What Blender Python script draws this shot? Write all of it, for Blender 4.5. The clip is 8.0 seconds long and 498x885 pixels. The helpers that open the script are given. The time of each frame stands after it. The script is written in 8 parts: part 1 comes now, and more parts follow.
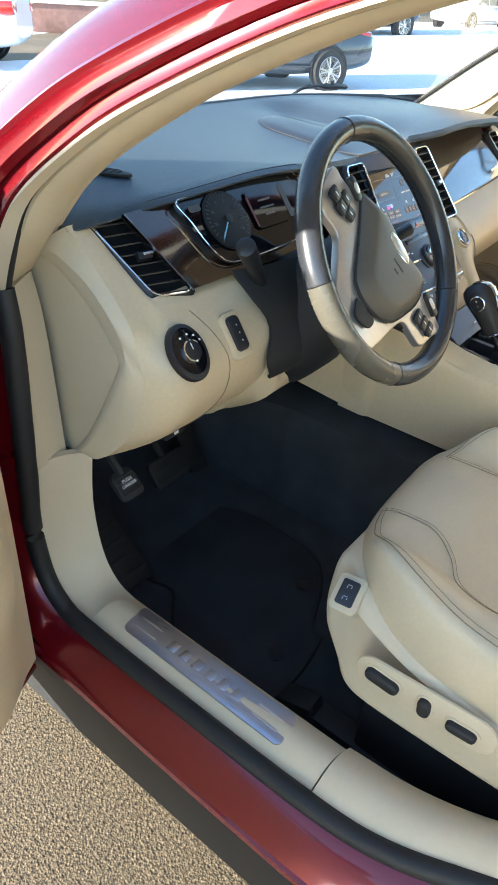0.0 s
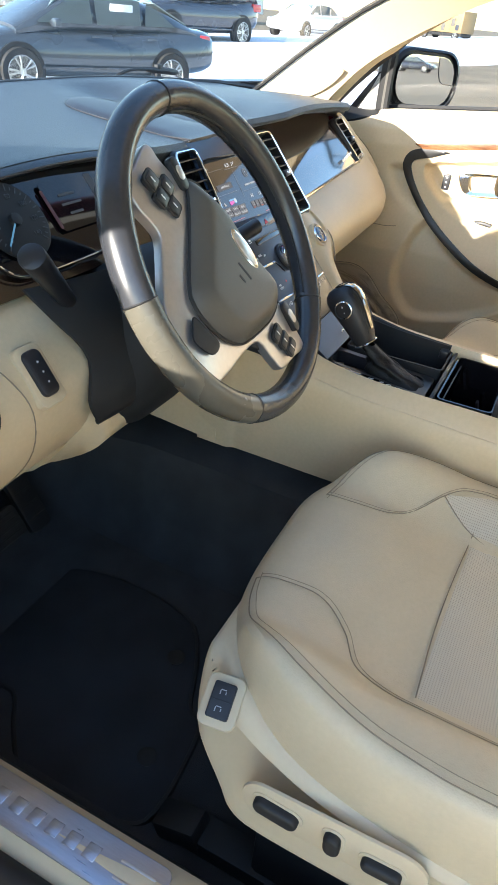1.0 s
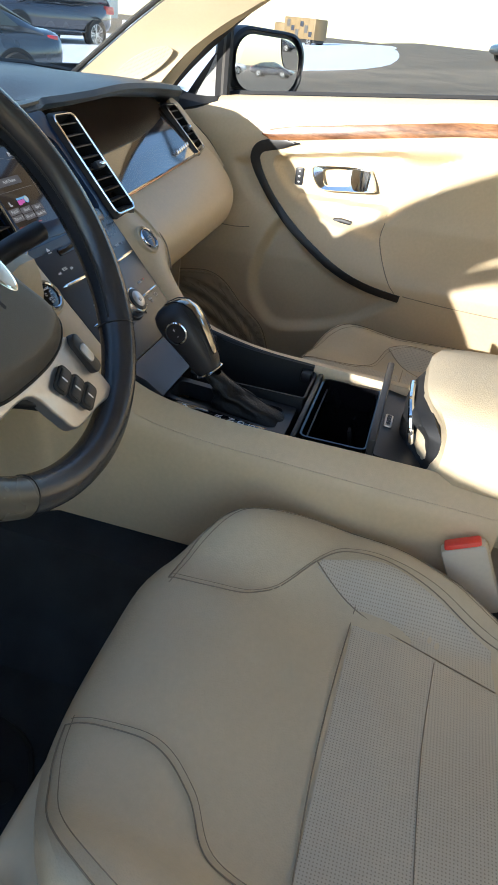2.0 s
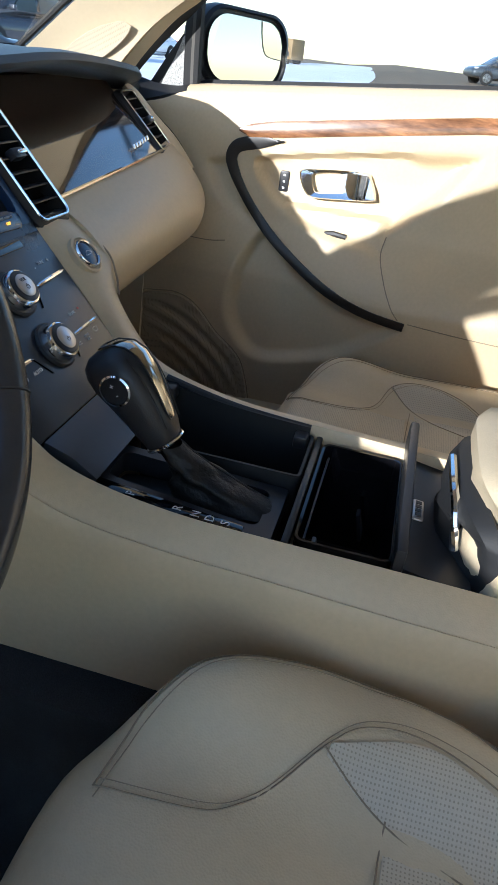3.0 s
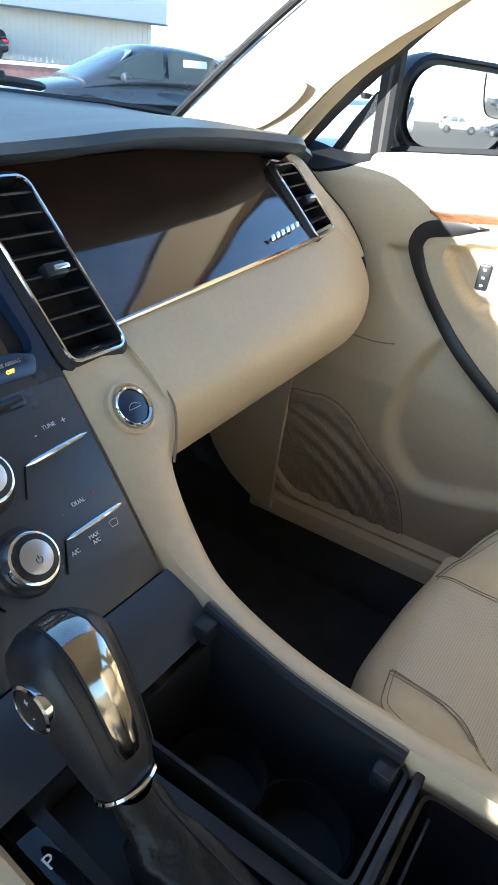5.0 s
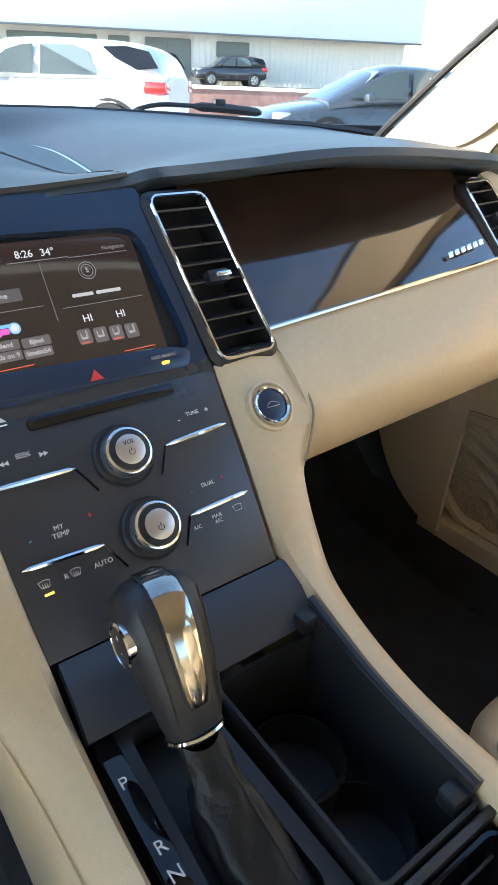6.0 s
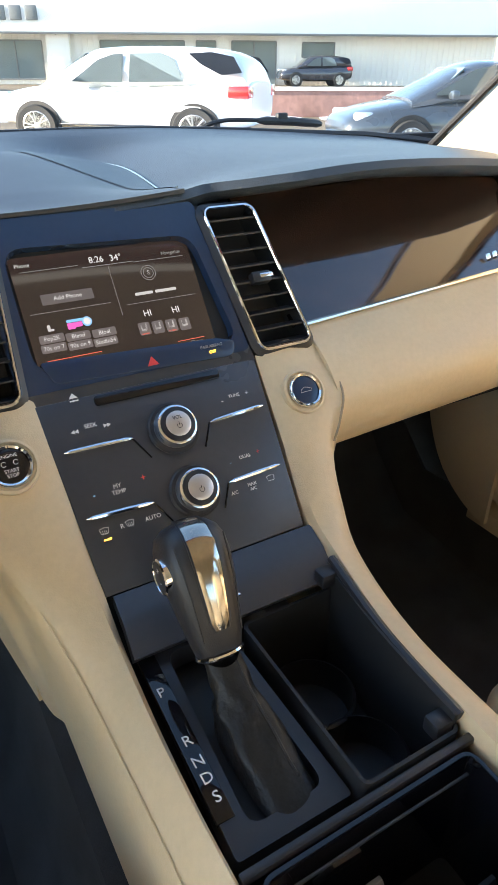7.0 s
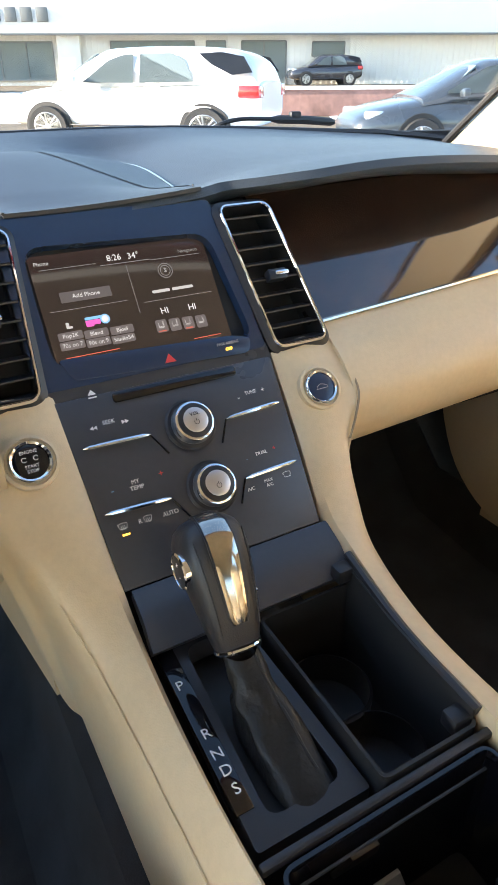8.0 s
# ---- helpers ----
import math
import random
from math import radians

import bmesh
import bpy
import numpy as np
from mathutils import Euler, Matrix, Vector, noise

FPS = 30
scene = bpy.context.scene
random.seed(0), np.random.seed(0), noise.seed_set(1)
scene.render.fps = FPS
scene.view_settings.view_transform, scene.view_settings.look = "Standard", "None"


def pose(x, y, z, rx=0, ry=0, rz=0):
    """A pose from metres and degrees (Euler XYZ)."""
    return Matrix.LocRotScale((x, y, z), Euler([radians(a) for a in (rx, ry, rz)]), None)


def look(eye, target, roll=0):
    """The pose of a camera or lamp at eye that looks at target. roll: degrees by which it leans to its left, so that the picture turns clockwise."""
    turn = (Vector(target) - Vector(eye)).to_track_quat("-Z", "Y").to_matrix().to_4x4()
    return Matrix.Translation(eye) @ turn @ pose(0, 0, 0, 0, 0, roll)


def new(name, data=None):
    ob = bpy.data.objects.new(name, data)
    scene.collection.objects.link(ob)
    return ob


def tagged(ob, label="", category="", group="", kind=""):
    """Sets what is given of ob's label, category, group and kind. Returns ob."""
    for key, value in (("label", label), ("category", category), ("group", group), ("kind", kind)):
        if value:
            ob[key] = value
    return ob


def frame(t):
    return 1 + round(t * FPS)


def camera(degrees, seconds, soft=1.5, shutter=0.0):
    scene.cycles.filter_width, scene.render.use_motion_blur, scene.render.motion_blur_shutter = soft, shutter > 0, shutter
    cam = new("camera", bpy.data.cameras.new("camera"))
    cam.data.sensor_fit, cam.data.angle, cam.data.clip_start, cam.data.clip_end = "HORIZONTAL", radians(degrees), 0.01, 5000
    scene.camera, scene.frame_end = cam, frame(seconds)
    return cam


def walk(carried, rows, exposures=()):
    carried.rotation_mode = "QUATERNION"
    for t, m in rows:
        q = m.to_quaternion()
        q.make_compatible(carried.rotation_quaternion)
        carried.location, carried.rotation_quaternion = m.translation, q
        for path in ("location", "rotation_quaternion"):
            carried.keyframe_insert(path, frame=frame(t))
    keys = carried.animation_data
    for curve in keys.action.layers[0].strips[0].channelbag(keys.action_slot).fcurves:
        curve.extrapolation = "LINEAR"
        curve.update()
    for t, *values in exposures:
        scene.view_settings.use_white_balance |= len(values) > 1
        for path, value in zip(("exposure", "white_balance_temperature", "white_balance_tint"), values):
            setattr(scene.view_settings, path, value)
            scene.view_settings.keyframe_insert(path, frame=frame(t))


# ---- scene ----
cam = camera(41.4, 8.0)
PATH = [
    (0, (-1.3, -0.6, 1.309), (0.029, 0.367, 0.169), 4.2),
    (0.5, (-1.173, -0.546, 1.278), (0.236, 0.32, 0.154), 4.7),
    (1, (-1.081, -0.521, 1.237), (0.448, 0.151, 0.137), 5.5),
    (1.5, (-0.98, -0.505, 1.213), (0.638, -0.023, 0.14), 6.0),
    (2, (-0.835, -0.513, 1.179), (0.818, -0.136, 0.118), 6.5),
    (2.2, (-0.786, -0.516, 1.154), (0.877, -0.141, 0.11), 6.5),
    (3.3, (-0.484, -0.435, 1.106), (1.211, -0.117, 0.093), 7.4),
    (3.5, (-0.427, -0.44, 1.107), (1.265, -0.098, 0.097), 6.6),
    (4, (-0.325, -0.434, 1.122), (1.378, -0.074, 0.135), 6.8),
    (4.5, (-0.267, -0.419, 1.135), (1.366, 0.176, 0.147), 7.1),
    (5, (-0.223, -0.432, 1.14), (1.261, 0.471, 0.149), 5.9),
    (5.2, (-0.212, -0.439, 1.141), (1.202, 0.565, 0.146), 5.4),
    (6.3, (-0.2, -0.535, 1.153), (0.775, 0.904, 0.164), 1.5),
    (6.5, (-0.198, -0.557, 1.158), (0.737, 0.905, 0.164), 0.9),
    (7, (-0.219, -0.594, 1.173), (0.665, 0.9, 0.181), 0.3),
    (7.5, (-0.237, -0.611, 1.176), (0.626, 0.896, 0.182), 0.2),
    (8, (-0.227, -0.595, 1.172), (0.631, 0.914, 0.179), -0.2),
]
EXPOSURES = [(0.0, 2.2, 6450, 7), (0.5, 2.25, 6450, 8), (1.0, 2.12, 6450, 9), (1.5, 1.7, 6350, 9), (2.0, 1.3, 6100, 9), (3.3, 0.95, 5650, 9), (3.5, 0.92, 5650, 9), (4.0, 0.95, 5650, 8), (4.5, 1.3, 5650, 7), (5.0, 1.95, 5650, 7), (6.3, 2.3, 6500, 10), (8.0, 2.42, 6900, 13)]
walk(cam, [(t, look(eye, target, roll)) for t, eye, target, roll in PATH], EXPOSURES)

# ---- world, sun, exposure ----
SUN = Vector((1.0, -0.344, -0.272)).normalized()
world = bpy.data.worlds.new("sky")
scene.world = world
world.use_nodes = True
wn, wl = world.node_tree.nodes, world.node_tree.links
sky = wn.new("ShaderNodeTexSky")
sky.sky_type = "NISHITA"
sky.sun_disc = False
sky.sun_elevation = math.asin(-SUN.z)
sky.sun_rotation = math.atan2(-SUN.x, -SUN.y)
sky.air_density, sky.dust_density, sky.ozone_density = 1.0, 0.3, 2.0
wl.new(sky.outputs["Color"], wn["Background"].inputs["Color"])
wn["Background"].inputs["Strength"].default_value = 0.15
sun = new("sun", bpy.data.lights.new("sun", "SUN"))
sun.data.energy, sun.data.angle, sun.data.color = 4.5, radians(0.6), (1.0, 0.93, 0.83)
sun.matrix_world = look((0, 0, 12), Vector((0, 0, 12)) + SUN)


# ---- mesh helpers ----
V = Vector


def catmull(pts, n, closed=False):
    """n points on a smooth line through pts."""
    p = np.array(pts, float)
    m = len(p)
    out = []
    spans = m if closed else m - 1
    for k in range(n):
        s = k / (n if closed else n - 1) * spans
        i = min(int(s), spans - 1)
        u = s - i
        g = (lambda j: p[j % m]) if closed else (lambda j: p[min(max(j, 0), m - 1)])
        a, b, c, d = g(i - 1), g(i), g(i + 1), g(i + 2)
        out.append(0.5 * (2 * b + (c - a) * u + (2 * a - 5 * b + 4 * c - d) * u * u + (3 * b - a - 3 * c + d) * u ** 3))
    return out


def loft(rows, close_u=False, close_v=False, cap=False):
    """A skin over rows of points."""
    bm = bmesh.new()
    vs = [[bm.verts.new(tuple(p)) for p in r] for r in rows]
    nr, nc = len(vs), len(vs[0])
    for i in range(nr if close_v else nr - 1):
        for j in range(nc if close_u else nc - 1):
            a, b = vs[i], vs[(i + 1) % nr]
            bm.faces.new((a[j], a[(j + 1) % nc], b[(j + 1) % nc], b[j]))
    if cap:
        bm.faces.new(vs[0][::-1])
        bm.faces.new(vs[-1])
    bmesh.ops.recalc_face_normals(bm, faces=bm.faces)
    return bm


def thick(bm, t):
    bmesh.ops.solidify(bm, geom=list(bm.faces), thickness=t)
    bmesh.ops.recalc_face_normals(bm, faces=bm.faces)
    return bm


def tube(pts, r, n=8, closed=False, wide=1.0, up=(0, 0, 1)):
    """A round or flattened rod along pts; r may be one radius or one per point."""
    p = [V(tuple(q)) for q in pts]
    m = len(p)
    rows = []
    for i in range(m):
        a = p[(i - 1) % m] if closed or i > 0 else p[i]
        b = p[(i + 1) % m] if closed or i < m - 1 else p[i]
        d = (b - a).normalized()
        s = d.cross(V(up))
        if s.length < 1e-4:
            s = d.cross(V((0.3, 1, 0.2)))
        s.normalize()
        t = s.cross(d)
        rr = r[i] if hasattr(r, "__len__") else r
        rows.append([p[i] + rr * (wide * math.cos(k * math.tau / n) * s + math.sin(k * math.tau / n) * t) for k in range(n)])
    return loft(rows, close_u=True, close_v=closed, cap=not closed)


def basis(origin, xd, yd):
    """A frame at origin whose x and y lie along xd and yd (made square)."""
    x = V(xd).normalized()
    z = x.cross(V(yd)).normalized()
    y = z.cross(x)
    m = Matrix((x, y, z)).transposed().to_4x4()
    m.translation = V(origin)
    return m


def plate(outline, depth, bevel=0.0, m=Matrix(), seg=2, hole=None):
    """An outline in x, y made solid from z = 0 down to -depth, its upper edges rounded."""
    bm = bmesh.new()
    top = bm.faces.new([bm.verts.new((x, y, 0)) for x, y in outline])
    if top.normal.z < 0 or sum(a[0] * b[1] - b[0] * a[1] for a, b in zip(outline, outline[1:] + outline[:1])) < 0:
        top.normal_flip()
    r = bmesh.ops.extrude_face_region(bm, geom=[top])
    low = [v for v in r["geom"] if isinstance(v, bmesh.types.BMVert)]
    bmesh.ops.translate(bm, verts=low, vec=(0, 0, -depth))
    bmesh.ops.recalc_face_normals(bm, faces=bm.faces)
    if bevel:
        edges = [e for e in bm.edges if all(abs(v.co.z) < 1e-6 for v in e.verts)]
        bmesh.ops.bevel(bm, geom=edges, offset=bevel, segments=seg, affect="EDGES", profile=0.5)
    bm.transform(m)
    return bm


def rounded(w, h, r, n=5):
    """Outline of a rounded rectangle about the origin."""
    out = []
    for cx, cy, a0 in ((w / 2 - r, h / 2 - r, 0), (-w / 2 + r, h / 2 - r, 90), (-w / 2 + r, -h / 2 + r, 180), (w / 2 - r, -h / 2 + r, 270)):
        for k in range(n + 1):
            a = radians(a0 + 90 * k / n)
            out.append((cx + r * math.cos(a), cy + r * math.sin(a)))
    return out


def dense(o, r=0.006):
    """Outline with rounded corners, same count for any four corners."""
    out = []
    n = len(o)
    for i in range(n):
        a, b, c = V((*o[i - 1], 0)), V((*o[i], 0)), V((*o[(i + 1) % n], 0))
        u, w = (a - b).normalized(), (c - b).normalized()
        for k in range(6):
            t = k / 5
            p = (b + u * r * (1 - t)).lerp(b + w * r * t, t)
            out.append((p.x, p.y))
    return out


def ellipse(a, b, n=28):
    return [(a * math.cos(k * math.tau / n), b * math.sin(k * math.tau / n)) for k in range(n)]


def box(w, d, h, bevel=0.003, m=Matrix(), seg=2):
    """A box about the origin with rounded edges."""
    bm = bmesh.new()
    bmesh.ops.create_cube(bm, size=1, matrix=Matrix.Diagonal((w, d, h, 1)))
    if bevel:
        bmesh.ops.bevel(bm, geom=list(bm.edges), offset=bevel, segments=seg, affect="EDGES", profile=0.5)
    bm.transform(m)
    return bm


def turned(profile, m=Matrix(), n=28):
    """A solid of revolution about z from (radius, height) pairs."""
    rows = [[(r * math.cos(k * math.tau / n), r * math.sin(k * math.tau / n), z) for k in range(n)] for r, z in profile]
    bm = loft(rows, close_u=True, cap=True)
    bm.transform(m)
    return bm


def joined(*bms):
    out = bmesh.new()
    for b in bms:
        me = bpy.data.meshes.new("t")
        b.to_mesh(me)
        out.from_mesh(me)
        bpy.data.meshes.remove(me)
        b.free()
    return out


def finish(name, bm, material, smooth=True):
    me = bpy.data.meshes.new(name)
    bmesh.ops.recalc_face_normals(bm, faces=bm.faces)
    bm.to_mesh(me)
    bm.free()
    me.materials.append(material)
    if smooth:
        me.shade_smooth()
        me.set_sharp_from_angle(angle=radians(42))
    return me


def thing(name, base, label, category, group="", kind="", local=False):
    """An Empty at the thing's base. Its parts are modelled in the world's metres, or about the base if local."""
    e = new(name)
    e.empty_display_size = 0.05
    e.location = base
    e["home"] = (0.0, 0.0, 0.0) if local else tuple(float(c) for c in base)
    return tagged(e, label, category, group, kind)


def part(name, bm, material, parent, label="", smooth=True):
    ob = new(name, finish(name, bm, material, smooth))
    ob.parent = parent
    if parent.type == "EMPTY":
        ob.matrix_parent_inverse = Matrix.Translation(-V(parent["home"]))
    return tagged(ob, label)


def single(name, bm, material, label, category, group="", kind="", smooth=True):
    return tagged(new(name, finish(name, bm, material, smooth)), label, category, group, kind)


def lettering(text, size, m, material, parent, name="lettering", depth=0.0004, align="CENTER"):
    """Words in the built-in font as a thin mesh."""
    cu = bpy.data.curves.new("t", "FONT")
    cu.body, cu.size, cu.align_x, cu.align_y, cu.extrude, cu.resolution_u = text, size, align, "CENTER", depth, 3
    ob = bpy.data.objects.new("t", cu)
    scene.collection.objects.link(ob)
    bpy.context.view_layer.update()
    me = bpy.data.meshes.new_from_object(ob.evaluated_get(bpy.context.evaluated_depsgraph_get()))
    bpy.data.objects.remove(ob)
    bpy.data.curves.remove(cu)
    bm = bmesh.new()
    bm.from_mesh(me)
    bpy.data.meshes.remove(me)
    bm.transform(m)
    return part(name, bm, material, parent, smooth=False)


# ---- materials ----
def material(name, color, rough=0.5, metal=0.0, vary=0.08, vscale=6.0, fine=0.04, fscale=160.0, bump=0.0, bscale=400.0, bkind="NOISE",
             rvary=0.08, coat=0.0, spec=0.5, color2=None, stretch=(1, 1, 1)):
    """A surface with slow stains, fine grain, uneven gloss and relief, in metres."""
    mt = bpy.data.materials.new(name)
    mt.use_nodes = True
    nt = mt.node_tree
    b = nt.nodes["Principled BSDF"]
    tc = nt.nodes.new("ShaderNodeTexCoord")
    mp = nt.nodes.new("ShaderNodeMapping")
    mp.inputs["Scale"].default_value = stretch
    nt.links.new(tc.outputs["Object"], mp.inputs["Vector"])

    def noisy(scale, detail):
        n = nt.nodes.new("ShaderNodeTexNoise")
        n.inputs["Scale"].default_value, n.inputs["Detail"].default_value = scale, detail
        nt.links.new(mp.outputs["Vector"], n.inputs["Vector"])
        return n
    slow, quick = noisy(vscale, 4), noisy(fscale, 3)
    ramp = nt.nodes.new("ShaderNodeMapRange")
    ramp.inputs["From Min"].default_value, ramp.inputs["From Max"].default_value = 0.3, 0.7
    ramp.inputs["To Min"].default_value, ramp.inputs["To Max"].default_value = 1 - vary, 1 + vary
    nt.links.new(slow.outputs["Fac"], ramp.inputs["Value"])
    ramp2 = nt.nodes.new("ShaderNodeMapRange")
    ramp2.inputs["From Min"].default_value, ramp2.inputs["From Max"].default_value = 0.25, 0.75
    ramp2.inputs["To Min"].default_value, ramp2.inputs["To Max"].default_value = 1 - fine, 1 + fine
    nt.links.new(quick.outputs["Fac"], ramp2.inputs["Value"])
    mul = nt.nodes.new("ShaderNodeMath")
    mul.operation = "MULTIPLY"
    nt.links.new(ramp.outputs["Result"], mul.inputs[0])
    nt.links.new(ramp2.outputs["Result"], mul.inputs[1])
    base = nt.nodes.new("ShaderNodeMix")
    base.data_type = "RGBA"
    base.inputs["A"].default_value = (*color, 1)
    base.inputs["B"].default_value = (*(color2 or color), 1)
    nt.links.new(slow.outputs["Fac"], base.inputs["Factor"])
    sc = nt.nodes.new("ShaderNodeVectorMath")
    sc.operation = "SCALE"
    nt.links.new(base.outputs["Result"], sc.inputs[0])
    nt.links.new(mul.outputs["Value"], sc.inputs["Scale"])
    nt.links.new(sc.outputs["Vector"], b.inputs["Base Color"])
    rr = nt.nodes.new("ShaderNodeMapRange")
    rr.inputs["To Min"].default_value, rr.inputs["To Max"].default_value = max(0.01, rough - rvary), min(1, rough + rvary)
    nt.links.new(slow.outputs["Fac"], rr.inputs["Value"])
    nt.links.new(rr.outputs["Result"], b.inputs["Roughness"])
    b.inputs["Metallic"].default_value = metal
    b.inputs["Specular IOR Level"].default_value = spec
    b.inputs["Coat Weight"].default_value = coat
    b.inputs["Coat Roughness"].default_value = 0.06
    if bump:
        if bkind == "CELLS":
            h = nt.nodes.new("ShaderNodeTexVoronoi")
            h.inputs["Scale"].default_value = bscale
            nt.links.new(mp.outputs["Vector"], h.inputs["Vector"])
            ho = h.outputs["Distance"]
        else:
            ho = noisy(bscale, 3).outputs["Fac"]
        bp = nt.nodes.new("ShaderNodeBump")
        bp.inputs["Strength"].default_value = bump
        bp.inputs["Distance"].default_value = 0.6 / bscale
        nt.links.new(ho, bp.inputs["Height"])
        nt.links.new(bp.outputs["Normal"], b.inputs["Normal"])
    return mt


def pierced(mt, pitch, depth=0.55, radius=0.26):
    """Adds a close square grid of small holes, seen from above, to a leather."""
    nt = mt.node_tree
    b = nt.nodes["Principled BSDF"]
    src = b.inputs["Base Color"].links[0].from_socket
    tc = nt.nodes.new("ShaderNodeTexCoord")
    vo = nt.nodes.new("ShaderNodeTexVoronoi")
    vo.voronoi_dimensions = "2D"
    vo.inputs["Scale"].default_value, vo.inputs["Randomness"].default_value = 1 / pitch, 0.0
    nt.links.new(tc.outputs["Object"], vo.inputs["Vector"])
    mr = nt.nodes.new("ShaderNodeMapRange")
    mr.inputs["From Min"].default_value, mr.inputs["From Max"].default_value = radius * 0.7, radius
    mr.inputs["To Min"].default_value, mr.inputs["To Max"].default_value = 1 - depth, 1
    nt.links.new(vo.outputs["Distance"], mr.inputs["Value"])
    sc = nt.nodes.new("ShaderNodeVectorMath")
    sc.operation = "SCALE"
    nt.links.new(src, sc.inputs[0])
    nt.links.new(mr.outputs["Result"], sc.inputs["Scale"])
    nt.links.new(sc.outputs["Vector"], b.inputs["Base Color"])
    return mt


def glow(name, color, strength):
    mt = bpy.data.materials.new(name)
    mt.use_nodes = True
    b = mt.node_tree.nodes["Principled BSDF"]
    b.inputs["Base Color"].default_value = (0.01, 0.01, 0.01, 1)
    b.inputs["Emission Color"].default_value = (*color, 1)
    b.inputs["Emission Strength"].default_value = strength
    return mt


def pane(name, tint=(0.93, 0.95, 0.94), gloss=1.0):
    """Thin flat glass: clear with a faint reflection."""
    mt = bpy.data.materials.new(name)
    mt.use_nodes = True
    nt = mt.node_tree
    nt.nodes.remove(nt.nodes["Principled BSDF"])
    tr, gl, mx, fr, pw, ml = (nt.nodes.new(k) for k in ("ShaderNodeBsdfTransparent", "ShaderNodeBsdfGlossy", "ShaderNodeMixShader", "ShaderNodeLayerWeight", "ShaderNodeMath", "ShaderNodeMath"))
    tr.inputs["Color"].default_value = (*tint, 1)
    gl.inputs["Roughness"].default_value = 0.01
    gl.inputs["Color"].default_value = (gloss, gloss, gloss, 1)
    fr.inputs["Blend"].default_value = 0.5
    pw.operation, ml.operation = "POWER", "MULTIPLY_ADD"
    pw.inputs[1].default_value = 4.0
    ml.inputs[1].default_value, ml.inputs[2].default_value = 0.6, 0.04
    nt.links.new(fr.outputs["Facing"], pw.inputs[0])
    nt.links.new(pw.outputs["Value"], ml.inputs[0])
    nt.links.new(ml.outputs["Value"], mx.inputs["Fac"])
    nt.links.new(tr.outputs["BSDF"], mx.inputs[1])
    nt.links.new(gl.outputs["BSDF"], mx.inputs[2])
    nt.links.new(mx.outputs["Shader"], nt.nodes["Material Output"].inputs["Surface"])
    return mt


CREAM = (0.575, 0.48, 0.33)
leather = material("cream_leather", CREAM, 0.42, vary=0.05, vscale=9, fine=0.03, bump=0.22, bscale=520, bkind="CELLS", rvary=0.07)
leather_pierced = pierced(material("pierced_cream_leather", (0.56, 0.495, 0.385), 0.46, vary=0.05, vscale=9, bump=0.15, bscale=520, bkind="CELLS"), 0.0031, 0.38)
trim = material("cream_moulded_trim", (0.59, 0.49, 0.34), 0.50, vary=0.05, vscale=5, fine=0.02, bump=0.14, bscale=900, rvary=0.06)
soft = material("cream_soft_trim", (0.60, 0.475, 0.305), 0.40, vary=0.05, vscale=6, bump=0.16, bscale=700, bkind="CELLS", rvary=0.05)
headliner = material("woven_headliner", (0.62, 0.58, 0.50), 0.9, bump=0.3, bscale=900)
dashskin = material("charcoal_dash_skin", (0.044, 0.056, 0.070), 0.38, spec=0.42, vary=0.06, vscale=3, fine=0.06, bump=0.38, bscale=620, bkind="CELLS", rvary=0.015)
black = material("black_moulded_plastic", (0.017, 0.018, 0.022), 0.40, vary=0.15, vscale=12, fine=0.06, bump=0.12, bscale=1200)
matt = material("matt_black_plastic", (0.013, 0.014, 0.016), 0.62, vary=0.2, vscale=15, bump=0.15, bscale=900)
satin = material("satin_charcoal_fascia", (0.052, 0.057, 0.068), 0.30, vary=0.06, vscale=8, bump=0.03, bscale=1500, metal=0.25)
ebony = material("semi_gloss_black_strip", (0.014, 0.013, 0.013), 0.34, vary=0.1, rvary=0.05)
gloss = material("piano_black_lacquer", (0.006, 0.006, 0.008), 0.04, vary=0.1, rvary=0.02, fine=0.02)
blueblack = material("blue_black_bezel", (0.016, 0.034, 0.075), 0.20, vary=0.1, rvary=0.04)
chrome = material("bright_chrome", (0.86, 0.87, 0.88), 0.07, metal=1.0, vary=0.02, rvary=0.03, fine=0.01)
silver = material("satin_silver_paint", (0.56, 0.535, 0.52), 0.30, metal=0.75, vary=0.03, rvary=0.05, bump=0.02, bscale=2000)
carpet = material("black_carpet", (0.032, 0.034, 0.038), 0.95, vary=0.3, vscale=14, fine=0.35, fscale=700, bump=0.9, bscale=800)
matcloth = material("charcoal_floor_mat", (0.024, 0.026, 0.031), 0.95, vary=0.3, vscale=10, fine=0.4, fscale=900, bump=0.9, bscale=900)
rubber = material("black_rubber", (0.014, 0.014, 0.015), 0.6, vary=0.15, bump=0.1, bscale=500)
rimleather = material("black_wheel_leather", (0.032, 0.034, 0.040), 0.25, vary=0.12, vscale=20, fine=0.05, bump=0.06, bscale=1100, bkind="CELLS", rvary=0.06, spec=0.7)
# Lighter copy of the rim leather; its tone stands in for sunlight.
rim_sunlit = material("sunlit_tint_leather", (0.10, 0.092, 0.072), 0.27, metal=0.0, vary=0.05, vscale=15, rvary=0.06)
boot = material("black_gaiter_leather", (0.007, 0.007, 0.0075), 0.5, spec=0.35, vary=0.2, vscale=40, bump=0.4, bscale=260)
airbagskin = material("grey_brown_airbag_cover", (0.085, 0.078, 0.067), 0.42, vary=0.06, bump=0.18, bscale=1100, bkind="CELLS")
burl = material("dark_burl_veneer", (0.012, 0.006, 0.005), 0.08, vary=0.4, vscale=22, fine=0.25, fscale=130, color2=(0.040, 0.017, 0.009), coat=1.0, stretch=(1, 1, 3))
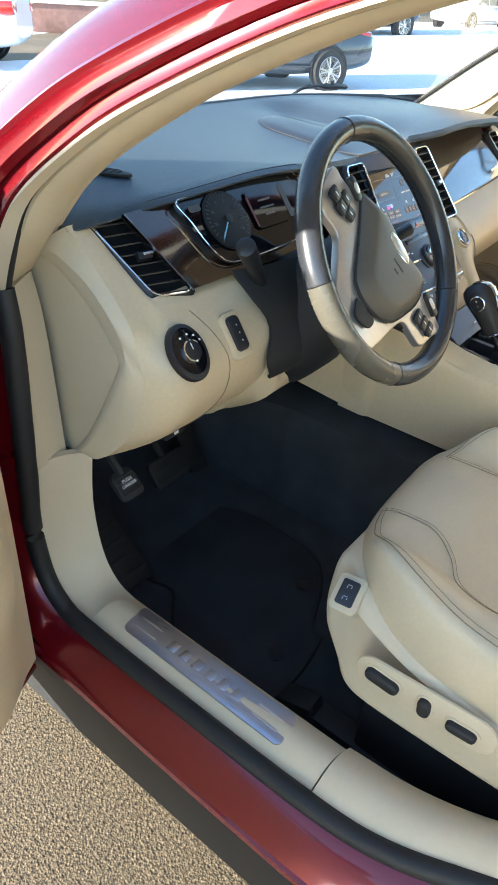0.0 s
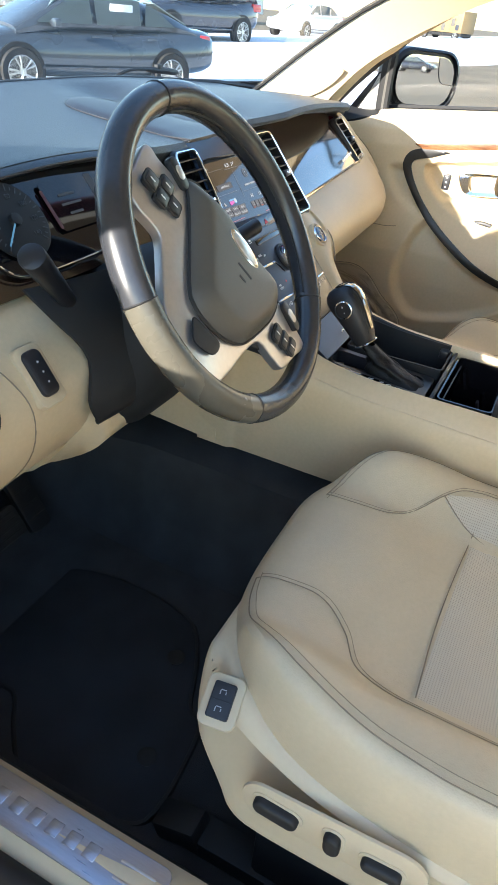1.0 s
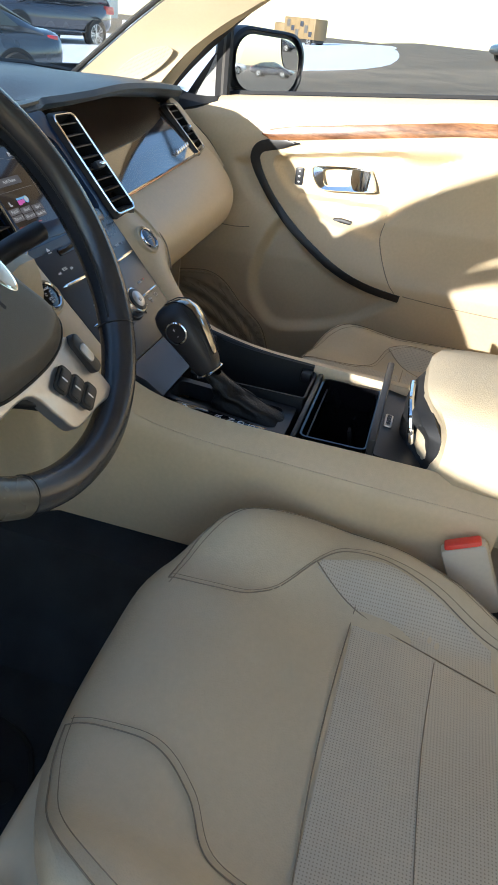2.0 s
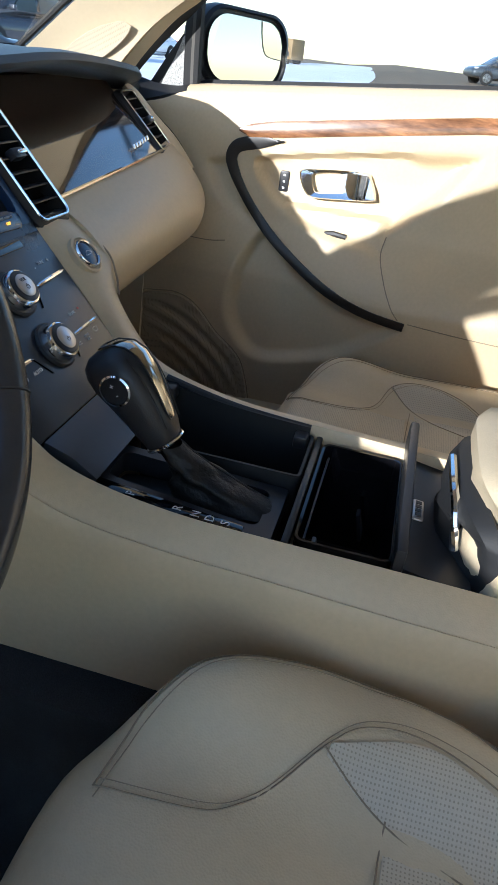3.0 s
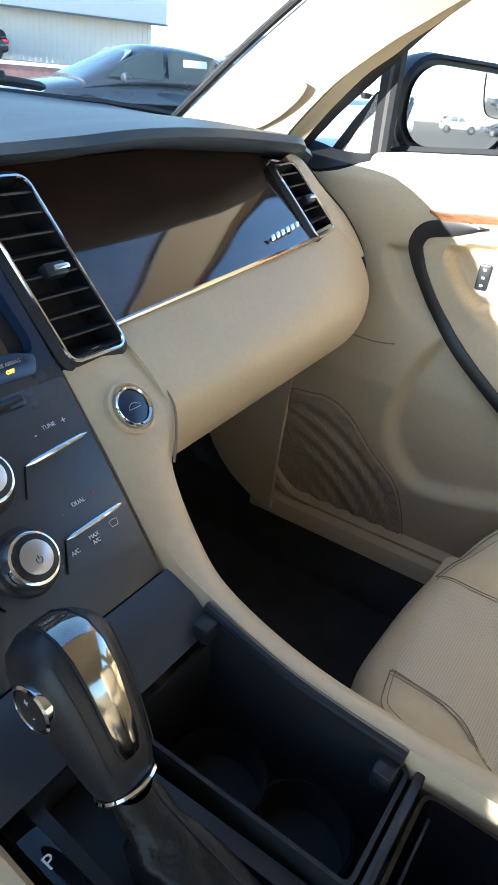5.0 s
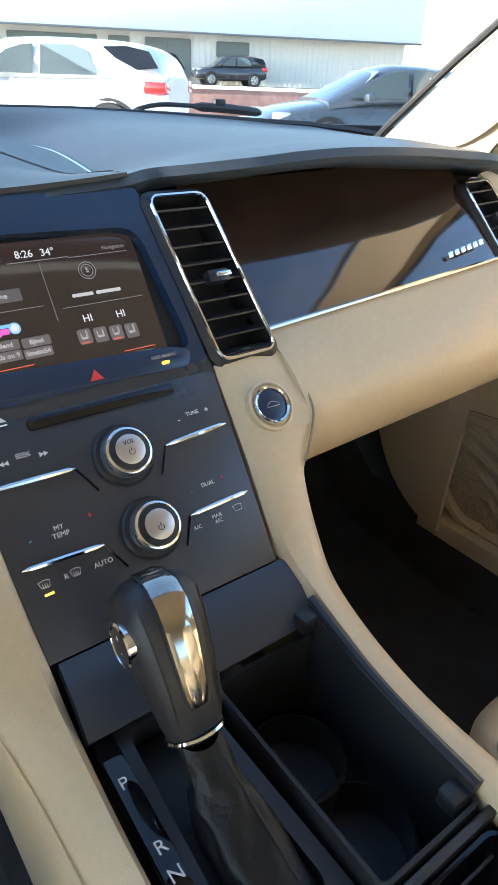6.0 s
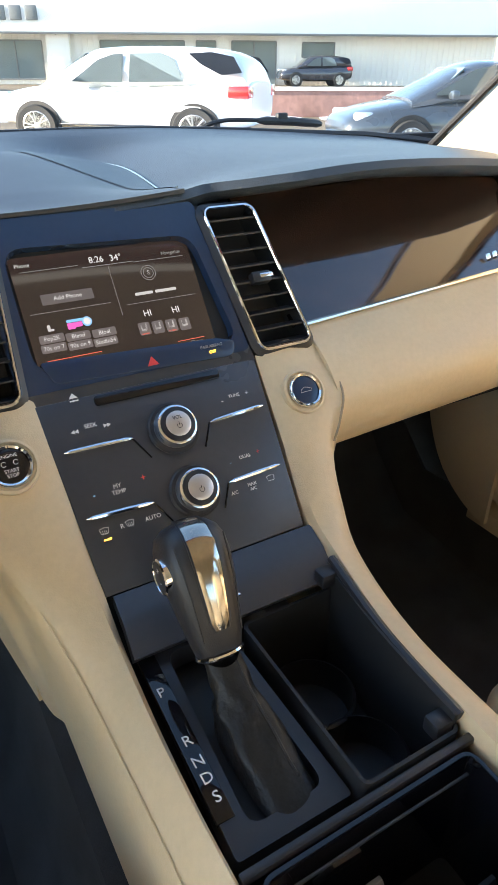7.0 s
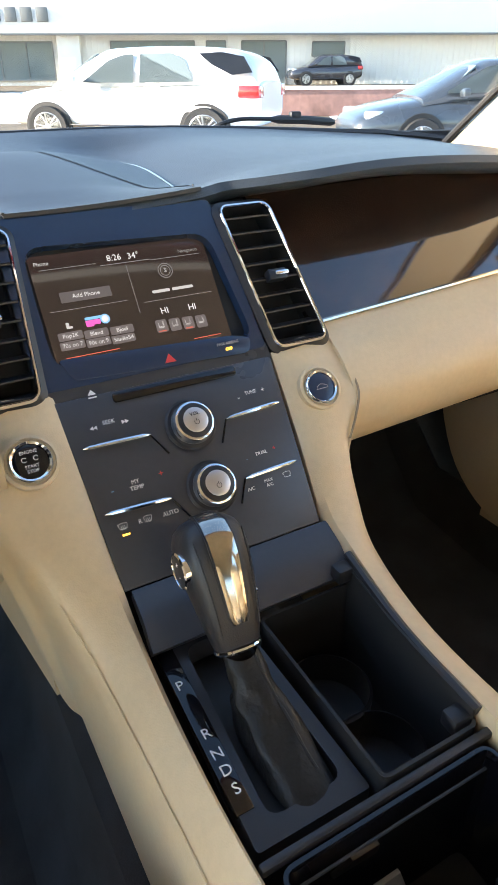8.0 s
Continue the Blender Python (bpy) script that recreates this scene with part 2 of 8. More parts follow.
# Same burl as the dash, painted lighter and warmer for the sun on it.
burl_sunlit = material("sunlit_burl_veneer", (0.11, 0.038, 0.016), 0.22, vary=0.4, vscale=26, fine=0.35, fscale=150, color2=(0.33, 0.15, 0.06), coat=0.7, stretch=(1, 0.45, 2.2))
redpaint = material("deep_red_car_paint", (0.185, 0.004, 0.010), 0.24, vary=0.05, metal=0.4, coat=1.0, rvary=0.05)
underpaint = material("grey_stone_guard", (0.085, 0.08, 0.073), 0.6, vary=0.12, bump=0.3, bscale=500)
brushed = material("brushed_sill_metal", (0.42, 0.43, 0.50), 0.30, metal=0.9, vary=0.06, vscale=30, stretch=(12, 1, 12), rvary=0.06)
white_ink = material("white_print", (0.80, 0.80, 0.80), 0.5, vary=0.02)
dialface = material("dull_black_dial", (0.006, 0.006, 0.007), 0.7, vary=0.1)
dial_ink = material("dim_dial_print", (0.055, 0.058, 0.064), 0.5, vary=0.02)
grey_ink = material("grey_print", (0.35, 0.35, 0.36), 0.5, vary=0.02)
red_ink = material("red_print", (0.70, 0.05, 0.05), 0.5, vary=0.02)
thread = material("brown_grey_thread", (0.27, 0.22, 0.155), 0.8)
redbtn = material("red_buckle_button", (0.75, 0.05, 0.035), 0.4, vary=0.04)
buckle_grey = material("beige_buckle_plastic", (0.50, 0.46, 0.38), 0.5, vary=0.05)
griphide = material("black_grip_leather", (0.020, 0.020, 0.023), 0.40, vary=0.15, vscale=30, bump=0.2, bscale=900, bkind="CELLS")
# Chrome given a darker, warmer colour in place of what it reflects.
dimmed = material("dimmed_chrome", (0.50, 0.46, 0.40), 0.12, metal=1.0, vary=0.03, rvary=0.03)
glass = pane("clear_glass")
mirror_mat = material("mirror_silver", (0.9, 0.91, 0.92), 0.02, metal=1.0, vary=0.0, rvary=0.0, fine=0.0)

# ---- car shell ----
def mirrored(pts):
    return [(-x, y, z) for x, y, z in pts]


# crest of the windscreen pillar trim, its windscreen edge and its door edge, from the dash up to the roof
PCREST = [(0.766, 0.202, 0.978), (0.769, 0.176, 1.022), (0.768, 0.151, 1.059), (0.766, 0.113, 1.101), (0.765, 0.080, 1.134), (0.762, 0.039, 1.165), (0.757, -0.001, 1.191), (0.752, -0.039, 1.212), (0.746, -0.078, 1.234), (0.730, -0.170, 1.280), (0.700, -0.308, 1.330), (0.660, -0.438, 1.368)]
CREST = [(-0.765, 0.190, 0.960), (-0.762, 0.119, 1.046), (-0.760, 0.045, 1.119), (-0.752, -0.076, 1.196), (-0.735, -0.180, 1.252), (-0.700, -0.320, 1.310), (-0.660, -0.450, 1.350)]
GLASS_EDGE = [(-0.740, 0.470, 0.960), (-0.735, 0.390, 1.020), (-0.715, 0.290, 1.092), (-0.700, 0.170, 1.180), (-0.680, 0.029, 1.268), (-0.640, -0.130, 1.330), (-0.600, -0.300, 1.375)]
SEAL = [(-0.842, 0.150, 0.960), (-0.842, 0.116, 1.031), (-0.840, 0.070, 1.103), (-0.832, -0.020, 1.172), (-0.818, -0.110, 1.226), (-0.785, -0.260, 1.296), (-0.745, -0.420, 1.345)]
OUTER = [(-0.885, 0.240, 0.960), (-0.885, 0.190, 1.050), (-0.880, 0.120, 1.125), (-0.868, 0.020, 1.196), (-0.850, -0.080, 1.252), (-0.815, -0.240, 1.322), (-0.770, -0.420, 1.380)]
ROOFEDGE = [(-0.880, 0.330, 0.985), (-0.860, 0.300, 1.040), (-0.835, 0.225, 1.125), (-0.800, 0.110, 1.216), (-0.770, -0.010, 1.290), (-0.725, -0.180, 1.362), (-0.690, -0.330, 1.410)]

body = thing("car_body", (0, -0.3, 0), "deep red sedan body with open driver doorway", "car body", kind="structure")


def ribbon(a, b, n=24, t=0.012, bulge=0.0, mid=6):
    ra, rb = catmull(a, n), catmull(b, n)
    rows = []
    for k in range(mid):
        u = k / (mid - 1)
        rows.append([p * (1 - u) + q * u + np.array((0, 0, bulge * math.sin(math.pi * u))) for p, q in zip(ra, rb)])
    return thick(loft(rows), t)


def jamb(a, b, side, prof, h):
    """A door jamb face between two lines, its pressed profile standing out towards the doorway."""
    ra, rb = catmull(a, 40), catmull(b, 40)
    out = np.array((-0.45 * side, -0.62, -0.55)) * h
    return thick(loft([[p * (1 - u) + q * u + out * w * min(1, i / 9) for i, (p, q) in enumerate(zip(ra, rb))] for u, w in prof]), 0.006)


for side in (1, -1):
    fl = (lambda p: p) if side == 1 else (lambda p: mirrored(p) if p is GLASS_EDGE or p is ROOFEDGE else [(x + (0.015 if p is SEAL else 0), y + (0.012 if p is CREST else 0.050), z + (0.026 if p is SEAL else 0.018)) for x, y, z in mirrored(p)])
    part("pillar_trim", ribbon(fl(CREST) if side == 1 else PCREST, fl(GLASS_EDGE), t=0.008), trim, body, "cream moulded windscreen pillar trim")
    if side == 1:
        part("pillar_flange", jamb(fl(SEAL), fl(CREST), side, ((0, 0), (0.12, 0.75), (0.25, 1.0), (0.45, 1.15), (0.7, 1.0), (0.88, 0.6), (1, 0)), 0.020), trim, body, "cream moulded pillar flange")
    part("pillar_panel", jamb(fl(SEAL), fl(OUTER), side, ((0, 0), (0.10, 0.1), (0.18, 0.7), (0.24, 0.75), (0.30, 0.2), (0.50, 0.0), (0.58, 0.5), (0.66, 0.6), (0.74, 0.1), (0.90, 0.0), (1, 0)), 0.018), redpaint, body, "deep red painted door frame with pressed ridges")
    part("pillar_skin", ribbon(fl(OUTER), fl(ROOFEDGE), t=0.006, bulge=0.012), redpaint, body, "deep red painted windscreen pillar")
    if side == 1:
        inner = [tuple(V(p) + V((-0.004, -0.007, -0.006))) for p in SEAL]
        part("seal_flange", ribbon(inner, [tuple(V(p).lerp(V(q), 0.30) + V((-0.004, -0.010, -0.008))) for p, q in zip(inner, OUTER)], n=40, t=0.004), trim, body, "pale flange beside the door seal")
    part("rubber_seal", tube(catmull(fl(SEAL), 40), 0.0100, 10), rubber, body, "black rubber door seal")
    edge = [tuple(V(q) + V((0.010 * side, 0.004, 0.002))) for q in fl(GLASS_EDGE)]
    part("glass_surround", tube(catmull(edge, 30), 0.011 if side == 1 else 0.006, 8), rubber, body, "black windscreen rubber edge")

# driver doorway below the pillar: trim band, seal and painted frame follow one another round the foot of the pillar into the sill
LOW_IN = [(-0.781, 0.188, 0.960), (-0.781, 0.170, 0.880), (-0.779, 0.156, 0.670)]
LOW_SEAL = [(-0.842, 0.150, 0.960), (-0.846, 0.138, 0.880), (-0.852, 0.142, 0.670)]
part("pillar_foot_trim", ribbon(LOW_SEAL, LOW_IN, t=0.01, bulge=0.0), trim, body, "cream moulded trim at the foot of the pillar")
KICK_IN = [(-0.752, 0.112, 0.668), (-0.755, 0.118, 0.560), (-0.757, 0.100, 0.460), (-0.760, 0.062, 0.412), (-0.763, 0.015, 0.402)]
KICK_OUT = [(-0.850, 0.150, 0.664), (-0.846, 0.158, 0.540), (-0.842, 0.142, 0.445), (-0.843, 0.100, 0.398), (-0.845, 0.045, 0.388)]
part("kick_trim", ribbon(KICK_OUT, KICK_IN, t=0.012, bulge=0.012), trim, body, "cream kick panel trim")
S_IN = [(-0.763, 0.014, 0.402), (-0.763, -0.200, 0.404), (-0.763, -0.424, 0.408)]
S_OUT = [(-0.845, 0.044, 0.388), (-0.846, -0.180, 0.388), (-0.842, -0.414, 0.390)]
part("sill_trim", ribbon(S_OUT, S_IN, t=0.014, bulge=0.022, mid=9), trim, body, "cream moulded door sill trim")
R_IN = [(-0.763, -0.427, 0.3945), (-0.760, -0.530, 0.404), (-0.748, -0.628, 0.428), (-0.738, -0.720, 0.490), (-0.730, -0.790, 0.600), (-0.725, -0.830, 0.760)]
R_OUT = [(-0.842, -0.417, 0.3765), (-0.832, -0.530, 0.392), (-0.806, -0.640, 0.432), (-0.790, -0.740, 0.500), (-0.785, -0.810, 0.610), (-0.785, -0.850, 0.760)]
part("pillar_base_trim", ribbon(R_OUT, R_IN, t=0.014, bulge=0.022, mid=9), trim, body, "cream trim at the base of the centre pillar")
LOOP = [(-0.842, 0.150, 0.960), (-0.847, 0.138, 0.880), (-0.854, 0.143, 0.670), (-0.850, 0.160, 0.540), (-0.849, 0.146, 0.440), (-0.850, 0.104, 0.392), (-0.852, 0.040, 0.382),
        (-0.853, -0.180, 0.382), (-0.850, -0.420, 0.384), (-0.840, -0.535, 0.396), (-0.815, -0.650, 0.432), (-0.800, -0.755, 0.494), (-0.795, -0.830, 0.610), (-0.795, -0.870, 0.760), (-0.800, -0.890, 1.000)]
part("rubber_seal", tube(catmull([(x - 0.003, y - 0.004, z + 0.004) for x, y, z in LOOP], 90), 0.016, 10), rubber, body, "black rubber door seal")
FRAME = [(-0.885, 0.240, 0.960), (-0.892, 0.230, 0.880), (-0.905, 0.230, 0.670), (-0.908, 0.225, 0.540), (-0.905, 0.190, 0.430), (-0.906, 0.130, 0.365), (-0.910, 0.060, 0.340),
         (-0.914, -0.180, 0.335), (-0.914, -0.420, 0.335), (-0.908, -0.545, 0.345), (-0.895, -0.690, 0.372), (-0.885, -0.830, 0.440), (-0.880, -0.915, 0.600), (-0.878, -0.950, 0.760), (-0.880, -0.950, 1.000)]
part("door_frame", ribbon(LOOP, FRAME, n=80, t=0.006, bulge=0.012, mid=7), redpaint, body, "deep red painted door frame")
SKIRT2 = [(-0.925, 0.35, 0.21), (-0.922, 0.06, 0.20), (-0.920, -0.18, 0.20), (-0.918, -0.42, 0.20), (-0.916, -0.80, 0.20)]
SKIRT1 = [(-0.918, 0.35, 0.345), (-0.916, 0.06, 0.326), (-0.918, -0.18, 0.322), (-0.918, -0.42, 0.322), (-0.916, -0.80, 0.330)]
part("sill_edge", tube(catmull([(x + 0.002, y, z + 0.008) for x, y, z in SKIRT1], 40), 0.010, 8), redpaint, body, "deep red sill edge")
part("rocker_panel", ribbon(SKIRT1, SKIRT2, n=30, t=0.01, bulge=0.0), matt, body, "dark stone guarded rocker panel")
part("under_tray", box(1.70, 4.2, 0.03, 0.005, Matrix.Translation((0, -0.4, 0.20))), matt, body)
FEND = [(-0.90, 0.26, 0.96), (-0.915, 0.26, 0.80), (-0.93, 0.26, 0.60), (-0.935, 0.26, 0.40), (-0.92, 0.26, 0.23)]
part("front_wing", thick(loft([catmull([(x - 0.02 * math.sin(k / 6 * 3), 0.24 + 0.24 * k, z) for x, y, z in FEND], 14) for k in range(7)]), 0.006), redpaint, body, "deep red front wing")
part("bonnet", thick(loft([[(x, 0.52 + 0.2 * k, 0.985 - 0.012 * k * k * 0.5 + 0.03 * (1 - (x / 0.9) ** 2)) for x in np.linspace(-0.9, 0.9, 15)] for k in range(7)]), 0.006), redpaint, body, "deep red bonnet")
part("scuttle", thick(loft([[(x, y, z + 0.02 * (1 - (x / 0.8) ** 2)) for x in np.linspace(-0.80, 0.80, 17)] for y, z in ((0.46, 1.010), (0.50, 1.005), (0.56, 0.995))]), 0.01), rubber, body, "black scuttle panel")

# windscreen
ga, gb = catmull(GLASS_EDGE, 20), catmull(mirrored(GLASS_EDGE), 20)
rows = []
for k in range(13):
    u = k / 12
    bow = math.sin(math.pi * u)
    rows.append([p * (1 - u) + q * u + np.array((0, 0.10 * bow, 0.035 * bow)) for p, q in zip(ga, gb)])
ws = single("window_1", loft(rows), glass, "clear curved windscreen glass", "windscreen", kind="structure")
ws.visible_shadow = False
# headlining, and the plain rear cabin that closes the car behind the seats
rows = [[(x, y + k * (1 - (x / 0.70) ** 2), z - 0.10 * abs(x / 0.70) ** 3) for x in np.linspace(-0.70, 0.70, 15)] for y, z, k in ((-0.33, 1.428, 0.09), (-0.42, 1.440, 0.06), (-0.7, 1.450, 0.0), (-1.2, 1.440, 0), (-1.7, 1.370, 0), (-1.95, 1.30, 0))]
single("ceiling", thick(loft(rows), 0.02), headliner, "beige woven headlining", "ceiling", kind="structure")
rows = [[(x, y + k * (1 - (x / 0.76) ** 2), z + 0.03 - 0.10 * abs(x / 0.76) ** 3) for x in np.linspace(-0.76, 0.76, 15)] for y, z, k in ((-0.32, 1.432, 0.10), (-0.42, 1.446, 0.06), (-0.7, 1.46, 0), (-1.2, 1.45, 0), (-1.7, 1.38, 0), (-2.0, 1.29, 0))]
part("roof_skin", thick(loft(rows), 0.008), redpaint, body, "deep red roof")
for s in (-1, 1):
    part("centre_pillar", thick(loft([[(s * x, y, z) for y in np.linspace(-0.86 - lean, -1.02 - lean, 4)] for x, z, lean in ((0.80, 0.40, 0), (0.80, 0.95, 0), (0.70, 1.37, 0.05))]), 0.04), trim, body, "cream centre pillar trim")
    part("rear_side_panel", thick(loft([[(s * x, y, z) for y in np.linspace(-1.0, -2.0, 4)] for x, z in ((0.80, 0.30), (0.80, 0.70), (0.82, 1.02))]), 0.05), trim, body, "cream rear door trim")
part("rear_bulkhead", box(1.60, 0.05, 0.75, 0.01, Matrix.Translation((0, -2.0, 0.66))), leather, body, "cream rear seat back")
for s in (-1, 1):
    part("side_seal", box(0.03, 0.9, 0.02, 0.004, Matrix.Translation((s * 0.80, -1.5, 1.035))), rubber, body)

# floor: carpet tub with a tunnel
rows = []
for y, zf in ((0.62, 0.62), (0.52, 0.52), (0.42, 0.37), (0.30, 0.255), (0.10, 0.235), (-0.20, 0.235), (-0.60, 0.24), (-1.2, 0.25), (-2.0, 0.28)):
    row = []
    for x, dz in ((-0.78, 0.15), (-0.755, 0.10), (-0.735, 0.02), (-0.68, 0.0), (-0.5, 0.0), (-0.34, 0.0), (-0.23, 0.02), (-0.175, 0.10), (-0.145, 0.24), (-0.10, 0.27), (0, 0.27),
                  (0.10, 0.27), (0.145, 0.24), (0.175, 0.10), (0.23, 0.02), (0.34, 0.0), (0.5, 0.0), (0.68, 0.0), (0.735, 0.02), (0.755, 0.10), (0.78, 0.15)):
        row.append((x, y, min(zf + dz * (1.0 if y < 0.3 else 0.8), 0.72)))
    rows.append(row)
single("floor", thick(loft(rows), 0.02), carpet, "black cut-pile carpet over floor and tunnel", "floor", kind="structure")
for sx, nm in ((-1, "wall_left"), (1, "wall_right")):
    single(nm, box(0.02, 0.47, 0.80, 0.004, Matrix.Translation((sx * 0.815, 0.41, 0.60))), carpet, "dark footwell side wall", "wall", kind="structure")
single("wall_front", box(1.62, 0.03, 0.55, 0.005, Matrix.Translation((0, 0.63, 0.74))), carpet, "dark bulkhead ahead of the footwells", "wall", kind="structure")


# ---- sill plate ----
plate_thing = thing("sill_plate", (-0.80, -0.19, 0.41), "brushed metal scuff plate with raised lettering strip on the door sill", "sill plate")
PM = basis((-0.802, -0.185, 0.4185), (0, -1, 0), (1, 0, 0.18))
part("plate", plate(rounded(0.325, 0.052, 0.010), 0.003, 0.0012, PM), brushed, plate_thing)
for k in range(6):
    part("raised_mark", plate([(-0.010, -0.0085), (0.007, -0.0085), (0.010, 0.0085), (-0.007, 0.0085)], 0.003, 0.0008, PM @ Matrix.Translation((-0.068 + 0.027 * k, 0, 0.0012))), brushed, plate_thing, "raised plain metal mark")
for s in (-1, 1):
    for dy in (-0.009, 0.009):
        part("raised_line", plate(rounded(0.046, 0.003, 0.0012), 0.001, 0.0004, PM @ Matrix.Translation((s * 0.125, dy, 0.001))), silver, plate_thing)


# ---- floor mat and pedals ----
mo = [(-0.70, -0.20), (-0.66, -0.245), (-0.52, -0.235), (-0.49, -0.20), (-0.40, -0.16), (-0.33, -0.10), (-0.31, 0.05), (-0.33, 0.16), (-0.37, 0.20), (-0.42, 0.19), (-0.47, 0.215), (-0.58, 0.20), (-0.62, 0.14), (-0.61, 0.07), (-0.66, 0.02), (-0.71, -0.05)]
mo = [tuple(p) for p in catmull([(x, y, 0) for x, y in mo], 64, True)]
fmat = thing("floor_mat", (-0.5, -0.03, 0.24), "charcoal carpet floor mat on the driver's floor", "floor mat")
part("mat", plate([(x, y) for x, y, z in mo], 0.010, 0.004, Matrix.Translation((0, 0, 0.262))), matcloth, fmat)
part("binding", tube([(x, y, 0.258) for x, y, z in mo], 0.005, 6, True), rubber, fmat, "black bound mat edge")
for x, y in ((-0.60, -0.19), (-0.42, -0.13)):
    part("grommet", turned([(0.014, 0), (0.016, 0.004), (0.010, 0.006), (0.0001, 0.004)], Matrix.Translation((x, y, 0.262)), 14), rubber, fmat)


def pedal(name, at, w, h, label, tilt=50, arm=0.18):
    t = thing(name, at, label, "pedal")
    m = Matrix.Translation(at) @ Matrix.Rotation(radians(tilt), 4, "X")
    part("pad", plate(rounded(w, h, 0.012), 0.012, 0.004, m), rubber, t, "ribbed black rubber pad")
    for k in range(4):
        part("rib", box(w * 0.8, 0.004, 0.003, 0.001, m @ Matrix.Translation((0, (k - 1.5) * h / 5, 0.001))), rubber, t)
    part("arm", tube([V(at) + V((0, 0.01, 0)), V(at) + V((0, 0.06, 0.05)), V(at) + V((0.01, 0.09, arm))], 0.008, 6), matt, t, "black steel arm")
    return t


pb = pedal("parking_brake_pedal", (-0.690, 0.100, 0.575), 0.050, 0.055, "black parking brake pedal with white printed words", 40)
lettering("PUSH\nON/OFF", 0.009, Matrix.Translation((-0.690, 0.0995, 0.578)) @ Matrix.Rotation(radians(40), 4, "X") @ Matrix.Rotation(radians(0), 4, "Z"), white_ink, pb, "printed_words")
pedal("brake_pedal", (-0.44, 0.24, 0.40), 0.110, 0.062, "wide black rubber brake pedal above the floor mat", 55, 0.25)
pedal("accelerator_pedal", (-0.31, 0.30, 0.37), 0.055, 0.150, "long black accelerator pedal beside the tunnel", 58, 0.25)
rest = thing("footrest", (-0.665, 0.22, 0.33), "ribbed black rubber footrest beside the pedals", "footrest")
RM = Matrix.Translation((-0.665, 0.22, 0.345)) @ Matrix.Rotation(radians(38), 4, "X")
part("pad", box(0.10, 0.24, 0.03, 0.008, RM), rubber, rest)
for k in range(6):
    part("rib", box(0.080, 0.008, 0.004, 0.0015, RM @ Matrix.Translation((0, -0.09 + 0.036 * k, 0.016))), rubber, rest)
lat = thing("bonnet_release", (-0.60, 0.075, 0.655), "small black bonnet release with a pale mark", "release lever")
part("lever", box(0.05, 0.03, 0.016, 0.004, Matrix.Translation((-0.60, 0.085, 0.652))), matt, lat)
part("mark", box(0.010, 0.002, 0.006, 0.0006, Matrix.Translation((-0.60, 0.069, 0.654))), white_ink, lat)


# ---- dashboard ----
def sstep(v, a, b):
    t = min(1, max(0, (v - a) / (b - a)))
    return t * t * (3 - 2 * t)


dash = thing("dashboard", (0, 0.2, 0.65), "charcoal and cream dashboard with dark burl veneer", "dashboard")


def top_z(x, y):
    """Height of the upper pad over the plan."""
    z = 1.052 + 0.040 * min(max((y - 0.10) / 0.34, 0), 1)
    z += 0.014 * math.exp(-((x + 0.40) / 0.20) ** 2) * max(0, 1 - max(0, y - 0.05) / 0.30)
    z += 0.029 * math.exp(-((x - 0.34) / (0.26 if x < 0.34 else 0.31)) ** 2) * max(0, 1 - max(0, y - 0.07) / 0.30)
    z -= float(np.interp(x, (0.10, 0.22, 0.36, 0.53, 0.64, 0.74), (0, 0.002, 0.008, 0.017, 0.021, 0.017))) * sstep(y, 0.10, 0.40)
    z -= 0.017 * math.exp(-((x - 0.088) / 0.075) ** 2) * sstep(y, 0.06, 0.14) * (1 - sstep(y, 0.36, 0.44))
    z -= 0.030 * max(0, (abs(x) - 0.60) / 0.2) ** 1.5
    return z


def front_y(x):
    """Front lip of the upper pad."""
    knots = [(-0.78, 0.122), (-0.74, 0.108), (-0.70, 0.094), (-0.64, 0.078), (-0.60, 0.070), (-0.50, 0.066), (-0.40, 0.064), (-0.30, 0.058), (-0.20, 0.050), (-0.13, 0.052), (-0.10, 0.055), (0.09, 0.055), (0.12, 0.066), (0.16, 0.050), (0.22, 0.034), (0.40, 0.028), (0.54, 0.032), (0.61, 0.042), (0.655, 0.058), (0.70, 0.085), (0.78, 0.11)]
    return float(np.interp(x, [k[0] for k in knots], [k[1] for k in knots]))


rows = []
for x in np.linspace(-0.757, 0.757, 110):
    f0 = front_y(x)
    h, q = top_z(x, f0), sstep(x, 0.10, 0.17) * (1 - sstep(x, 0.655, 0.70))
    d = 1 - sstep(x, -0.32, -0.20)
    row = [(x, f0 + 0.030 + 0.060 * q, h - 0.030 + 0.012 * d - 0.004 * q), (x, f0 + 0.008 + 0.030 * q, h - 0.022 + 0.010 * d - 0.004 * q), (x, f0 + 0.004 * q, h - 0.010 + 0.002 * d - 0.006 * q), (x, f0, h - 0.010 + 0.004 * d), (x, f0 + 0.006, h - 0.002)]
    end = 0.47 - 0.10 * abs(x / 0.78) ** 3
    for k in range(1, 15):
        y = f0 + 0.012 + (end - f0 - 0.012) * k / 14
        row.append((x, y, top_z(x, y)))
    rows.append(row)
part("upper_pad", thick(loft(rows), 0.012), dashskin, dash, "charcoal soft upper pad with leather grain")
part("glass_edge_strip", tube([(x, 0.452 - 0.10 * abs(x / 0.78) ** 3, top_z(x, 0.44) - 0.003) for x in np.linspace(-0.76, 0.76, 50)], 0.006, 6, wide=1.6), rubber, dash, "black strip below the windscreen")

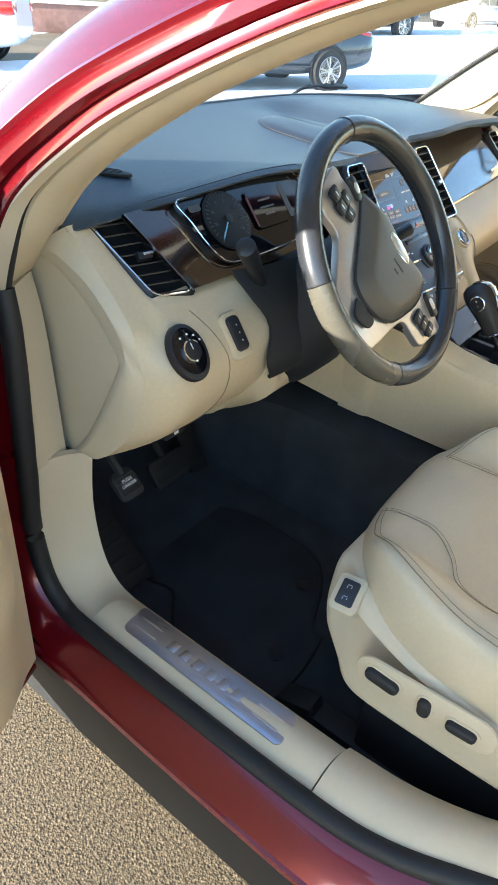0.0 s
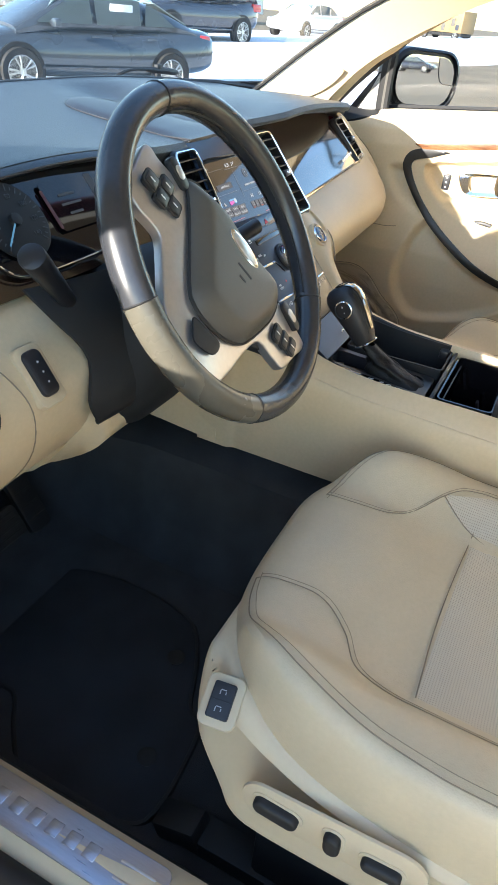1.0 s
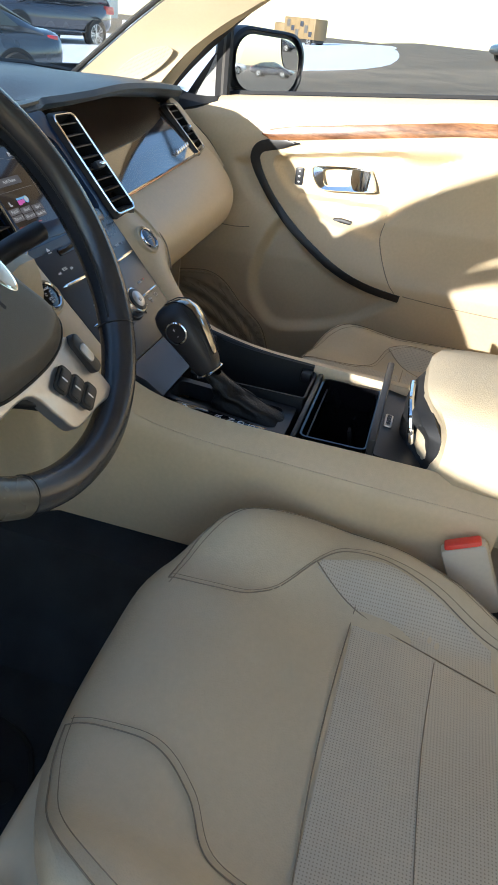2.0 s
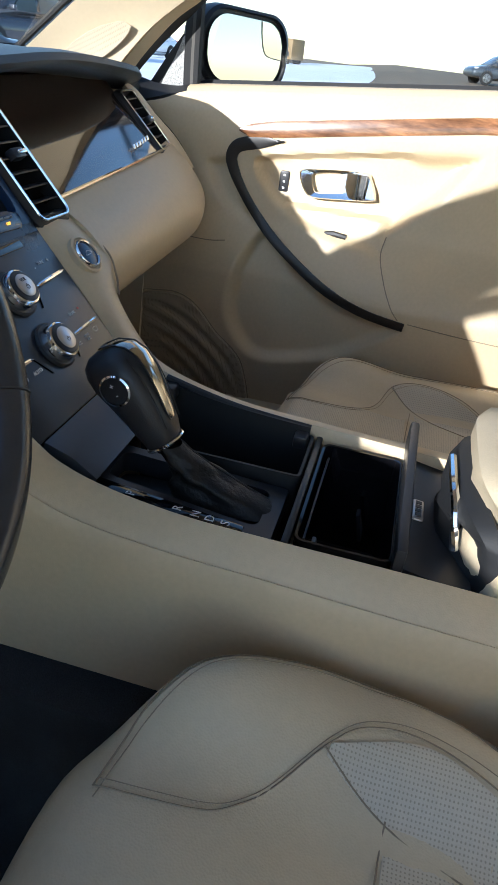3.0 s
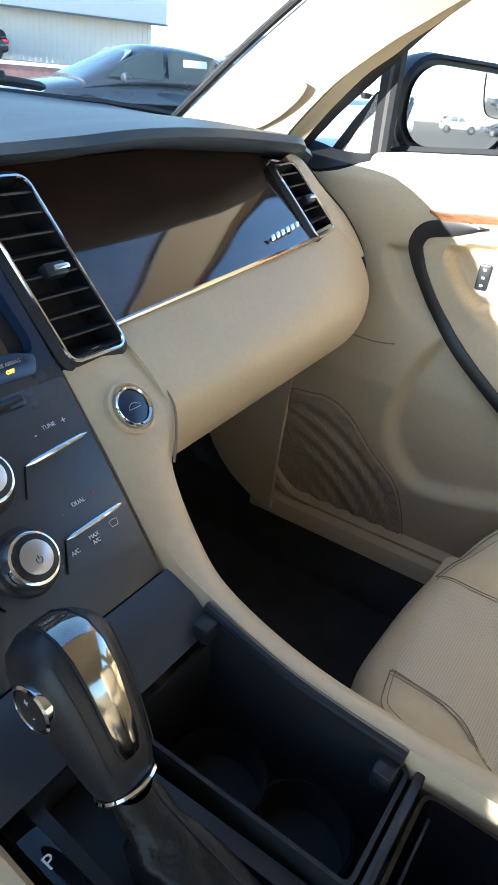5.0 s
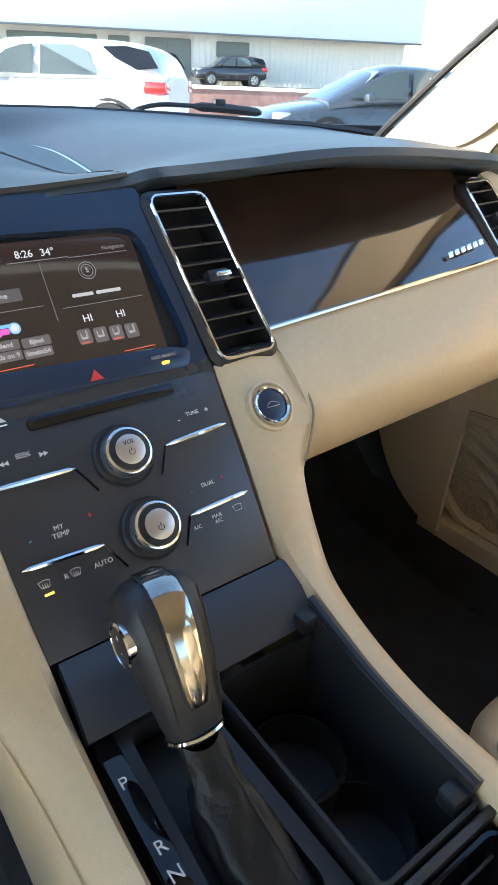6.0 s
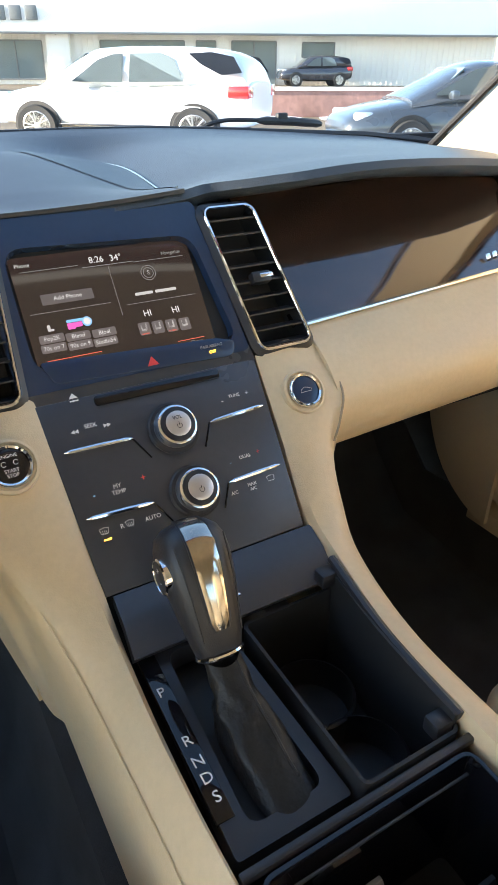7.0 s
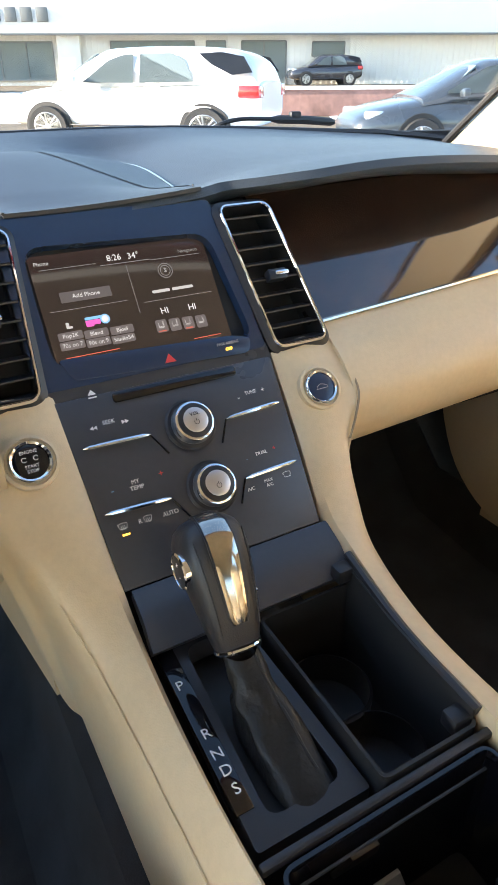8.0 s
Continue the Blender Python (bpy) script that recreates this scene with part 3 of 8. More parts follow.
part("firewall", thick(loft([[(x, 0.462 - 0.10 * abs(x / 0.78) ** 3 + dy, z) for x in np.linspace(-0.79, 0.79, 24)] for dy, z in ((0.0, 1.07), (0.01, 1.0), (0.06, 0.85), (0.10, 0.55))]), 0.008), matt, dash, "black bulkhead behind the dash")
# raised speaker cover over the centre
gr = []
for t in np.linspace(0, 1, 26):
    y = 0.056 + 0.276 * t
    w = (0.098 + 0.026 * t) * max(0.0, 1 - t ** 7) ** 0.45 + 0.002
    gr.append([(-0.013 + w * u, y, top_z(-0.013 + w * u, y) + 0.0055 * (1 - abs(u) ** 10) * (1 - t ** 12) * sstep(t, 0, 0.2) + 0.0005) for u in np.linspace(-1, 1, 25)])
# Sun glint on the right edge is put in as chrome; left stays black.
part("cover_edge", tube([r[-1] for r in gr[2:-1]], 0.0018, 6), dimmed, dash, "raised edge beside the speaker cover, sun glint as chrome")
part("cover_edge", tube([r[0] for r in gr[:-1]], 0.0016, 6), black, dash, "black raised edge beside the speaker cover")
grille = material("speaker_mesh", (0.020, 0.027, 0.040), 0.38, bump=0.35, bscale=700, bkind="CELLS", fine=0.2, fscale=600)
pierced(grille, 0.0042, 0.42)
cover_skin = material("smooth_charcoal_cover", (0.030, 0.036, 0.047), 0.40, spec=0.4, vary=0.06, vscale=4, fine=0.08, bump=0.2, bscale=900)
cover = part("speaker_cover", thick(loft(gr), 0.004), cover_skin, dash, "smooth charcoal speaker cover")
# the mesh field is the lens between the right edge and a straight diagonal
lens = []
for t in np.linspace(0.02, 0.97, 26):
    y = 0.056 + 0.276 * t
    w = (0.098 + 0.026 * t) * max(0.0, 1 - t ** 7) ** 0.45 + 0.002
    xa, xb = max(-0.013 - w * 0.96, -0.022 + 0.388 * (0.3366 - y)), -0.013 + w * 0.97
    lens.append([(x, y, top_z(x, y) + 0.0055 * (1 - abs((x + 0.013) / w) ** 10) * (1 - t ** 12) * sstep(t, 0, 0.2) + 0.0013) for x in np.linspace(min(xa, xb - 0.002), xb, 16)])
part("speaker_mesh", loft(lens), grille, cover, "fine black mesh field")

# cream lower dash on the driver's side: knots of (y, z) from the veneer down to the lower edge
def driver_face(x):
    t = (x + 0.78) / 0.47
    bulge = 1 - abs(2 * t - 1) ** 3 * 0.5
    k = sstep(x, -0.728, -0.700)
    w = 0.034 * max(0.0, (-0.690 - x) / 0.065) ** 2.2   # the corner rounds back towards the door
    top = [(x, 0.118 * (1 - k) + 0.020 * k, 1.034 * (1 - k) + 0.947 * k), (x, 0.060 * (1 - k) + 0.004 * k, 0.985 * (1 - k) + 0.938 * k), (x, 0.006 * (1 - k) - 0.012 * k, 0.930 * (1 - k) + 0.922 * k)]
    return catmull(top + [(x, w - 0.028 - 0.018 * bulge, 0.890), (x, w * 1.2 - 0.050 - 0.014 * bulge, 0.850), (x, w * 1.4 - 0.046 - 0.006 * bulge, 0.790), (x, w - 0.005, 0.730), (x, w * 0.5 + 0.060, 0.680), (x, 0.108, 0.660), (x, 0.14, 0.665)], 40)


rows = [driver_face(x) for x in np.linspace(-0.755, -0.506, 50)]
part("driver_panel", thick(loft(rows), 0.010), soft, dash, "cream soft lower dash panel")
# knee panel under the column, running on to the centre stack
rows = []
for x in np.linspace(-0.520, -0.175, 26):
    t = (x + 0.520) / 0.345
    z0 = 0.862 - 0.092 * sstep(x, -0.520, -0.490) + 0.150 * sstep(x, -0.34, -0.20)
    y0 = -0.052 + 0.006 * sstep(x, -0.520, -0.470) - 0.035 * sstep(x, -0.34, -0.22)
    rows.append(catmull([(x, y0 + 0.03, z0 + 0.004), (x, y0, z0), (x, y0 + 0.002, z0 * 0.7 + 0.69 * 0.3), (x, y0 * 0.5 + 0.020, z0 * 0.35 + 0.675 * 0.65), (x, 0.075 + 0.04 * t, 0.662 - 0.06 * t ** 3), (x, 0.14 + 0.03 * t, 0.662 - 0.05 * t ** 3)], 18))
part("knee_panel", thick(loft(rows), 0.010), soft, dash, "cream knee panel under the steering column")
# end cap towards the door: a rounded corner, a raised ridge and a flat inset panel
face_end = driver_face(-0.755)
ridge = catmull([(-0.773, y, z) for y, z in ((0.171, 0.998), (0.123, 0.998), (0.069, 0.977), (0.028, 0.943), (0.004, 0.911), (-0.002, 0.886), (0.006, 0.864), (0.035, 0.804), (0.088, 0.714), (0.119, 0.680))], 40)
step = catmull([(-0.767, y, z) for y, z in ((0.171, 0.988), (0.132, 0.977), (0.078, 0.945), (0.041, 0.911), (0.021, 0.883), (0.019, 0.866), (0.045, 0.812), (0.099, 0.718), (0.143, 0.666))], 40)
rows = [face_end]
for u in (0.35, 0.75, 0.95):
    rows.append([p * (1 - u) + q * u + np.array((-0.006 * math.sin(math.pi * u), 0, 0)) for p, q in zip(face_end, ridge)])
rows += [ridge, [p * 0.5 + q * 0.5 + np.array((-0.002, 0, 0)) for p, q in zip(ridge, step)], step]
part("end_cap", loft(rows), trim, dash, "cream end cap towards the door")
rows = [[(-0.766, p[1] * (1 - k / 6) + 0.205 * k / 6, p[2]) for p in step] for k in range(7)]
part("cap_inset", loft(rows), trim, dash, "flat inset panel of the end cap")
part("parting_line", tube([(-0.655 + 0.030 * math.sin(k / 7), p[1] - 0.0010, p[2]) for k, p in enumerate(driver_face(-0.640)[8:30])], 0.0008, 5), thread, dash, "fine dark parting line")


def face_frame(x, z, xd=(1, 0, 0)):
    """Frame on the driver's panel at x and height z, x along xd and z outwards."""
    prof = driver_face(x)
    ys, zs = [p[1] for p in prof], [p[2] for p in prof]
    order = np.argsort(zs)
    zz, yy = np.array(zs)[order], np.array(ys)[order]
    y = float(np.interp(z, zz, yy))
    dy = float(np.interp(z + 0.02, zz, yy) - np.interp(z - 0.02, zz, yy))
    return basis((x, y, z), xd, (0, dy, 0.04))


# driver's end vent
def vent(name, corners, parent, slats, label, tab=True, sink=0.020, round_by=0.010):
    """A louvred outlet: four corners (top left, top right, bottom right, bottom left) seen from the cabin."""
    tl, tr, br, bl = (V(c) for c in corners)
    nrm = (tr - tl).cross(tl - bl).normalized()
    if nrm.y > 0:
        nrm = -nrm

    def at(u, v, d=0.0):
        return (tl * (1 - u) + tr * u) * (1 - v) + (bl * (1 - u) + br * u) * v + nrm * d
    v = part(name, loft([[at(a, b, -sink) for a in (0, 0.5, 1)] for b in (0, 0.5, 1)]), matt, parent, label)
    wid, hei = ((tr - tl).length + (br - bl).length) / 2, ((tl - bl).length + (tr - br).length) / 2
    ring = [at(0.5 + x / wid, 0.5 - y / hei, 0.003) for x, y in rounded(wid, hei, round_by, 6)]
    outer = [at(0.5 + x / wid, 0.5 - y / hei, -0.003) for x, y in rounded(wid + 0.014, hei + 0.014, round_by + 0.004, 6)]
    part("frame", loft([[p - nrm * 0.014 for p in outer], outer, [p - nrm * 0.001 for p in ring], [p - nrm * 0.012 for p in ring]], close_u=True), black, v, "black frame")
    part("bright_edge", tube(ring, 0.0017, 6, True, up=nrm), chrome, v, "thin chrome edging")
    side = [loft([[at(a, b, d) for b in np.linspace(0, 1, 8)] for d in (0.001, -sink)]) for a in (0.01, 0.99)]
    side += [loft([[at(a, b, d) for a in np.linspace(0, 1, 8)] for d in (0.001, -sink)]) for b in (0.01, 0.99)]
    part("duct", joined(*side), matt, v)
    for k in range(slats):
        vv = (k + 0.6) / slats
        ins = 0.03 + max(0, vv - 0.78) * 80 * max(0, round_by - 0.010)
        a, b = at(ins, vv, 0.0), at(1 - ins, vv, 0.0)
        up = (at(0.5, vv - 0.05) - at(0.5, vv + 0.05)).normalized()
        lo = [[p + nrm * d + up * e for p in (a, a.lerp(b, 0.5), b)] for d, e in ((0.001, -0.0045), (0.002, -0.003), (-0.012, 0.004), (-0.013, 0.002))]
        part("slat", loft(lo, close_v=True), black, v)
    if tab:
        p = at(0.52, 0.52, 0.004)
        m = basis(p, tr - tl, tl - bl)
        part("thumb_wheel", box(0.022, 0.012, 0.012, 0.002, m), black, v)
        part("thumb_tab", box(0.016, 0.005, 0.006, 0.0015, m @ Matrix.Translation((0.004, 0, 0.006))), chrome, v, "bright thumb tab")
    return v


vent("end_vent", [(-0.722, 0.122, 1.034), (-0.660, 0.106, 1.036), (-0.628, 0.004, 0.943), (-0.692, 0.022, 0.946)], dash, 8, "black louvred air vent with chrome edge", round_by=0.018)
# burl veneer round the instruments
rows = []
for u in np.linspace(0, 1, 14):
    a = V((-0.687, 0.083, 1.045)).lerp(V((-0.636, 0.000, 0.950)), u)
    b = V((-0.256, 0.090, 1.058)).lerp(V((-0.300, -0.002, 0.946)), u)
    rows.append([a.lerp(b, k / 9) for k in range(10)])
part("veneer_surround", thick(loft(rows), 0.006), burl, dash, "glossy dark burl veneer")
part("veneer_edge", tube([V((-0.688, 0.080, 1.045)).lerp(V((-0.638, -0.003, 0.949)), u) for u in np.linspace(0, 1, 8)], 0.0010, 6), burl, dash, "dark veneer edging")

# instrument cluster
IM = basis((-0.470, 0.041, 1.013), (1, 0, 0), (0, 0.64, 0.77))
GAUGE = [(-0.1315, 0.0433, 0), (-0.104, 0.0486, 0), (-0.058, 0.053, 0), (-0.0115, 0.0545, 0), (0.087, 0.0525, 0), (0.155, 0.046, 0), (0.165, 0.0, 0), (0.140, -0.045, 0), (0.090, -0.060, 0), (0.031, -0.0635, 0), (-0.055, -0.0628, 0), (-0.084, -0.0572, 0), (-0.100, -0.0432, 0), (-0.1124, -0.016, 0), (-0.1213, 0.0151, 0)]
cl = part("gauge_panel", plate([(x, y) for x, y, z in catmull(GAUGE, 60, True)], 0.010, 0.0, IM @ Matrix.Translation((0, 0, -0.004))), gloss, dash, "black instrument panel behind a clear cover")
part("bright_edge", tube([IM @ V((x, y, 0.002)) for x, y, z in catmull(GAUGE, 80, True)], 0.0012, 6, True), chrome, cl, "thin chrome edging")
DM = IM @ Matrix.Translation((-0.045, 0.002, 0))
part("dial", turned([(0.046, -0.003), (0.047, 0.0), (0.044, 0.001), (0.0001, 0.001)], DM, 40), dialface, cl, "black speedometer dial")
for k in range(29):
    a = radians(225 - k * 270 / 28)
    big = k % 2 == 0
    part("tick", box(0.0075 if big else 0.004, 0.0011, 0.0005, 0, DM @ Matrix.Rotation(a, 4, "Z") @ Matrix.Translation((0.040, 0, 0.0015))), dial_ink, cl, smooth=False)
for k in range(8):
    a = radians(225 - k * 270 / 7)
    lettering(str(20 * k) if k else "0", 0.0075, DM @ Matrix.Translation((0.029 * math.cos(a), 0.029 * math.sin(a), 0.0016)), dial_ink, cl, "numeral")
needle = glow("pale_blue_needle", (0.15, 0.45, 0.75), 0.13)
part("needle", box(0.044, 0.0022, 0.001, 0.0004, DM @ Matrix.Rotation(radians(222), 4, "Z") @ Matrix.Translation((0.018, 0, 0.004))), needle, cl, "pale blue needle")
part("hub_cap", turned([(0.008, 0.001), (0.007, 0.006), (0.0001, 0.007)], DM, 18), matt, cl)
dimred = glow("dim_red_display", (0.45, 0.05, 0.06), 0.018)
dimgrey = glow("dim_grey_display", (0.20, 0.22, 0.26), 0.022)
part("display", plate(rounded(0.085, 0.062, 0.004), 0.001, 0, IM @ Matrix.Translation((0.060, 0.004, 0.0005))), gloss, cl, "dark information display")
part("display_bar", plate(rounded(0.005, 0.050, 0.002), 0.0006, 0, IM @ Matrix.Translation((0.017, 0.002, 0.0008))), dimred, cl, "dim red display edge")
part("side_gauge", plate(rounded(0.012, 0.058, 0.002), 0.001, 0, IM @ Matrix.Translation((0.108, 0.006, 0.001))), dimgrey, cl, "grey bar gauge")
for k, w in enumerate((0.030, 0.036, 0.024)):
    part("text_bar", plate(rounded(w, 0.003, 0.001), 0.0006, 0, IM @ Matrix.Translation((0.055, 0.016 - 0.012 * k, 0.0014))), dimgrey, cl)
part("gauge_left", plate(rounded(0.024, 0.010, 0.004), 0.001, 0, IM @ Matrix.Translation((-0.100, 0.030, 0.001))), dimgrey, cl, "dim grey left gauge")

# defroster outlet on the top of the pad
dv = part("defroster_outlet", plate(ellipse(0.052, 0.017), 0.004, 0.001, basis((-0.612, 0.212, top_z(-0.602, 0.21) + 0.0012), (0.35, -1, 0), (1, 0.35, 0.0))), matt, dash, "small black defroster outlet")
for k in range(4):
    part("slat", box(0.080 - 0.014 * abs(k - 1.5), 0.002, 0.0016, 0.0004, basis((-0.622 + 0.0065 * k, 0.210 + 0.0023 * k, top_z(-0.602, 0.21) + 0.0016), (0.35, -1, 0), (1, 0.35, 0.0))), black, dv)

# light switch and dimmer on the cream panel
LM = face_frame(-0.697, 0.890)
ls = part("light_switch", plate(ellipse(0.033, 0.042), 0.010, 0.003, LM @ Matrix.Translation((0, -0.004, 0.006))), black, dash, "black oval headlight switch panel")
part("recess", plate(ellipse(0.027, 0.034), 0.002, 0.0005, LM @ Matrix.Translation((0, -0.003, 0.0068))), gloss, ls)
KM = LM @ Matrix.Translation((0.001, -0.004, 0.006)) @ Matrix.Diagonal((1, 1, 0.5, 1))
part("ring", turned([(0.0155, 0.0), (0.0165, 0.006), (0.0160, 0.012), (0.0140, 0.013), (0.0140, 0.011)], KM, 30), chrome, ls, "chrome knob ring")
part("knob", turned([(0.0138, 0.002), (0.0138, 0.0135), (0.012, 0.0145), (0.0001, 0.0145)], KM, 30), black, ls, "black turning knob")
part("pointer", box(0.002, 0.010, 0.001, 0.0003, KM @ Matrix.Translation((0, 0.006, 0.0148))), white_ink, ls)
for a, tx in ((115, "O"), (80, "P"), (52, "D"), (25, "A")):
    part("symbol", plate(rounded(0.0036, 0.0030, 0.0010), 0.0006, 0, KM @ Matrix.Translation((0.024 * math.cos(radians(a)), 0.024 * math.sin(radians(a)), 0.0065))), white_ink, ls)
DMR = face_frame(-0.598, 0.884)
dm = part("dimmer_switch", plate(rounded(0.040, 0.072, 0.010), 0.010, 0.003, DMR @ Matrix.Translation((-0.001, -0.002, 0.004))), soft, dash, "cream surround of the dimmer")
part("rocker", plate(rounded(0.026, 0.054, 0.008), 0.010, 0.004, DMR @ Matrix.Translation((-0.001, 0, 0.009))), black, dm, "black rocker switch")
for dy in (-0.012, 0.0, 0.012):
    part("symbol", plate(ellipse(0.0013, 0.0013, 10), 0.0005, 0, DMR @ Matrix.Translation((0, dy, 0.0094))), white_ink, dm)


# ---- centre stack ----
UM = basis((-0.005, -0.047, 0.908), (1, 0, 0), (0, 0.102, 0.140))
LWM = basis((-0.005, -0.047, 0.908), (1, 0, 0), (0, 0.118, 0.129))
stack = thing("centre_stack", (-0.005, -0.05, 0.75), "charcoal centre stack with touchscreen and climate controls", "centre stack")
SX0, SX1, SY0, SY1 = -0.097, 0.084, 0.028, 0.142


def framed(outer, inner, dz):
    rows = [[(x, y, 0) for x, y in outer], [(x, y, 0) for x, y in inner], [(x * 0.985 + 0.0001, y * 0.99 + 0.0008, dz) for x, y in inner]]
    return loft(rows, close_u=True)


def ring_rect(x0, y0, x1, y1, r, n=6):
    return [((x0 + x1) / 2 + x, (y0 + y1) / 2 + y) for x, y in rounded(x1 - x0, y1 - y0, r, n)]


bm = framed(dense([(-0.122, 0.177), (0.100, 0.177), (0.114, 0.011), (-0.122, 0.011)], 0.008), dense([(-0.101, 0.148), (0.087, 0.141), (0.104, 0.022), (-0.102, 0.030)], 0.020), -0.010)
bm.transform(UM)
part("screen_bezel", bm, blueblack, stack, "blue-black gloss screen surround")
part("gloss_band", plate(dense([(-0.098, 0.039), (0.080, 0.030), (0.100, 0.024), (0.093, 0.0085), (-0.088, 0.0170)], 0.006), 0.012, 0.001, UM @ Matrix.Translation((0, 0, 0.0008))), blueblack, stack, "blue-black gloss band below the screen")
part("upper_backing", plate(ring_rect(-0.122, -0.003, 0.112, 0.177, 0.004), 0.02, 0, UM @ Matrix.Translation((0, 0, -0.012))), matt, stack)
part("slot_band", plate([(-0.116, -0.003), (0.117, -0.003), (0.116, 0.016), (-0.116, 0.016)], 0.012, 0.0, UM @ Matrix.Translation((0, 0, -0.0015))), satin, stack, "satin charcoal band")
scr_mat = glow("dark_brown_display", (0.045, 0.031, 0.026), 0.14)
scr_mat.node_tree.nodes["Principled BSDF"].inputs["Roughness"].default_value = 0.06
scr_mat.node_tree.nodes["Principled BSDF"].inputs["Coat Weight"].default_value = 0.25
scr_mat.node_tree.nodes["Principled BSDF"].inputs["Specular IOR Level"].default_value = 0.5
SM = UM @ Matrix.Translation(((SX0 + SX1) / 2, (SY0 + SY1) / 2, -0.009))
scrn = part("touchscreen", plate(rounded(SX1 - SX0, SY1 - SY0, 0.003), 0.003, 0, SM), scr_mat, stack, "lit dark touchscreen")
ui_n = glow("ui_pale", (0.55, 0.54, 0.53), 0.22)
ui_w, ui_g, ui_r, ui_p, ui_b = glow("ui_white", (0.8, 0.8, 0.8), 0.22), glow("ui_grey", (0.25, 0.24, 0.23), 0.2), glow("ui_red", (0.9, 0.15, 0.08), 0.22), glow("ui_pink", (0.8, 0.12, 0.5), 0.25), glow("ui_blue", (0.2, 0.5, 0.8), 0.25)
UI = SM @ Matrix.Translation((0, 0, 0.0006))


def ui_text(tx, x, y, s, mt=ui_w, align="CENTER"):
    lettering(tx, s, UI @ Matrix.Translation((x, y, 0.0004)), mt, scrn, "screen_word", 0.0001, align)


def ui_bar(x, y, w, h, mt=ui_g, r=0.001):
    part("screen_mark", plate(rounded(w, h, min(r, w / 2.2, h / 2.2), 3), 0.0002, 0, UI @ Matrix.Translation((x, y, 0))), mt, scrn, smooth=False)


ui_d, ui_k = glow("ui_dim", (0.10, 0.085, 0.08), 0.24), glow("ui_key", (0.12, 0.10, 0.095), 0.24)
ui_text("8:26", -0.0085, 0.0455, 0.0088)
ui_text("34°", 0.0113, 0.0452, 0.0088)
ui_text("Phone", -0.0790, 0.0485, 0.0056, ui_n)
ui_text("Navigation", 0.0700, 0.0432, 0.0050, ui_g)
for x, y, w in ((-0.055, 0.0425, 0.055), (0.055, 0.0385, 0.055)):
    ui_bar(x, y, w, 0.0005)
ui_bar(0.002, 0.0395, 0.052, 0.0006)
ui_bar(-0.045, 0.0015, 0.078, 0.0005)
ui_bar(0.046, -0.0035, 0.075, 0.0005)
ui_bar(0.0015, 0.012, 0.0005, 0.050)
ui_bar(-0.0456, 0.0137, 0.050, 0.0105, ui_d)
ui_text("Add Phone", -0.0456, 0.0137, 0.0060)
for k, w in enumerate((0.019, 0.023)):
    ui_bar(0.0295 + 0.0235 * k, 0.0055, w, 0.0030, ui_n)
for r, y in ((0.0075, 0.0255), (0.0052, 0.0255)):
    part("screen_mark", tube([UI @ V((0.040 + r * math.cos(a), y + r * math.sin(a), 0.0002)) for a in np.linspace(0, math.tau, 24, endpoint=False)], 0.0004, 4, True), ui_g, scrn)
ui_text("S", 0.040, 0.0255, 0.0062, ui_n)
ui_text("HI", 0.0266, -0.0153, 0.0090)
ui_text("HI", 0.0567, -0.0165, 0.0090)
for k, red in enumerate((1, 0, 1, 0)):
    x, y = 0.0192 + 0.0143 * k, -0.0300 - 0.0008 * k
    ui_bar(x, y, 0.0120, 0.0130, ui_k, 0.002)
    ui_bar(x - 0.0005, y - 0.0012, 0.0055, 0.0020, ui_n)
    ui_bar(x + 0.0022, y + 0.0015, 0.0016, 0.0070, ui_n)
    ui_bar(x - 0.0028, y + 0.0018, 0.0010, 0.0048, ui_n)
    if red:
        ui_bar(x - 0.0003, y - 0.0052, 0.0082, 0.0013, ui_r)
for x, y, tx in ((-0.0710, -0.0235, "Pop2K"), (-0.0465, -0.0252, "Blend"), (-0.0212, -0.0262, "BJoel"), (-0.0715, -0.0325, "70s on 7"), (-0.0468, -0.0340, "90s on 9"), (-0.0222, -0.0352, "Studio54")):
    ui_bar(x, y, 0.0235, 0.0082, ui_k, 0.0015)
    ui_text(tx, x, y, 0.0056)
for x, y, w, h, mt in ((-0.0455, -0.0100, 0.0165, 0.0028, ui_b), (-0.0465, -0.0142, 0.0145, 0.0048, ui_p), (-0.0500, -0.0165, 0.0075, 0.0030, ui_p)):
    ui_bar(x, y, w, h, mt)
part("screen_mark", plate(ellipse(0.0048, 0.0048, 20), 0.0002, 0, UI @ Matrix.Translation((-0.0345, -0.0128, 0.0003))), ui_b, scrn, "round blue station emblem", smooth=False)
part("screen_mark", plate(ellipse(0.0034, 0.0034, 20), 0.0002, 0, UI @ Matrix.Translation((-0.0345, -0.0128, 0.0006))), ui_w, scrn, smooth=False)
ui_bar(-0.0710, -0.0135, 0.0030, 0.0060, ui_n)
ui_bar(-0.0690, -0.0155, 0.0050, 0.0022, ui_n)
for x, y, w in ((-0.055, -0.0440, 0.052), (0.064, -0.0490, 0.030)):
    ui_bar(x, y, w, 0.0007, ui_r)
ui_text("Entertainment", -0.0700, -0.0475, 0.0054, ui_n)
ui_text("Climate", 0.0690, -0.0525, 0.0044, ui_g)
ui_text("i", -0.0155, -0.0505, 0.0070, ui_n)
for k in range(2):
    ui_bar(-0.003 + 0.012 * k, -0.0510 - 0.0006 * k, 0.0050, 0.0040, ui_g)
tri = [(-0.006, -0.0035), (0.006, -0.0035), (0, 0.0055)]
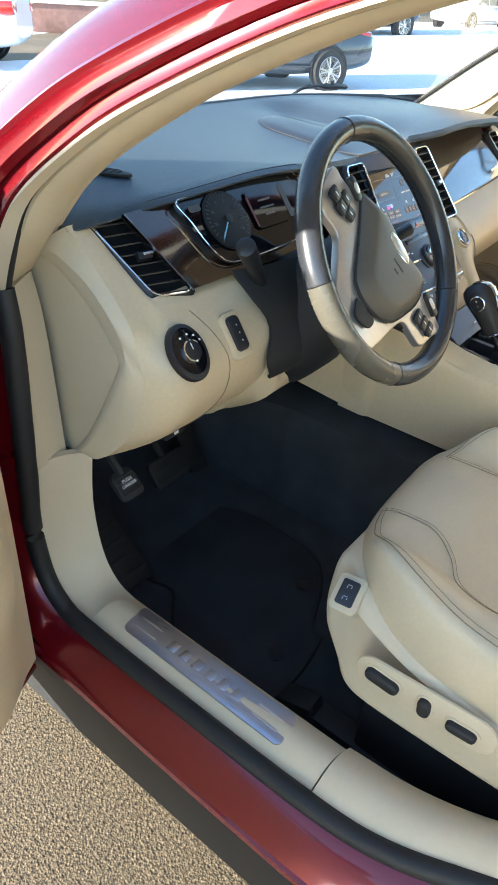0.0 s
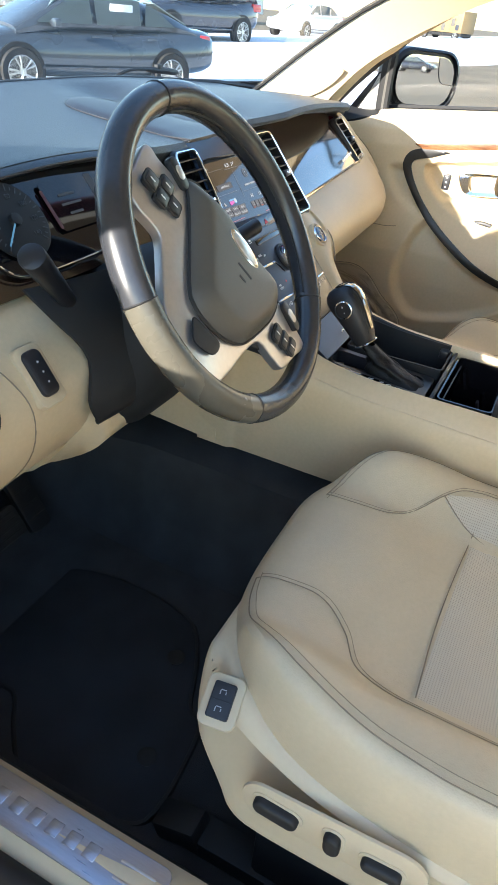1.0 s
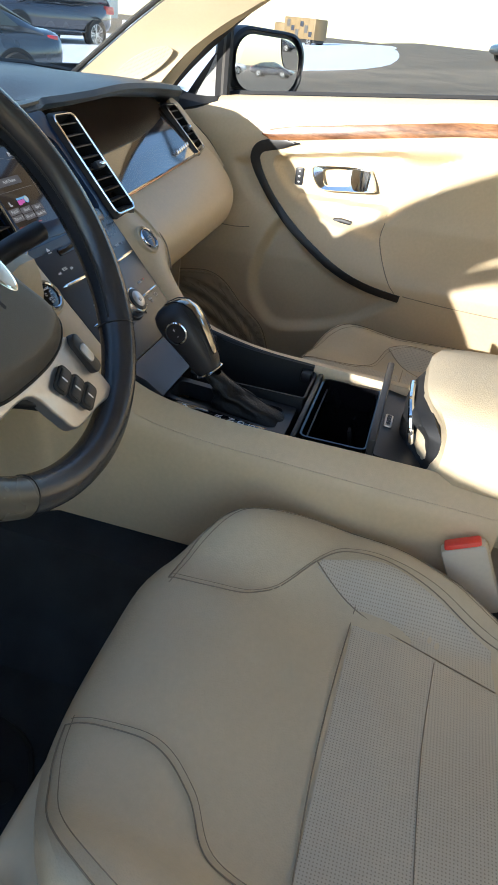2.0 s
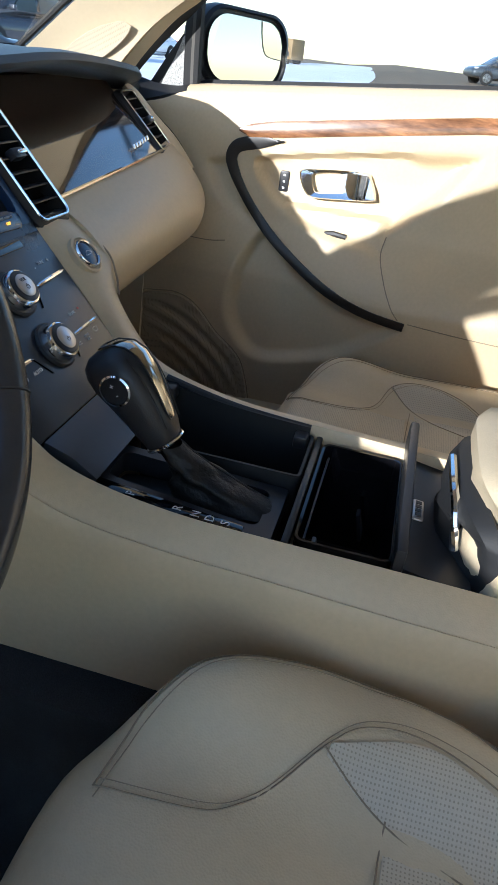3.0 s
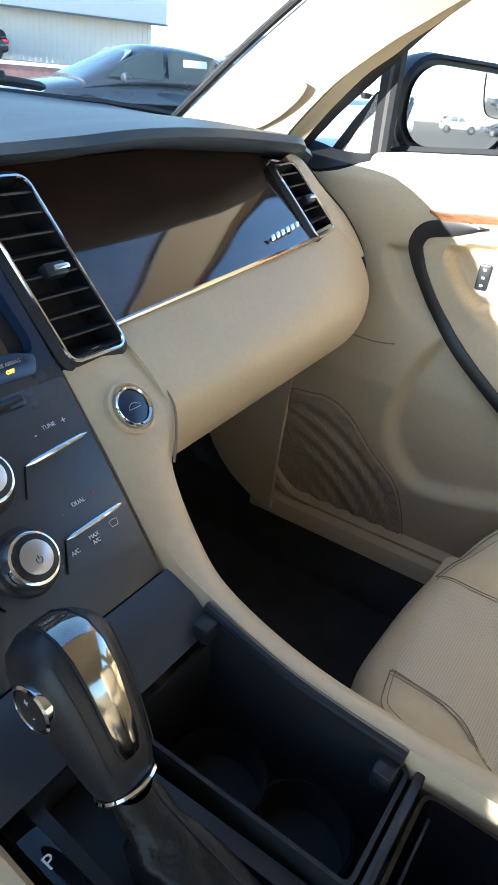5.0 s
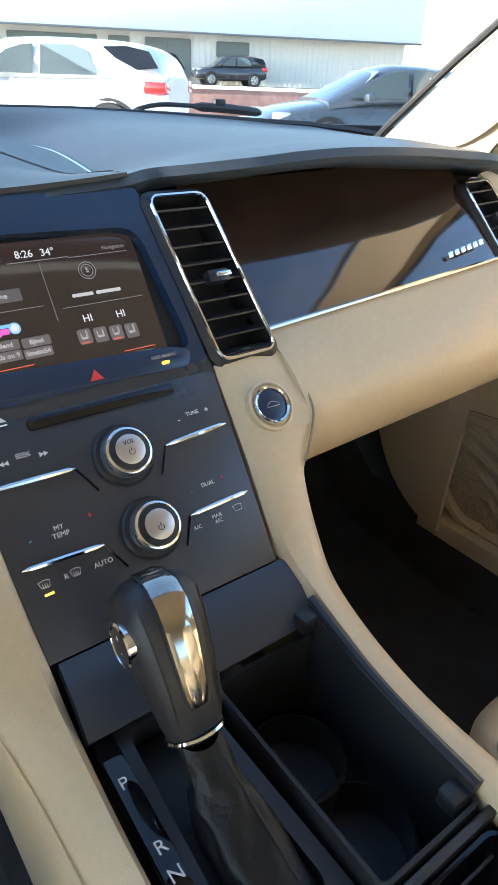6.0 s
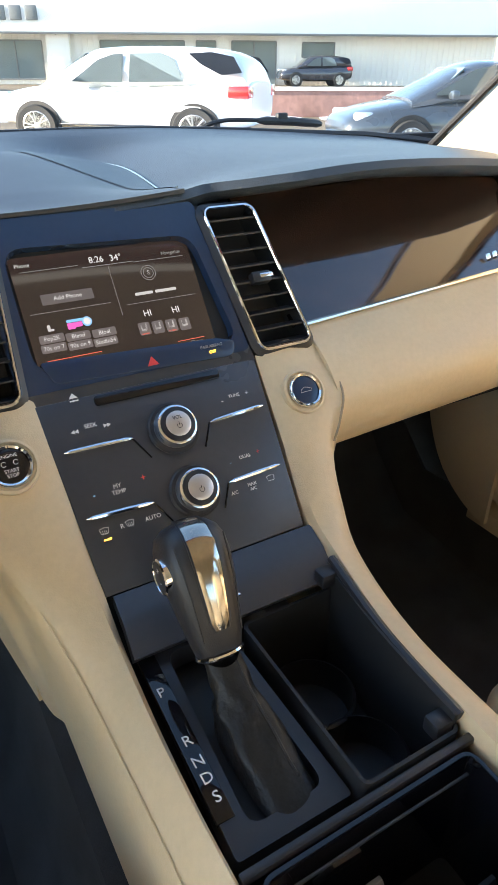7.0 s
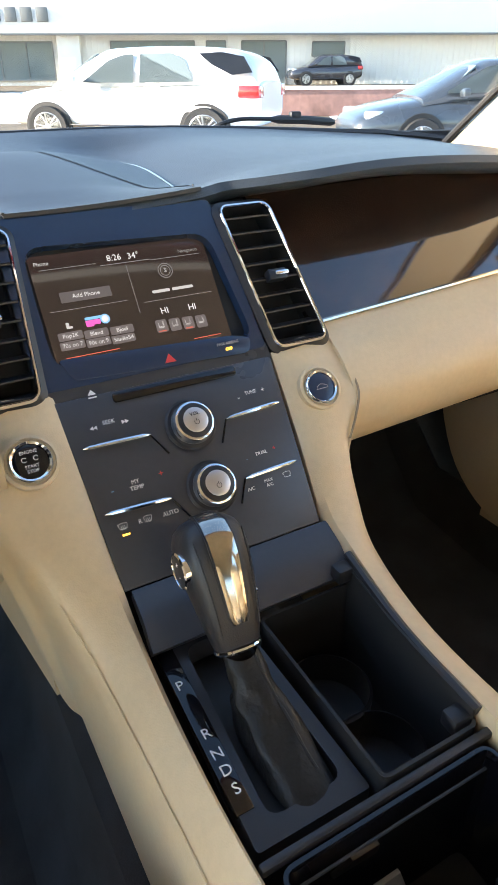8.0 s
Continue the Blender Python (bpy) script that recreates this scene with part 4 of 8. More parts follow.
part("hazard_mark", plate(tri, 0.0006, 0, UM @ Matrix.Translation((0.007, 0.0190, 0.0016))), red_ink, stack, "red hazard triangle", smooth=False)
lettering("PASS AIRBAG", 0.0042, UM @ Matrix.Translation((0.072, 0.0225, 0.0013)), grey_ink, stack, "printed_words")
amber = glow("amber_lamp", (1.0, 0.45, 0.05), 1.2)
lettering("OFF", 0.0044, UM @ Matrix.Translation((0.0718, 0.0165, 0.0013)), amber, stack, "amber_indicator")

for s, nm in ((1, "centre_vent"), (-1, "centre_vent")):
    cs = [(s * 0.105 if s == 1 else -0.170, 0.164), (0.164 if s == 1 else -0.110, 0.164), (0.187 if s == 1 else -0.122, 0.006), (0.124 if s == 1 else -0.194, 0.006)]
    vent(nm, [UM @ V((x, y, 0.004)) for x, y in cs], stack, 9, "black louvred centre vent with chrome edge", True, 0.03)
    o = [(s * 0.100 if s == 1 else -0.176, 0.172), (0.172 if s == 1 else -0.104, 0.172), (0.196 if s == 1 else -0.116, -0.002), (0.117 if s == 1 else -0.202, -0.002)]
    part("vent_surround", plate(o, 0.05, 0.003, UM @ Matrix.Translation((0, 0, -0.030))), black, stack, "black vent surround")

lo = [(-0.112, 0.001), (0.116, 0.001), (0.103, -0.178), (-0.103, -0.178)]
part("control_panel", plate(lo, 0.03, 0.002, LWM), satin, stack, "satin charcoal control panel")
part("disc_slot", plate(rounded(0.130, 0.0095, 0.003), 0.004, 0.001, LWM @ Matrix.Translation((0.006, -0.0065, 0.0022))), gloss, stack, "black disc slot")
for y in (-0.050, -0.113):
    KM = LWM @ Matrix.Translation((0.005, y, 0))
    kn = part("rotary_knob", turned([(0.0245, 0.0), (0.0255, 0.003), (0.0235, 0.005)], KM, 36), black, stack, "black collar of a rotary knob")
    part("chrome_ring", turned([(0.0212, 0.003), (0.0208, 0.012), (0.0190, 0.0165), (0.0165, 0.0175)], KM, 36), chrome, kn, "polished chrome ring")
    part("skirt", turned([(0.0178, 0.012), (0.0168, 0.0185), (0.0130, 0.0195)], KM, 30), black, kn)
    part("cap", turned([(0.0128, 0.012), (0.0122, 0.0200), (0.0105, 0.0208), (0.0001, 0.0210)], KM, 30), silver, kn, "satin silver cap")
    part("power_mark", tube([KM @ V((0.0024 * math.sin(a), -0.0025 + 0.0024 * math.cos(a), 0.0212)) for a in np.linspace(0.7, 5.6, 14)], 0.0003, 4), black, kn)
    part("power_mark", box(0.0005, 0.003, 0.0004, 0, KM @ Matrix.Translation((0, -0.0005, 0.0212))), black, kn)
    if y > -0.1:
        lettering("VOL", 0.0050, KM @ Matrix.Translation((0, 0.0055, 0.0211)), black, kn, "printed_words", 0.0002)
for x0, x1, y0, y1 in ((-0.100, -0.036, -0.047, -0.049), (0.043, 0.105, -0.053, -0.050), (-0.099, -0.036, -0.109, -0.112), (0.041, 0.100, -0.115, -0.113)):
    a, b = LWM @ V((x0, y0, 0.002)), LWM @ V((x1, y1, 0.002))
    s = 1 if x0 > 0 else -1
    part("bright_bar", tube([a, a.lerp(b, 0.1), a.lerp(b, 0.5), a.lerp(b, 0.9), b], [0.0005, 0.0022, 0.0026, 0.0022, 0.0005], 8), chrome, stack, "slim chrome bar")
    inner = (x1, y1) if s < 0 else (x0, y0)
    part("groove", tube([LWM @ V((inner[0], inner[1], 0.0006)), LWM @ V((inner[0] - s * 0.012, inner[1] - 0.022, 0.0006))], 0.0009, 5), gloss, stack)
for tx, x, y, s, mt in (("SEEK", -0.0695, -0.0275, 0.0056, white_ink), ("TUNE", 0.0785, -0.0325, 0.0050, white_ink), ("-", 0.064, -0.035, 0.008, white_ink), ("+", 0.093, -0.033, 0.008, white_ink),
                        ("MY\nTEMP", -0.0635, -0.0905, 0.0056, white_ink), ("DUAL", 0.067, -0.095, 0.0050, white_ink), ("AUTO", -0.041, -0.1245, 0.0056, white_ink), ("R", -0.0705, -0.1238, 0.0058, white_ink),
                        ("A/C", 0.0435, -0.1265, 0.0048, white_ink), ("MAX\nA/C", 0.0640, -0.1255, 0.0046, white_ink), ("+", -0.038, -0.087, 0.009, red_ink), ("+", 0.082, -0.094, 0.007, red_ink),
                        ("-", -0.086, -0.090, 0.009, ui_b), ("-", 0.050, -0.097, 0.007, ui_b)):
    lettering(tx, s, LWM @ Matrix.Translation((x, y, 0.0006)), mt, stack, "printed_words", 0.0002)
for x, y in ((-0.0865, -0.0300), (-0.0560, -0.0305)):
    d = 1 if x > -0.06 else -1
    for k in range(2):
        part("arrow_mark", plate([(-0.0018 * d, -0.002), (0.0018 * d, 0), (-0.0018 * d, 0.002)], 0.0004, 0, LWM @ Matrix.Translation((x + 0.0034 * k, y, 0.0006))), white_ink, stack, smooth=False)
part("eject_mark", plate([(-0.004, 0), (0.004, 0), (0, 0.005)], 0.0004, 0, LWM @ Matrix.Translation((-0.077, 0.0005, 0.0025))), white_ink, stack, smooth=False)
part("eject_mark", box(0.008, 0.0012, 0.0004, 0, LWM @ Matrix.Translation((-0.077, -0.002, 0.0025))), white_ink, stack, smooth=False)
for x, w in ((-0.0868, 0.0044), (-0.0630, 0.0040), (0.0855, 0.0044)):
    part("symbol", tube([LWM @ V((x + a * w, -0.1232 + b * 0.0028, 0.0006)) for a, b in ((-1, 0.8), (0, 1.1), (1, 0.8), (0.7, -0.8), (-0.7, -0.8))], 0.00032, 4, True), white_ink, stack)
    if x < 0:
        for k in range(3):
            part("symbol", box(0.0004, 0.0038, 0.0003, 0, LWM @ Matrix.Translation((x - 0.0016 + 0.0016 * k, -0.1245, 0.0007)) @ Matrix.Rotation(radians(8), 4, "Z")), white_ink, stack, smooth=False)
part("amber_lamp", box(0.007, 0.0016, 0.0006, 0.0002, LWM @ Matrix.Translation((-0.086, -0.131, 0.0006))), amber, stack, "small lit amber lamp")
# storage door under the controls
sd = [V((-0.102, -0.168, 0.776)), V((0.104, -0.168, 0.776)), V((0.098, -0.222, 0.752)), V((-0.106, -0.222, 0.752))]
part("storage_door", thick(loft([[sd[0], sd[1]], [(sd[0] + sd[3]) / 2 + V((0, -0.002, 0.004)), (sd[1] + sd[2]) / 2 + V((0, -0.002, 0.004))], [sd[3], sd[2]]]), 0.012), satin, stack, "satin charcoal storage door")
part("door_latch", box(0.010, 0.004, 0.004, 0.001, Matrix.Translation((-0.005, -0.210, 0.765))), chrome, stack, "small bright latch")

# ---- passenger side of the dashboard ----
def glove_face(x):
    """Cream glove box panel, from the bright strip down and back under."""
    t = (x - 0.19) / 0.56
    e = max(0, (t - 0.72) / 0.28) ** 2
    ys, zs = -0.024 + 0.034 * t + 0.020 * e, 0.924 + 0.020 * t
    return catmull([(x, ys + 0.010, zs + 0.004), (x, ys, zs), (x, -0.070 + 0.025 * t + 0.045 * e, 0.896 + 0.012 * t), (x, -0.097 + 0.022 * t + 0.057 * e, 0.862 + 0.008 * t + 0.010 * e), (x, -0.096 + 0.022 * t + 0.054 * e, 0.822 + 0.006 * t + 0.03 * e),
                    (x, -0.070 + 0.02 * t + 0.042 * e, 0.790 + 0.006 * t + 0.04 * e), (x, -0.01 + 0.04 * e, 0.775 + 0.05 * e), (x, 0.13, 0.770 + 0.05 * e)], 34)


part("glove_box_panel", thick(loft([glove_face(x) for x in np.linspace(0.188, 0.754, 44)]), 0.010), soft, dash, "cream soft glove box panel")
rows = []
for x in np.linspace(0.176, 0.598, 34):
    t = (x - 0.19) / 0.56
    ys, zs = -0.022 + 0.034 * t, 0.927 + 0.020 * t
    k = 1 - 0.3 * max(0, t)
    rows.append(catmull([(x, ys - 0.001, zs), (x, ys + 0.016 * k, zs + 0.014), (x, ys + 0.052 * k, zs + 0.042), (x, ys + 0.088 * k, zs + 0.068), (x, ys + 0.120 * k, zs + 0.092), (x, ys + 0.146 * k, zs + 0.112)], 20))
part("veneer_panel", thick(loft(rows), 0.006), burl, dash, "glossy dark burl veneer panel")
cheek_in = catmull([(0.650, 0.088, 1.032), (0.664, 0.068, 1.010), (0.682, 0.044, 0.976), (0.698, 0.018, 0.942), (0.703, 0.000, 0.922), (0.706, -0.022, 0.903)], 24)
cheek_out = catmull([(0.700, 0.108, 1.032), (0.714, 0.095, 1.022), (0.732, 0.067, 0.989), (0.748, 0.029, 0.953), (0.756, 0.002, 0.918), (0.759, -0.010, 0.895)], 24)
part("cheek", thick(loft([[p * (1 - u) + q * u + np.array((0, -0.006 * math.sin(math.pi * u), 0.003 * math.sin(math.pi * u))) for p, q in zip(cheek_in, cheek_out)] for u in np.linspace(0, 1, 6)]), 0.008), soft, dash, "cream cheek beside the end vent")
part("shadow_gap", tube([p + np.array((0.004, 0.004, 0.0)) for p in cheek_out], 0.0035, 6), rubber, dash, "dark gap at the end of the dash")
part("wing_gap", tube(catmull([(0.193, -0.038, 0.914), (0.1945, -0.066, 0.893), (0.1925, -0.095, 0.871), (0.178, -0.112, 0.849), (0.165, -0.121, 0.831)], 20), 0.0013, 6), thread, dash, "dark gap beside the button wing")
rows = []
for x in np.linspace(0.150, 0.592, 24):
    t = (x - 0.19) / 0.56
    ys, zs = 0.000 + 0.034 * t, 0.915 + 0.020 * t
    rows.append([(x, ys + 0.016, zs), (x, ys + 0.075, zs + 0.045), (x, ys + 0.115, zs + 0.080), (x, ys + 0.145, zs + 0.105), (x, ys + 0.17, zs + 0.122)])
part("recess_back", thick(loft(rows), 0.006), dashskin, dash, "charcoal back of the recess")
part("bright_strip", tube([(x, -0.026 + 0.034 * (x - 0.19) / 0.56, 0.926 + 0.020 * (x - 0.19) / 0.56) for x in np.linspace(0.186, 0.612, 30)], 0.0030, 8), dimmed, dash, "thin chrome strip dimmed for its dark reflection")
vent("end_vent", [(0.594, 0.074, 1.023), (0.650, 0.076, 1.024), (0.696, 0.018, 0.939), (0.607, -0.002, 0.940)], dash, 6, "black louvred air vent with chrome edge")
BMX = basis((0.536, 0.0085, 0.9585), (0.05, 0.0032, 0.006), (0, 0.5, 0.84))
for k in range(6):
    part("bright_mark", plate([(-0.004, -0.0035), (0.004, -0.0035), (0.005, 0.0035), (-0.003, 0.0035)], 0.0012, 0.0004, BMX @ Matrix.Translation((-0.034 + 0.0130 * k, 0, 0.0020))), chrome, dash, "plain chrome badge mark")
# end of the dash towards the passenger door
g1 = glove_face(0.754)
rows = [[(0.754 + 0.010 * math.sin(k / 5 * 1.57), p[1] * (1 - k / 5) + 0.14 * k / 5, p[2]) for p in g1] for k in range(6)]
part("end_cap", loft(rows), soft, dash, "cream end cap towards the door")
part("shadow_gap", tube([(0.7625, p[1] + 0.003, p[2]) for p in g1], 0.003, 6), rubber, dash, "dark gap at the end of the dash")
part("under_cover", thick(loft([[(x, y, z) for x in np.linspace(-0.76, 0.76, 12)] for y, z in ((0.11, 0.672), (0.30, 0.70), (0.50, 0.72))]), 0.006), matt, dash, "black felt cover under the dash")
part("inner_brace", thick(loft([[(x, 0.12 + 0.03 * k, 0.80 + 0.06 * k) for x in np.linspace(-0.75, 0.75, 12)] for k in range(4)]), 0.006), matt, dash)

# ---- centre console ----
con = thing("centre_console", (0, -0.45, 0.24), "cream and black centre console with an open bin", "centre console")
R_INN = [(0.114, -0.042, 0.913), (0.110, -0.100, 0.850), (0.103, -0.163, 0.783), (0.100, -0.212, 0.766), (0.091, -0.300, 0.752), (0.088, -0.389, 0.748), (0.087, -0.520, 0.742), (0.087, -0.680, 0.736)]
R_OUT_ = [(0.192, -0.036, 0.914), (0.190, -0.094, 0.870), (0.162, -0.122, 0.828), (0.148, -0.165, 0.780), (0.134, -0.212, 0.757), (0.119, -0.300, 0.746), (0.117, -0.389, 0.742), (0.126, -0.520, 0.734), (0.130, -0.680, 0.728)]


def rail(inn, out, s):
    n = 60
    a, b = catmull(inn, n), catmull(out, n)
    rows = []
    for p, q in zip(a, b):
        y = p[1]
        foot = (0.150 if s > 0 else 0.140) + 0.045 * min(1, max(0, (y + 0.14) / 0.24))
        d = q - p
        w = np.linalg.norm(d)
        row = [p + np.array((0, 0.002, -0.020)), p + np.array((0, 0, -0.004)), p + d * 0.12 + np.array((0, -0.001, 0.004)), p + d * 0.5 + np.array((0, -0.002, 0.006)), p + d * 0.85 + np.array((0, 0, 0.002)), q,
               q + np.array((0.006, 0.004, -0.014))]
        z0 = q[2] - 0.014
        xf = foot if s < 0 else max(foot, min(q[0] + 0.01, 0.17))
        low = 0.545 + 0.03 * max(0, (y + 0.10) / 0.2)
        for k in range(1, 7):
            u = k / 6
            row.append(np.array((q[0] + 0.006 + (xf - q[0] - 0.006) * u ** 0.8, q[1] + 0.004 + 0.02 * u * (y > -0.2), z0 + (low - z0) * u)))
        rows.append([(s * (r[0] + 0.005) - 0.005, r[1], r[2]) for r in row])
    return thick(loft(rows), 0.006)


part("side_rail", rail(R_INN, R_OUT_, 1), soft, con, "cream padded console side with button wing")
L_INN = [(0.102, -0.042, 0.913), (0.100, -0.100, 0.850), (0.098, -0.163, 0.783), (0.099, -0.212, 0.756), (0.102, -0.300, 0.743), (0.103, -0.389, 0.741), (0.099, -0.520, 0.738), (0.099, -0.680, 0.734)]
L_OUT_ = [(0.190, -0.036, 0.914), (0.200, -0.085, 0.868), (0.172, -0.110, 0.828), (0.150, -0.155, 0.775), (0.136, -0.212, 0.735), (0.130, -0.300, 0.718), (0.128, -0.389, 0.713), (0.128, -0.520, 0.708), (0.128, -0.680, 0.704)]
part("side_rail", rail(L_INN, L_OUT_, -1), soft, con, "cream padded console side with button wing")
part("cheek_panel", thick(loft([[(-0.150 - 0.045 * min(1, (y + 0.14) / 0.24), y, z) for z in np.linspace(0.556 + 0.22 * (y + 0.05), 0.820, 8)] for y in np.linspace(-0.050, 0.24, 14)]), 0.006), soft, con, "cream console side ahead of the rail")
crease = catmull([(-x - 0.011, y, z + 0.001) for x, y, z in L_OUT_[3:]], 40)
part("crease", tube(crease, 0.0006, 5), soft, con, "fine crease along the side")
# button on each wing
for s, lab in ((-1, "round engine start button in a chrome ring"), (1, "round boot release button in a chrome ring")):
    BM_ = LWM @ Matrix.Translation((s * 0.150 + 0.003, -0.048, 0.010))
    sb = thing("start_button" if s < 0 else "boot_button", tuple(BM_.translation), lab, "button")
    part("cream_rim", turned([(0.0245, -0.006), (0.0240, 0.001), (0.0215, 0.002), (0.0205, -0.001)], BM_, 36), soft, sb, "cream moulded rim")
    part("chrome_ring", turned([(0.0190, -0.006), (0.0188, 0.003), (0.0172, 0.0048), (0.0155, 0.0035), (0.0152, 0.0)], BM_, 36), chrome, sb, "bright chrome ring")
    part("cap", turned([(0.0152, -0.004), (0.0150, 0.0022), (0.012, 0.003), (0.0001, 0.0032)], BM_, 30), gloss if s < 0 else blueblack, sb)
    if s < 0:
        lettering("ENGINE", 0.0042, BM_ @ Matrix.Translation((0, 0.0085, 0.0032)), white_ink, sb, "printed_words", 0.0002)
        lettering("START\nSTOP", 0.0042, BM_ @ Matrix.Translation((0, -0.0065, 0.0032)), white_ink, sb, "printed_words", 0.0002)
        for x in (-0.0050, 0.0050):
            part("start_symbol", tube([BM_ @ V((x + 0.0021 * math.cos(a), 0.0022 + 0.0021 * math.sin(a), 0.0033)) for a in np.linspace(0.6, 5.6, 12)], 0.0003, 4), white_ink, sb)
    else:
        part("boot_symbol", tube([BM_ @ V((x, y, 0.0034)) for x, y in ((-0.007, -0.002), (-0.005, 0.001), (-0.001, 0.003), (0.003, 0.002), (0.007, 0.000), (0.007, -0.002))], 0.0004, 4, True), grey_ink, sb)

# shift plate: black surround with a sunken well
sp_out = [(-0.096, -0.208), (-0.020, -0.208), (-0.011, -0.390), (-0.106, -0.390)]
sp_in = [(-0.077, -0.218), (-0.031, -0.218), (-0.024, -0.374), (-0.086, -0.374)]


def con_z(y):
    return 0.7335 + 0.080 * (y + 0.30)


sunk = [[(x, y, con_z(y) - 0.02) for x, y in dense(sp_out, 0.004)], [(x, y, con_z(y) - 0.002) for x, y in dense(sp_out, 0.004)], [(x, y, con_z(y)) for x, y in dense([(a * 0.985 - 0.0006, b * 0.995 - 0.0015) for a, b in sp_out], 0.004)],
        [(x, y, con_z(y)) for x, y in dense(sp_in, 0.012)], [(x, y, con_z(y) - 0.022) for x, y in dense([(a * 0.99 - 0.0006, b) for a, b in sp_in], 0.012)]]
part("shift_plate", loft(sunk, close_u=True), black, con, "black shift plate")
part("well_floor", plate(dense(sp_in, 0.012), 0.004, 0, Matrix.Translation((0, 0, con_z(-0.30) - 0.020))), matt, con)
part("letter_strip", plate([(-0.1015, -0.214), (-0.0865, -0.214), (-0.0915, -0.364), (-0.1055, -0.364)], 0.004, 0.0006, basis((0, 0, con_z(0) + 0.0012), (1, 0, 0), (0, 1, 0.08))), gloss, con, "glossy black selector strip")
for tx, y in (("P", -0.252), ("R", -0.299), ("N", -0.317), ("D", -0.331), ("S", -0.346)):
    lettering(tx, 0.0128, basis((-0.0965, y, con_z(y) + 0.0016), (1, 0, 0), (0, 1, 0.03)), white_ink, con, "gear_letter", 0.0002)

# cup holder bay beside the shifter
def walls(outline, top, floor_z, t=0.003):
    rows = [[(x, y, top) for x, y in outline], [(x, y, floor_z) for x, y in outline]]
    return thick(loft(rows, close_u=True), t)


bay = dense([(-0.006, -0.222), (0.094, -0.222), (0.084, -0.398), (-0.008, -0.398)], 0.008)
cup = part("cup_bay", walls(bay, 0.742, 0.640), matt, con, "deep black cup holder bay")
part("bay_floor", plate(bay, 0.004, 0, Matrix.Translation((0, 0, 0.644))), matt, cup)
for y in (-0.272, -0.345):
    part("cup_ring", turned([(0.039, 0.640), (0.040, 0.676), (0.037, 0.678), (0.036, 0.645)], Matrix.Translation((0.040, y, 0)), 36), black, cup, "round black cup well")
part("bay_lip", tube(catmull([(0.097, -0.214, 0.768), (0.090, -0.300, 0.754), (0.087, -0.392, 0.748)], 20), 0.0045, 8), black, con, "raised black lip")
part("bay_lip_wall", thick(loft([catmull([(0.094, -0.216, z0), (0.087, -0.300, z0 - 0.008), (0.084, -0.392, z0 - 0.012)], 14) for z0 in (0.764, 0.735, 0.70)]), 0.003), matt, con)
for p in ((0.085, -0.223, 0.758), (0.074, -0.384, 0.738)):
    part("lid_pivot", box(0.018, 0.016, 0.016, 0.003, Matrix.Translation(p)), black, con, "black lid pivot block")
part("cross_bar", box(0.205, 0.007, 0.008, 0.002, Matrix.Translation((-0.009, -0.404, 0.736))), black, con, "black cross bar")
bin_o = dense([(-0.103, -0.410), (0.080, -0.410), (0.078, -0.500), (-0.103, -0.500)], 0.012)
bn = part("open_bin", walls(bin_o, 0.738, 0.600), gloss, con, "deep glossy black open bin")
part("bin_floor", plate(bin_o, 0.004, 0, Matrix.Translation((0, 0, 0.604))), matt, bn)
part("bin_rail", tube([(-0.095, -0.418, 0.722), (0.0, -0.4185, 0.724), (0.072, -0.419, 0.724)], 0.0012, 6), satin, bn, "thin guide edge")
sock = part("power_socket", turned([(0.0115, 0.0), (0.0125, 0.002), (0.0125, 0.010), (0.0105, 0.012), (0.0100, 0.004), (0.0001, 0.004)], basis((-0.080, -0.424, 0.690), (1, 0, 0), (0, 0.5, 0.86)), 24), chrome, bn, "bright ringed power socket")
part("socket_cap", turned([(0.010, 0.004), (0.010, 0.011), (0.0001, 0.012)], basis((-0.080, -0.424, 0.690), (1, 0, 0), (0, 0.5, 0.86)), 20), black, sock)
for x, y, w in ((-0.02, -0.43, 0.020), (0.055, -0.47, 0.012)):
    part("moulded_tongue", plate([(-w, -0.018), (w, -0.018), (w * 0.6, 0.014), (-w * 0.6, 0.014)], 0.004, 0.001, basis((x, y, 0.66), (1, 0, 0), (0, 0.25, 0.97))), silver if w > 0.015 else black, bn)
# sliding lid standing at the back of the bin, badge and armrest
part("bin_lid", box(0.222, 0.010, 0.030, 0.003, basis((0.0, -0.504, 0.752), (1, 0, 0.06), (0, 1, 0))), black, con, "black folded bin lid")
part("deck", thick(loft([[(x, y, z) for x in (-0.106, 0.0, 0.088)] for y, z in ((-0.508, 0.738), (-0.530, 0.734), (-0.570, 0.728))]), 0.006), black, con, "black deck ahead of the armrest")
part("badge", plate(rounded(0.034, 0.011, 0.002), 0.002, 0.0006, basis((-0.010, -0.519, 0.7385), (1, 0, 0), (0, 1, 0.1))), silver, con, "small plain metal badge")
for k in range(4):
    part("badge_mark", box(0.005, 0.006, 0.0006, 0, basis((-0.020 + 0.0068 * k, -0.519, 0.7397), (1, 0, 0), (0, 1, 0.1))), black, con)
def pad_rows(secs):
    return loft([[(0.002 + w * math.copysign(abs(math.cos(a)) ** 0.55, math.cos(a)), y - 0.032 * (abs(math.cos(a)) ** 2.5) * k, zc + h * math.copysign(abs(math.sin(a)) ** 0.6, math.sin(a))) for a in np.linspace(0, math.tau, 36, endpoint=False)] for y, w, h, zc, k in secs], close_u=True, cap=True)


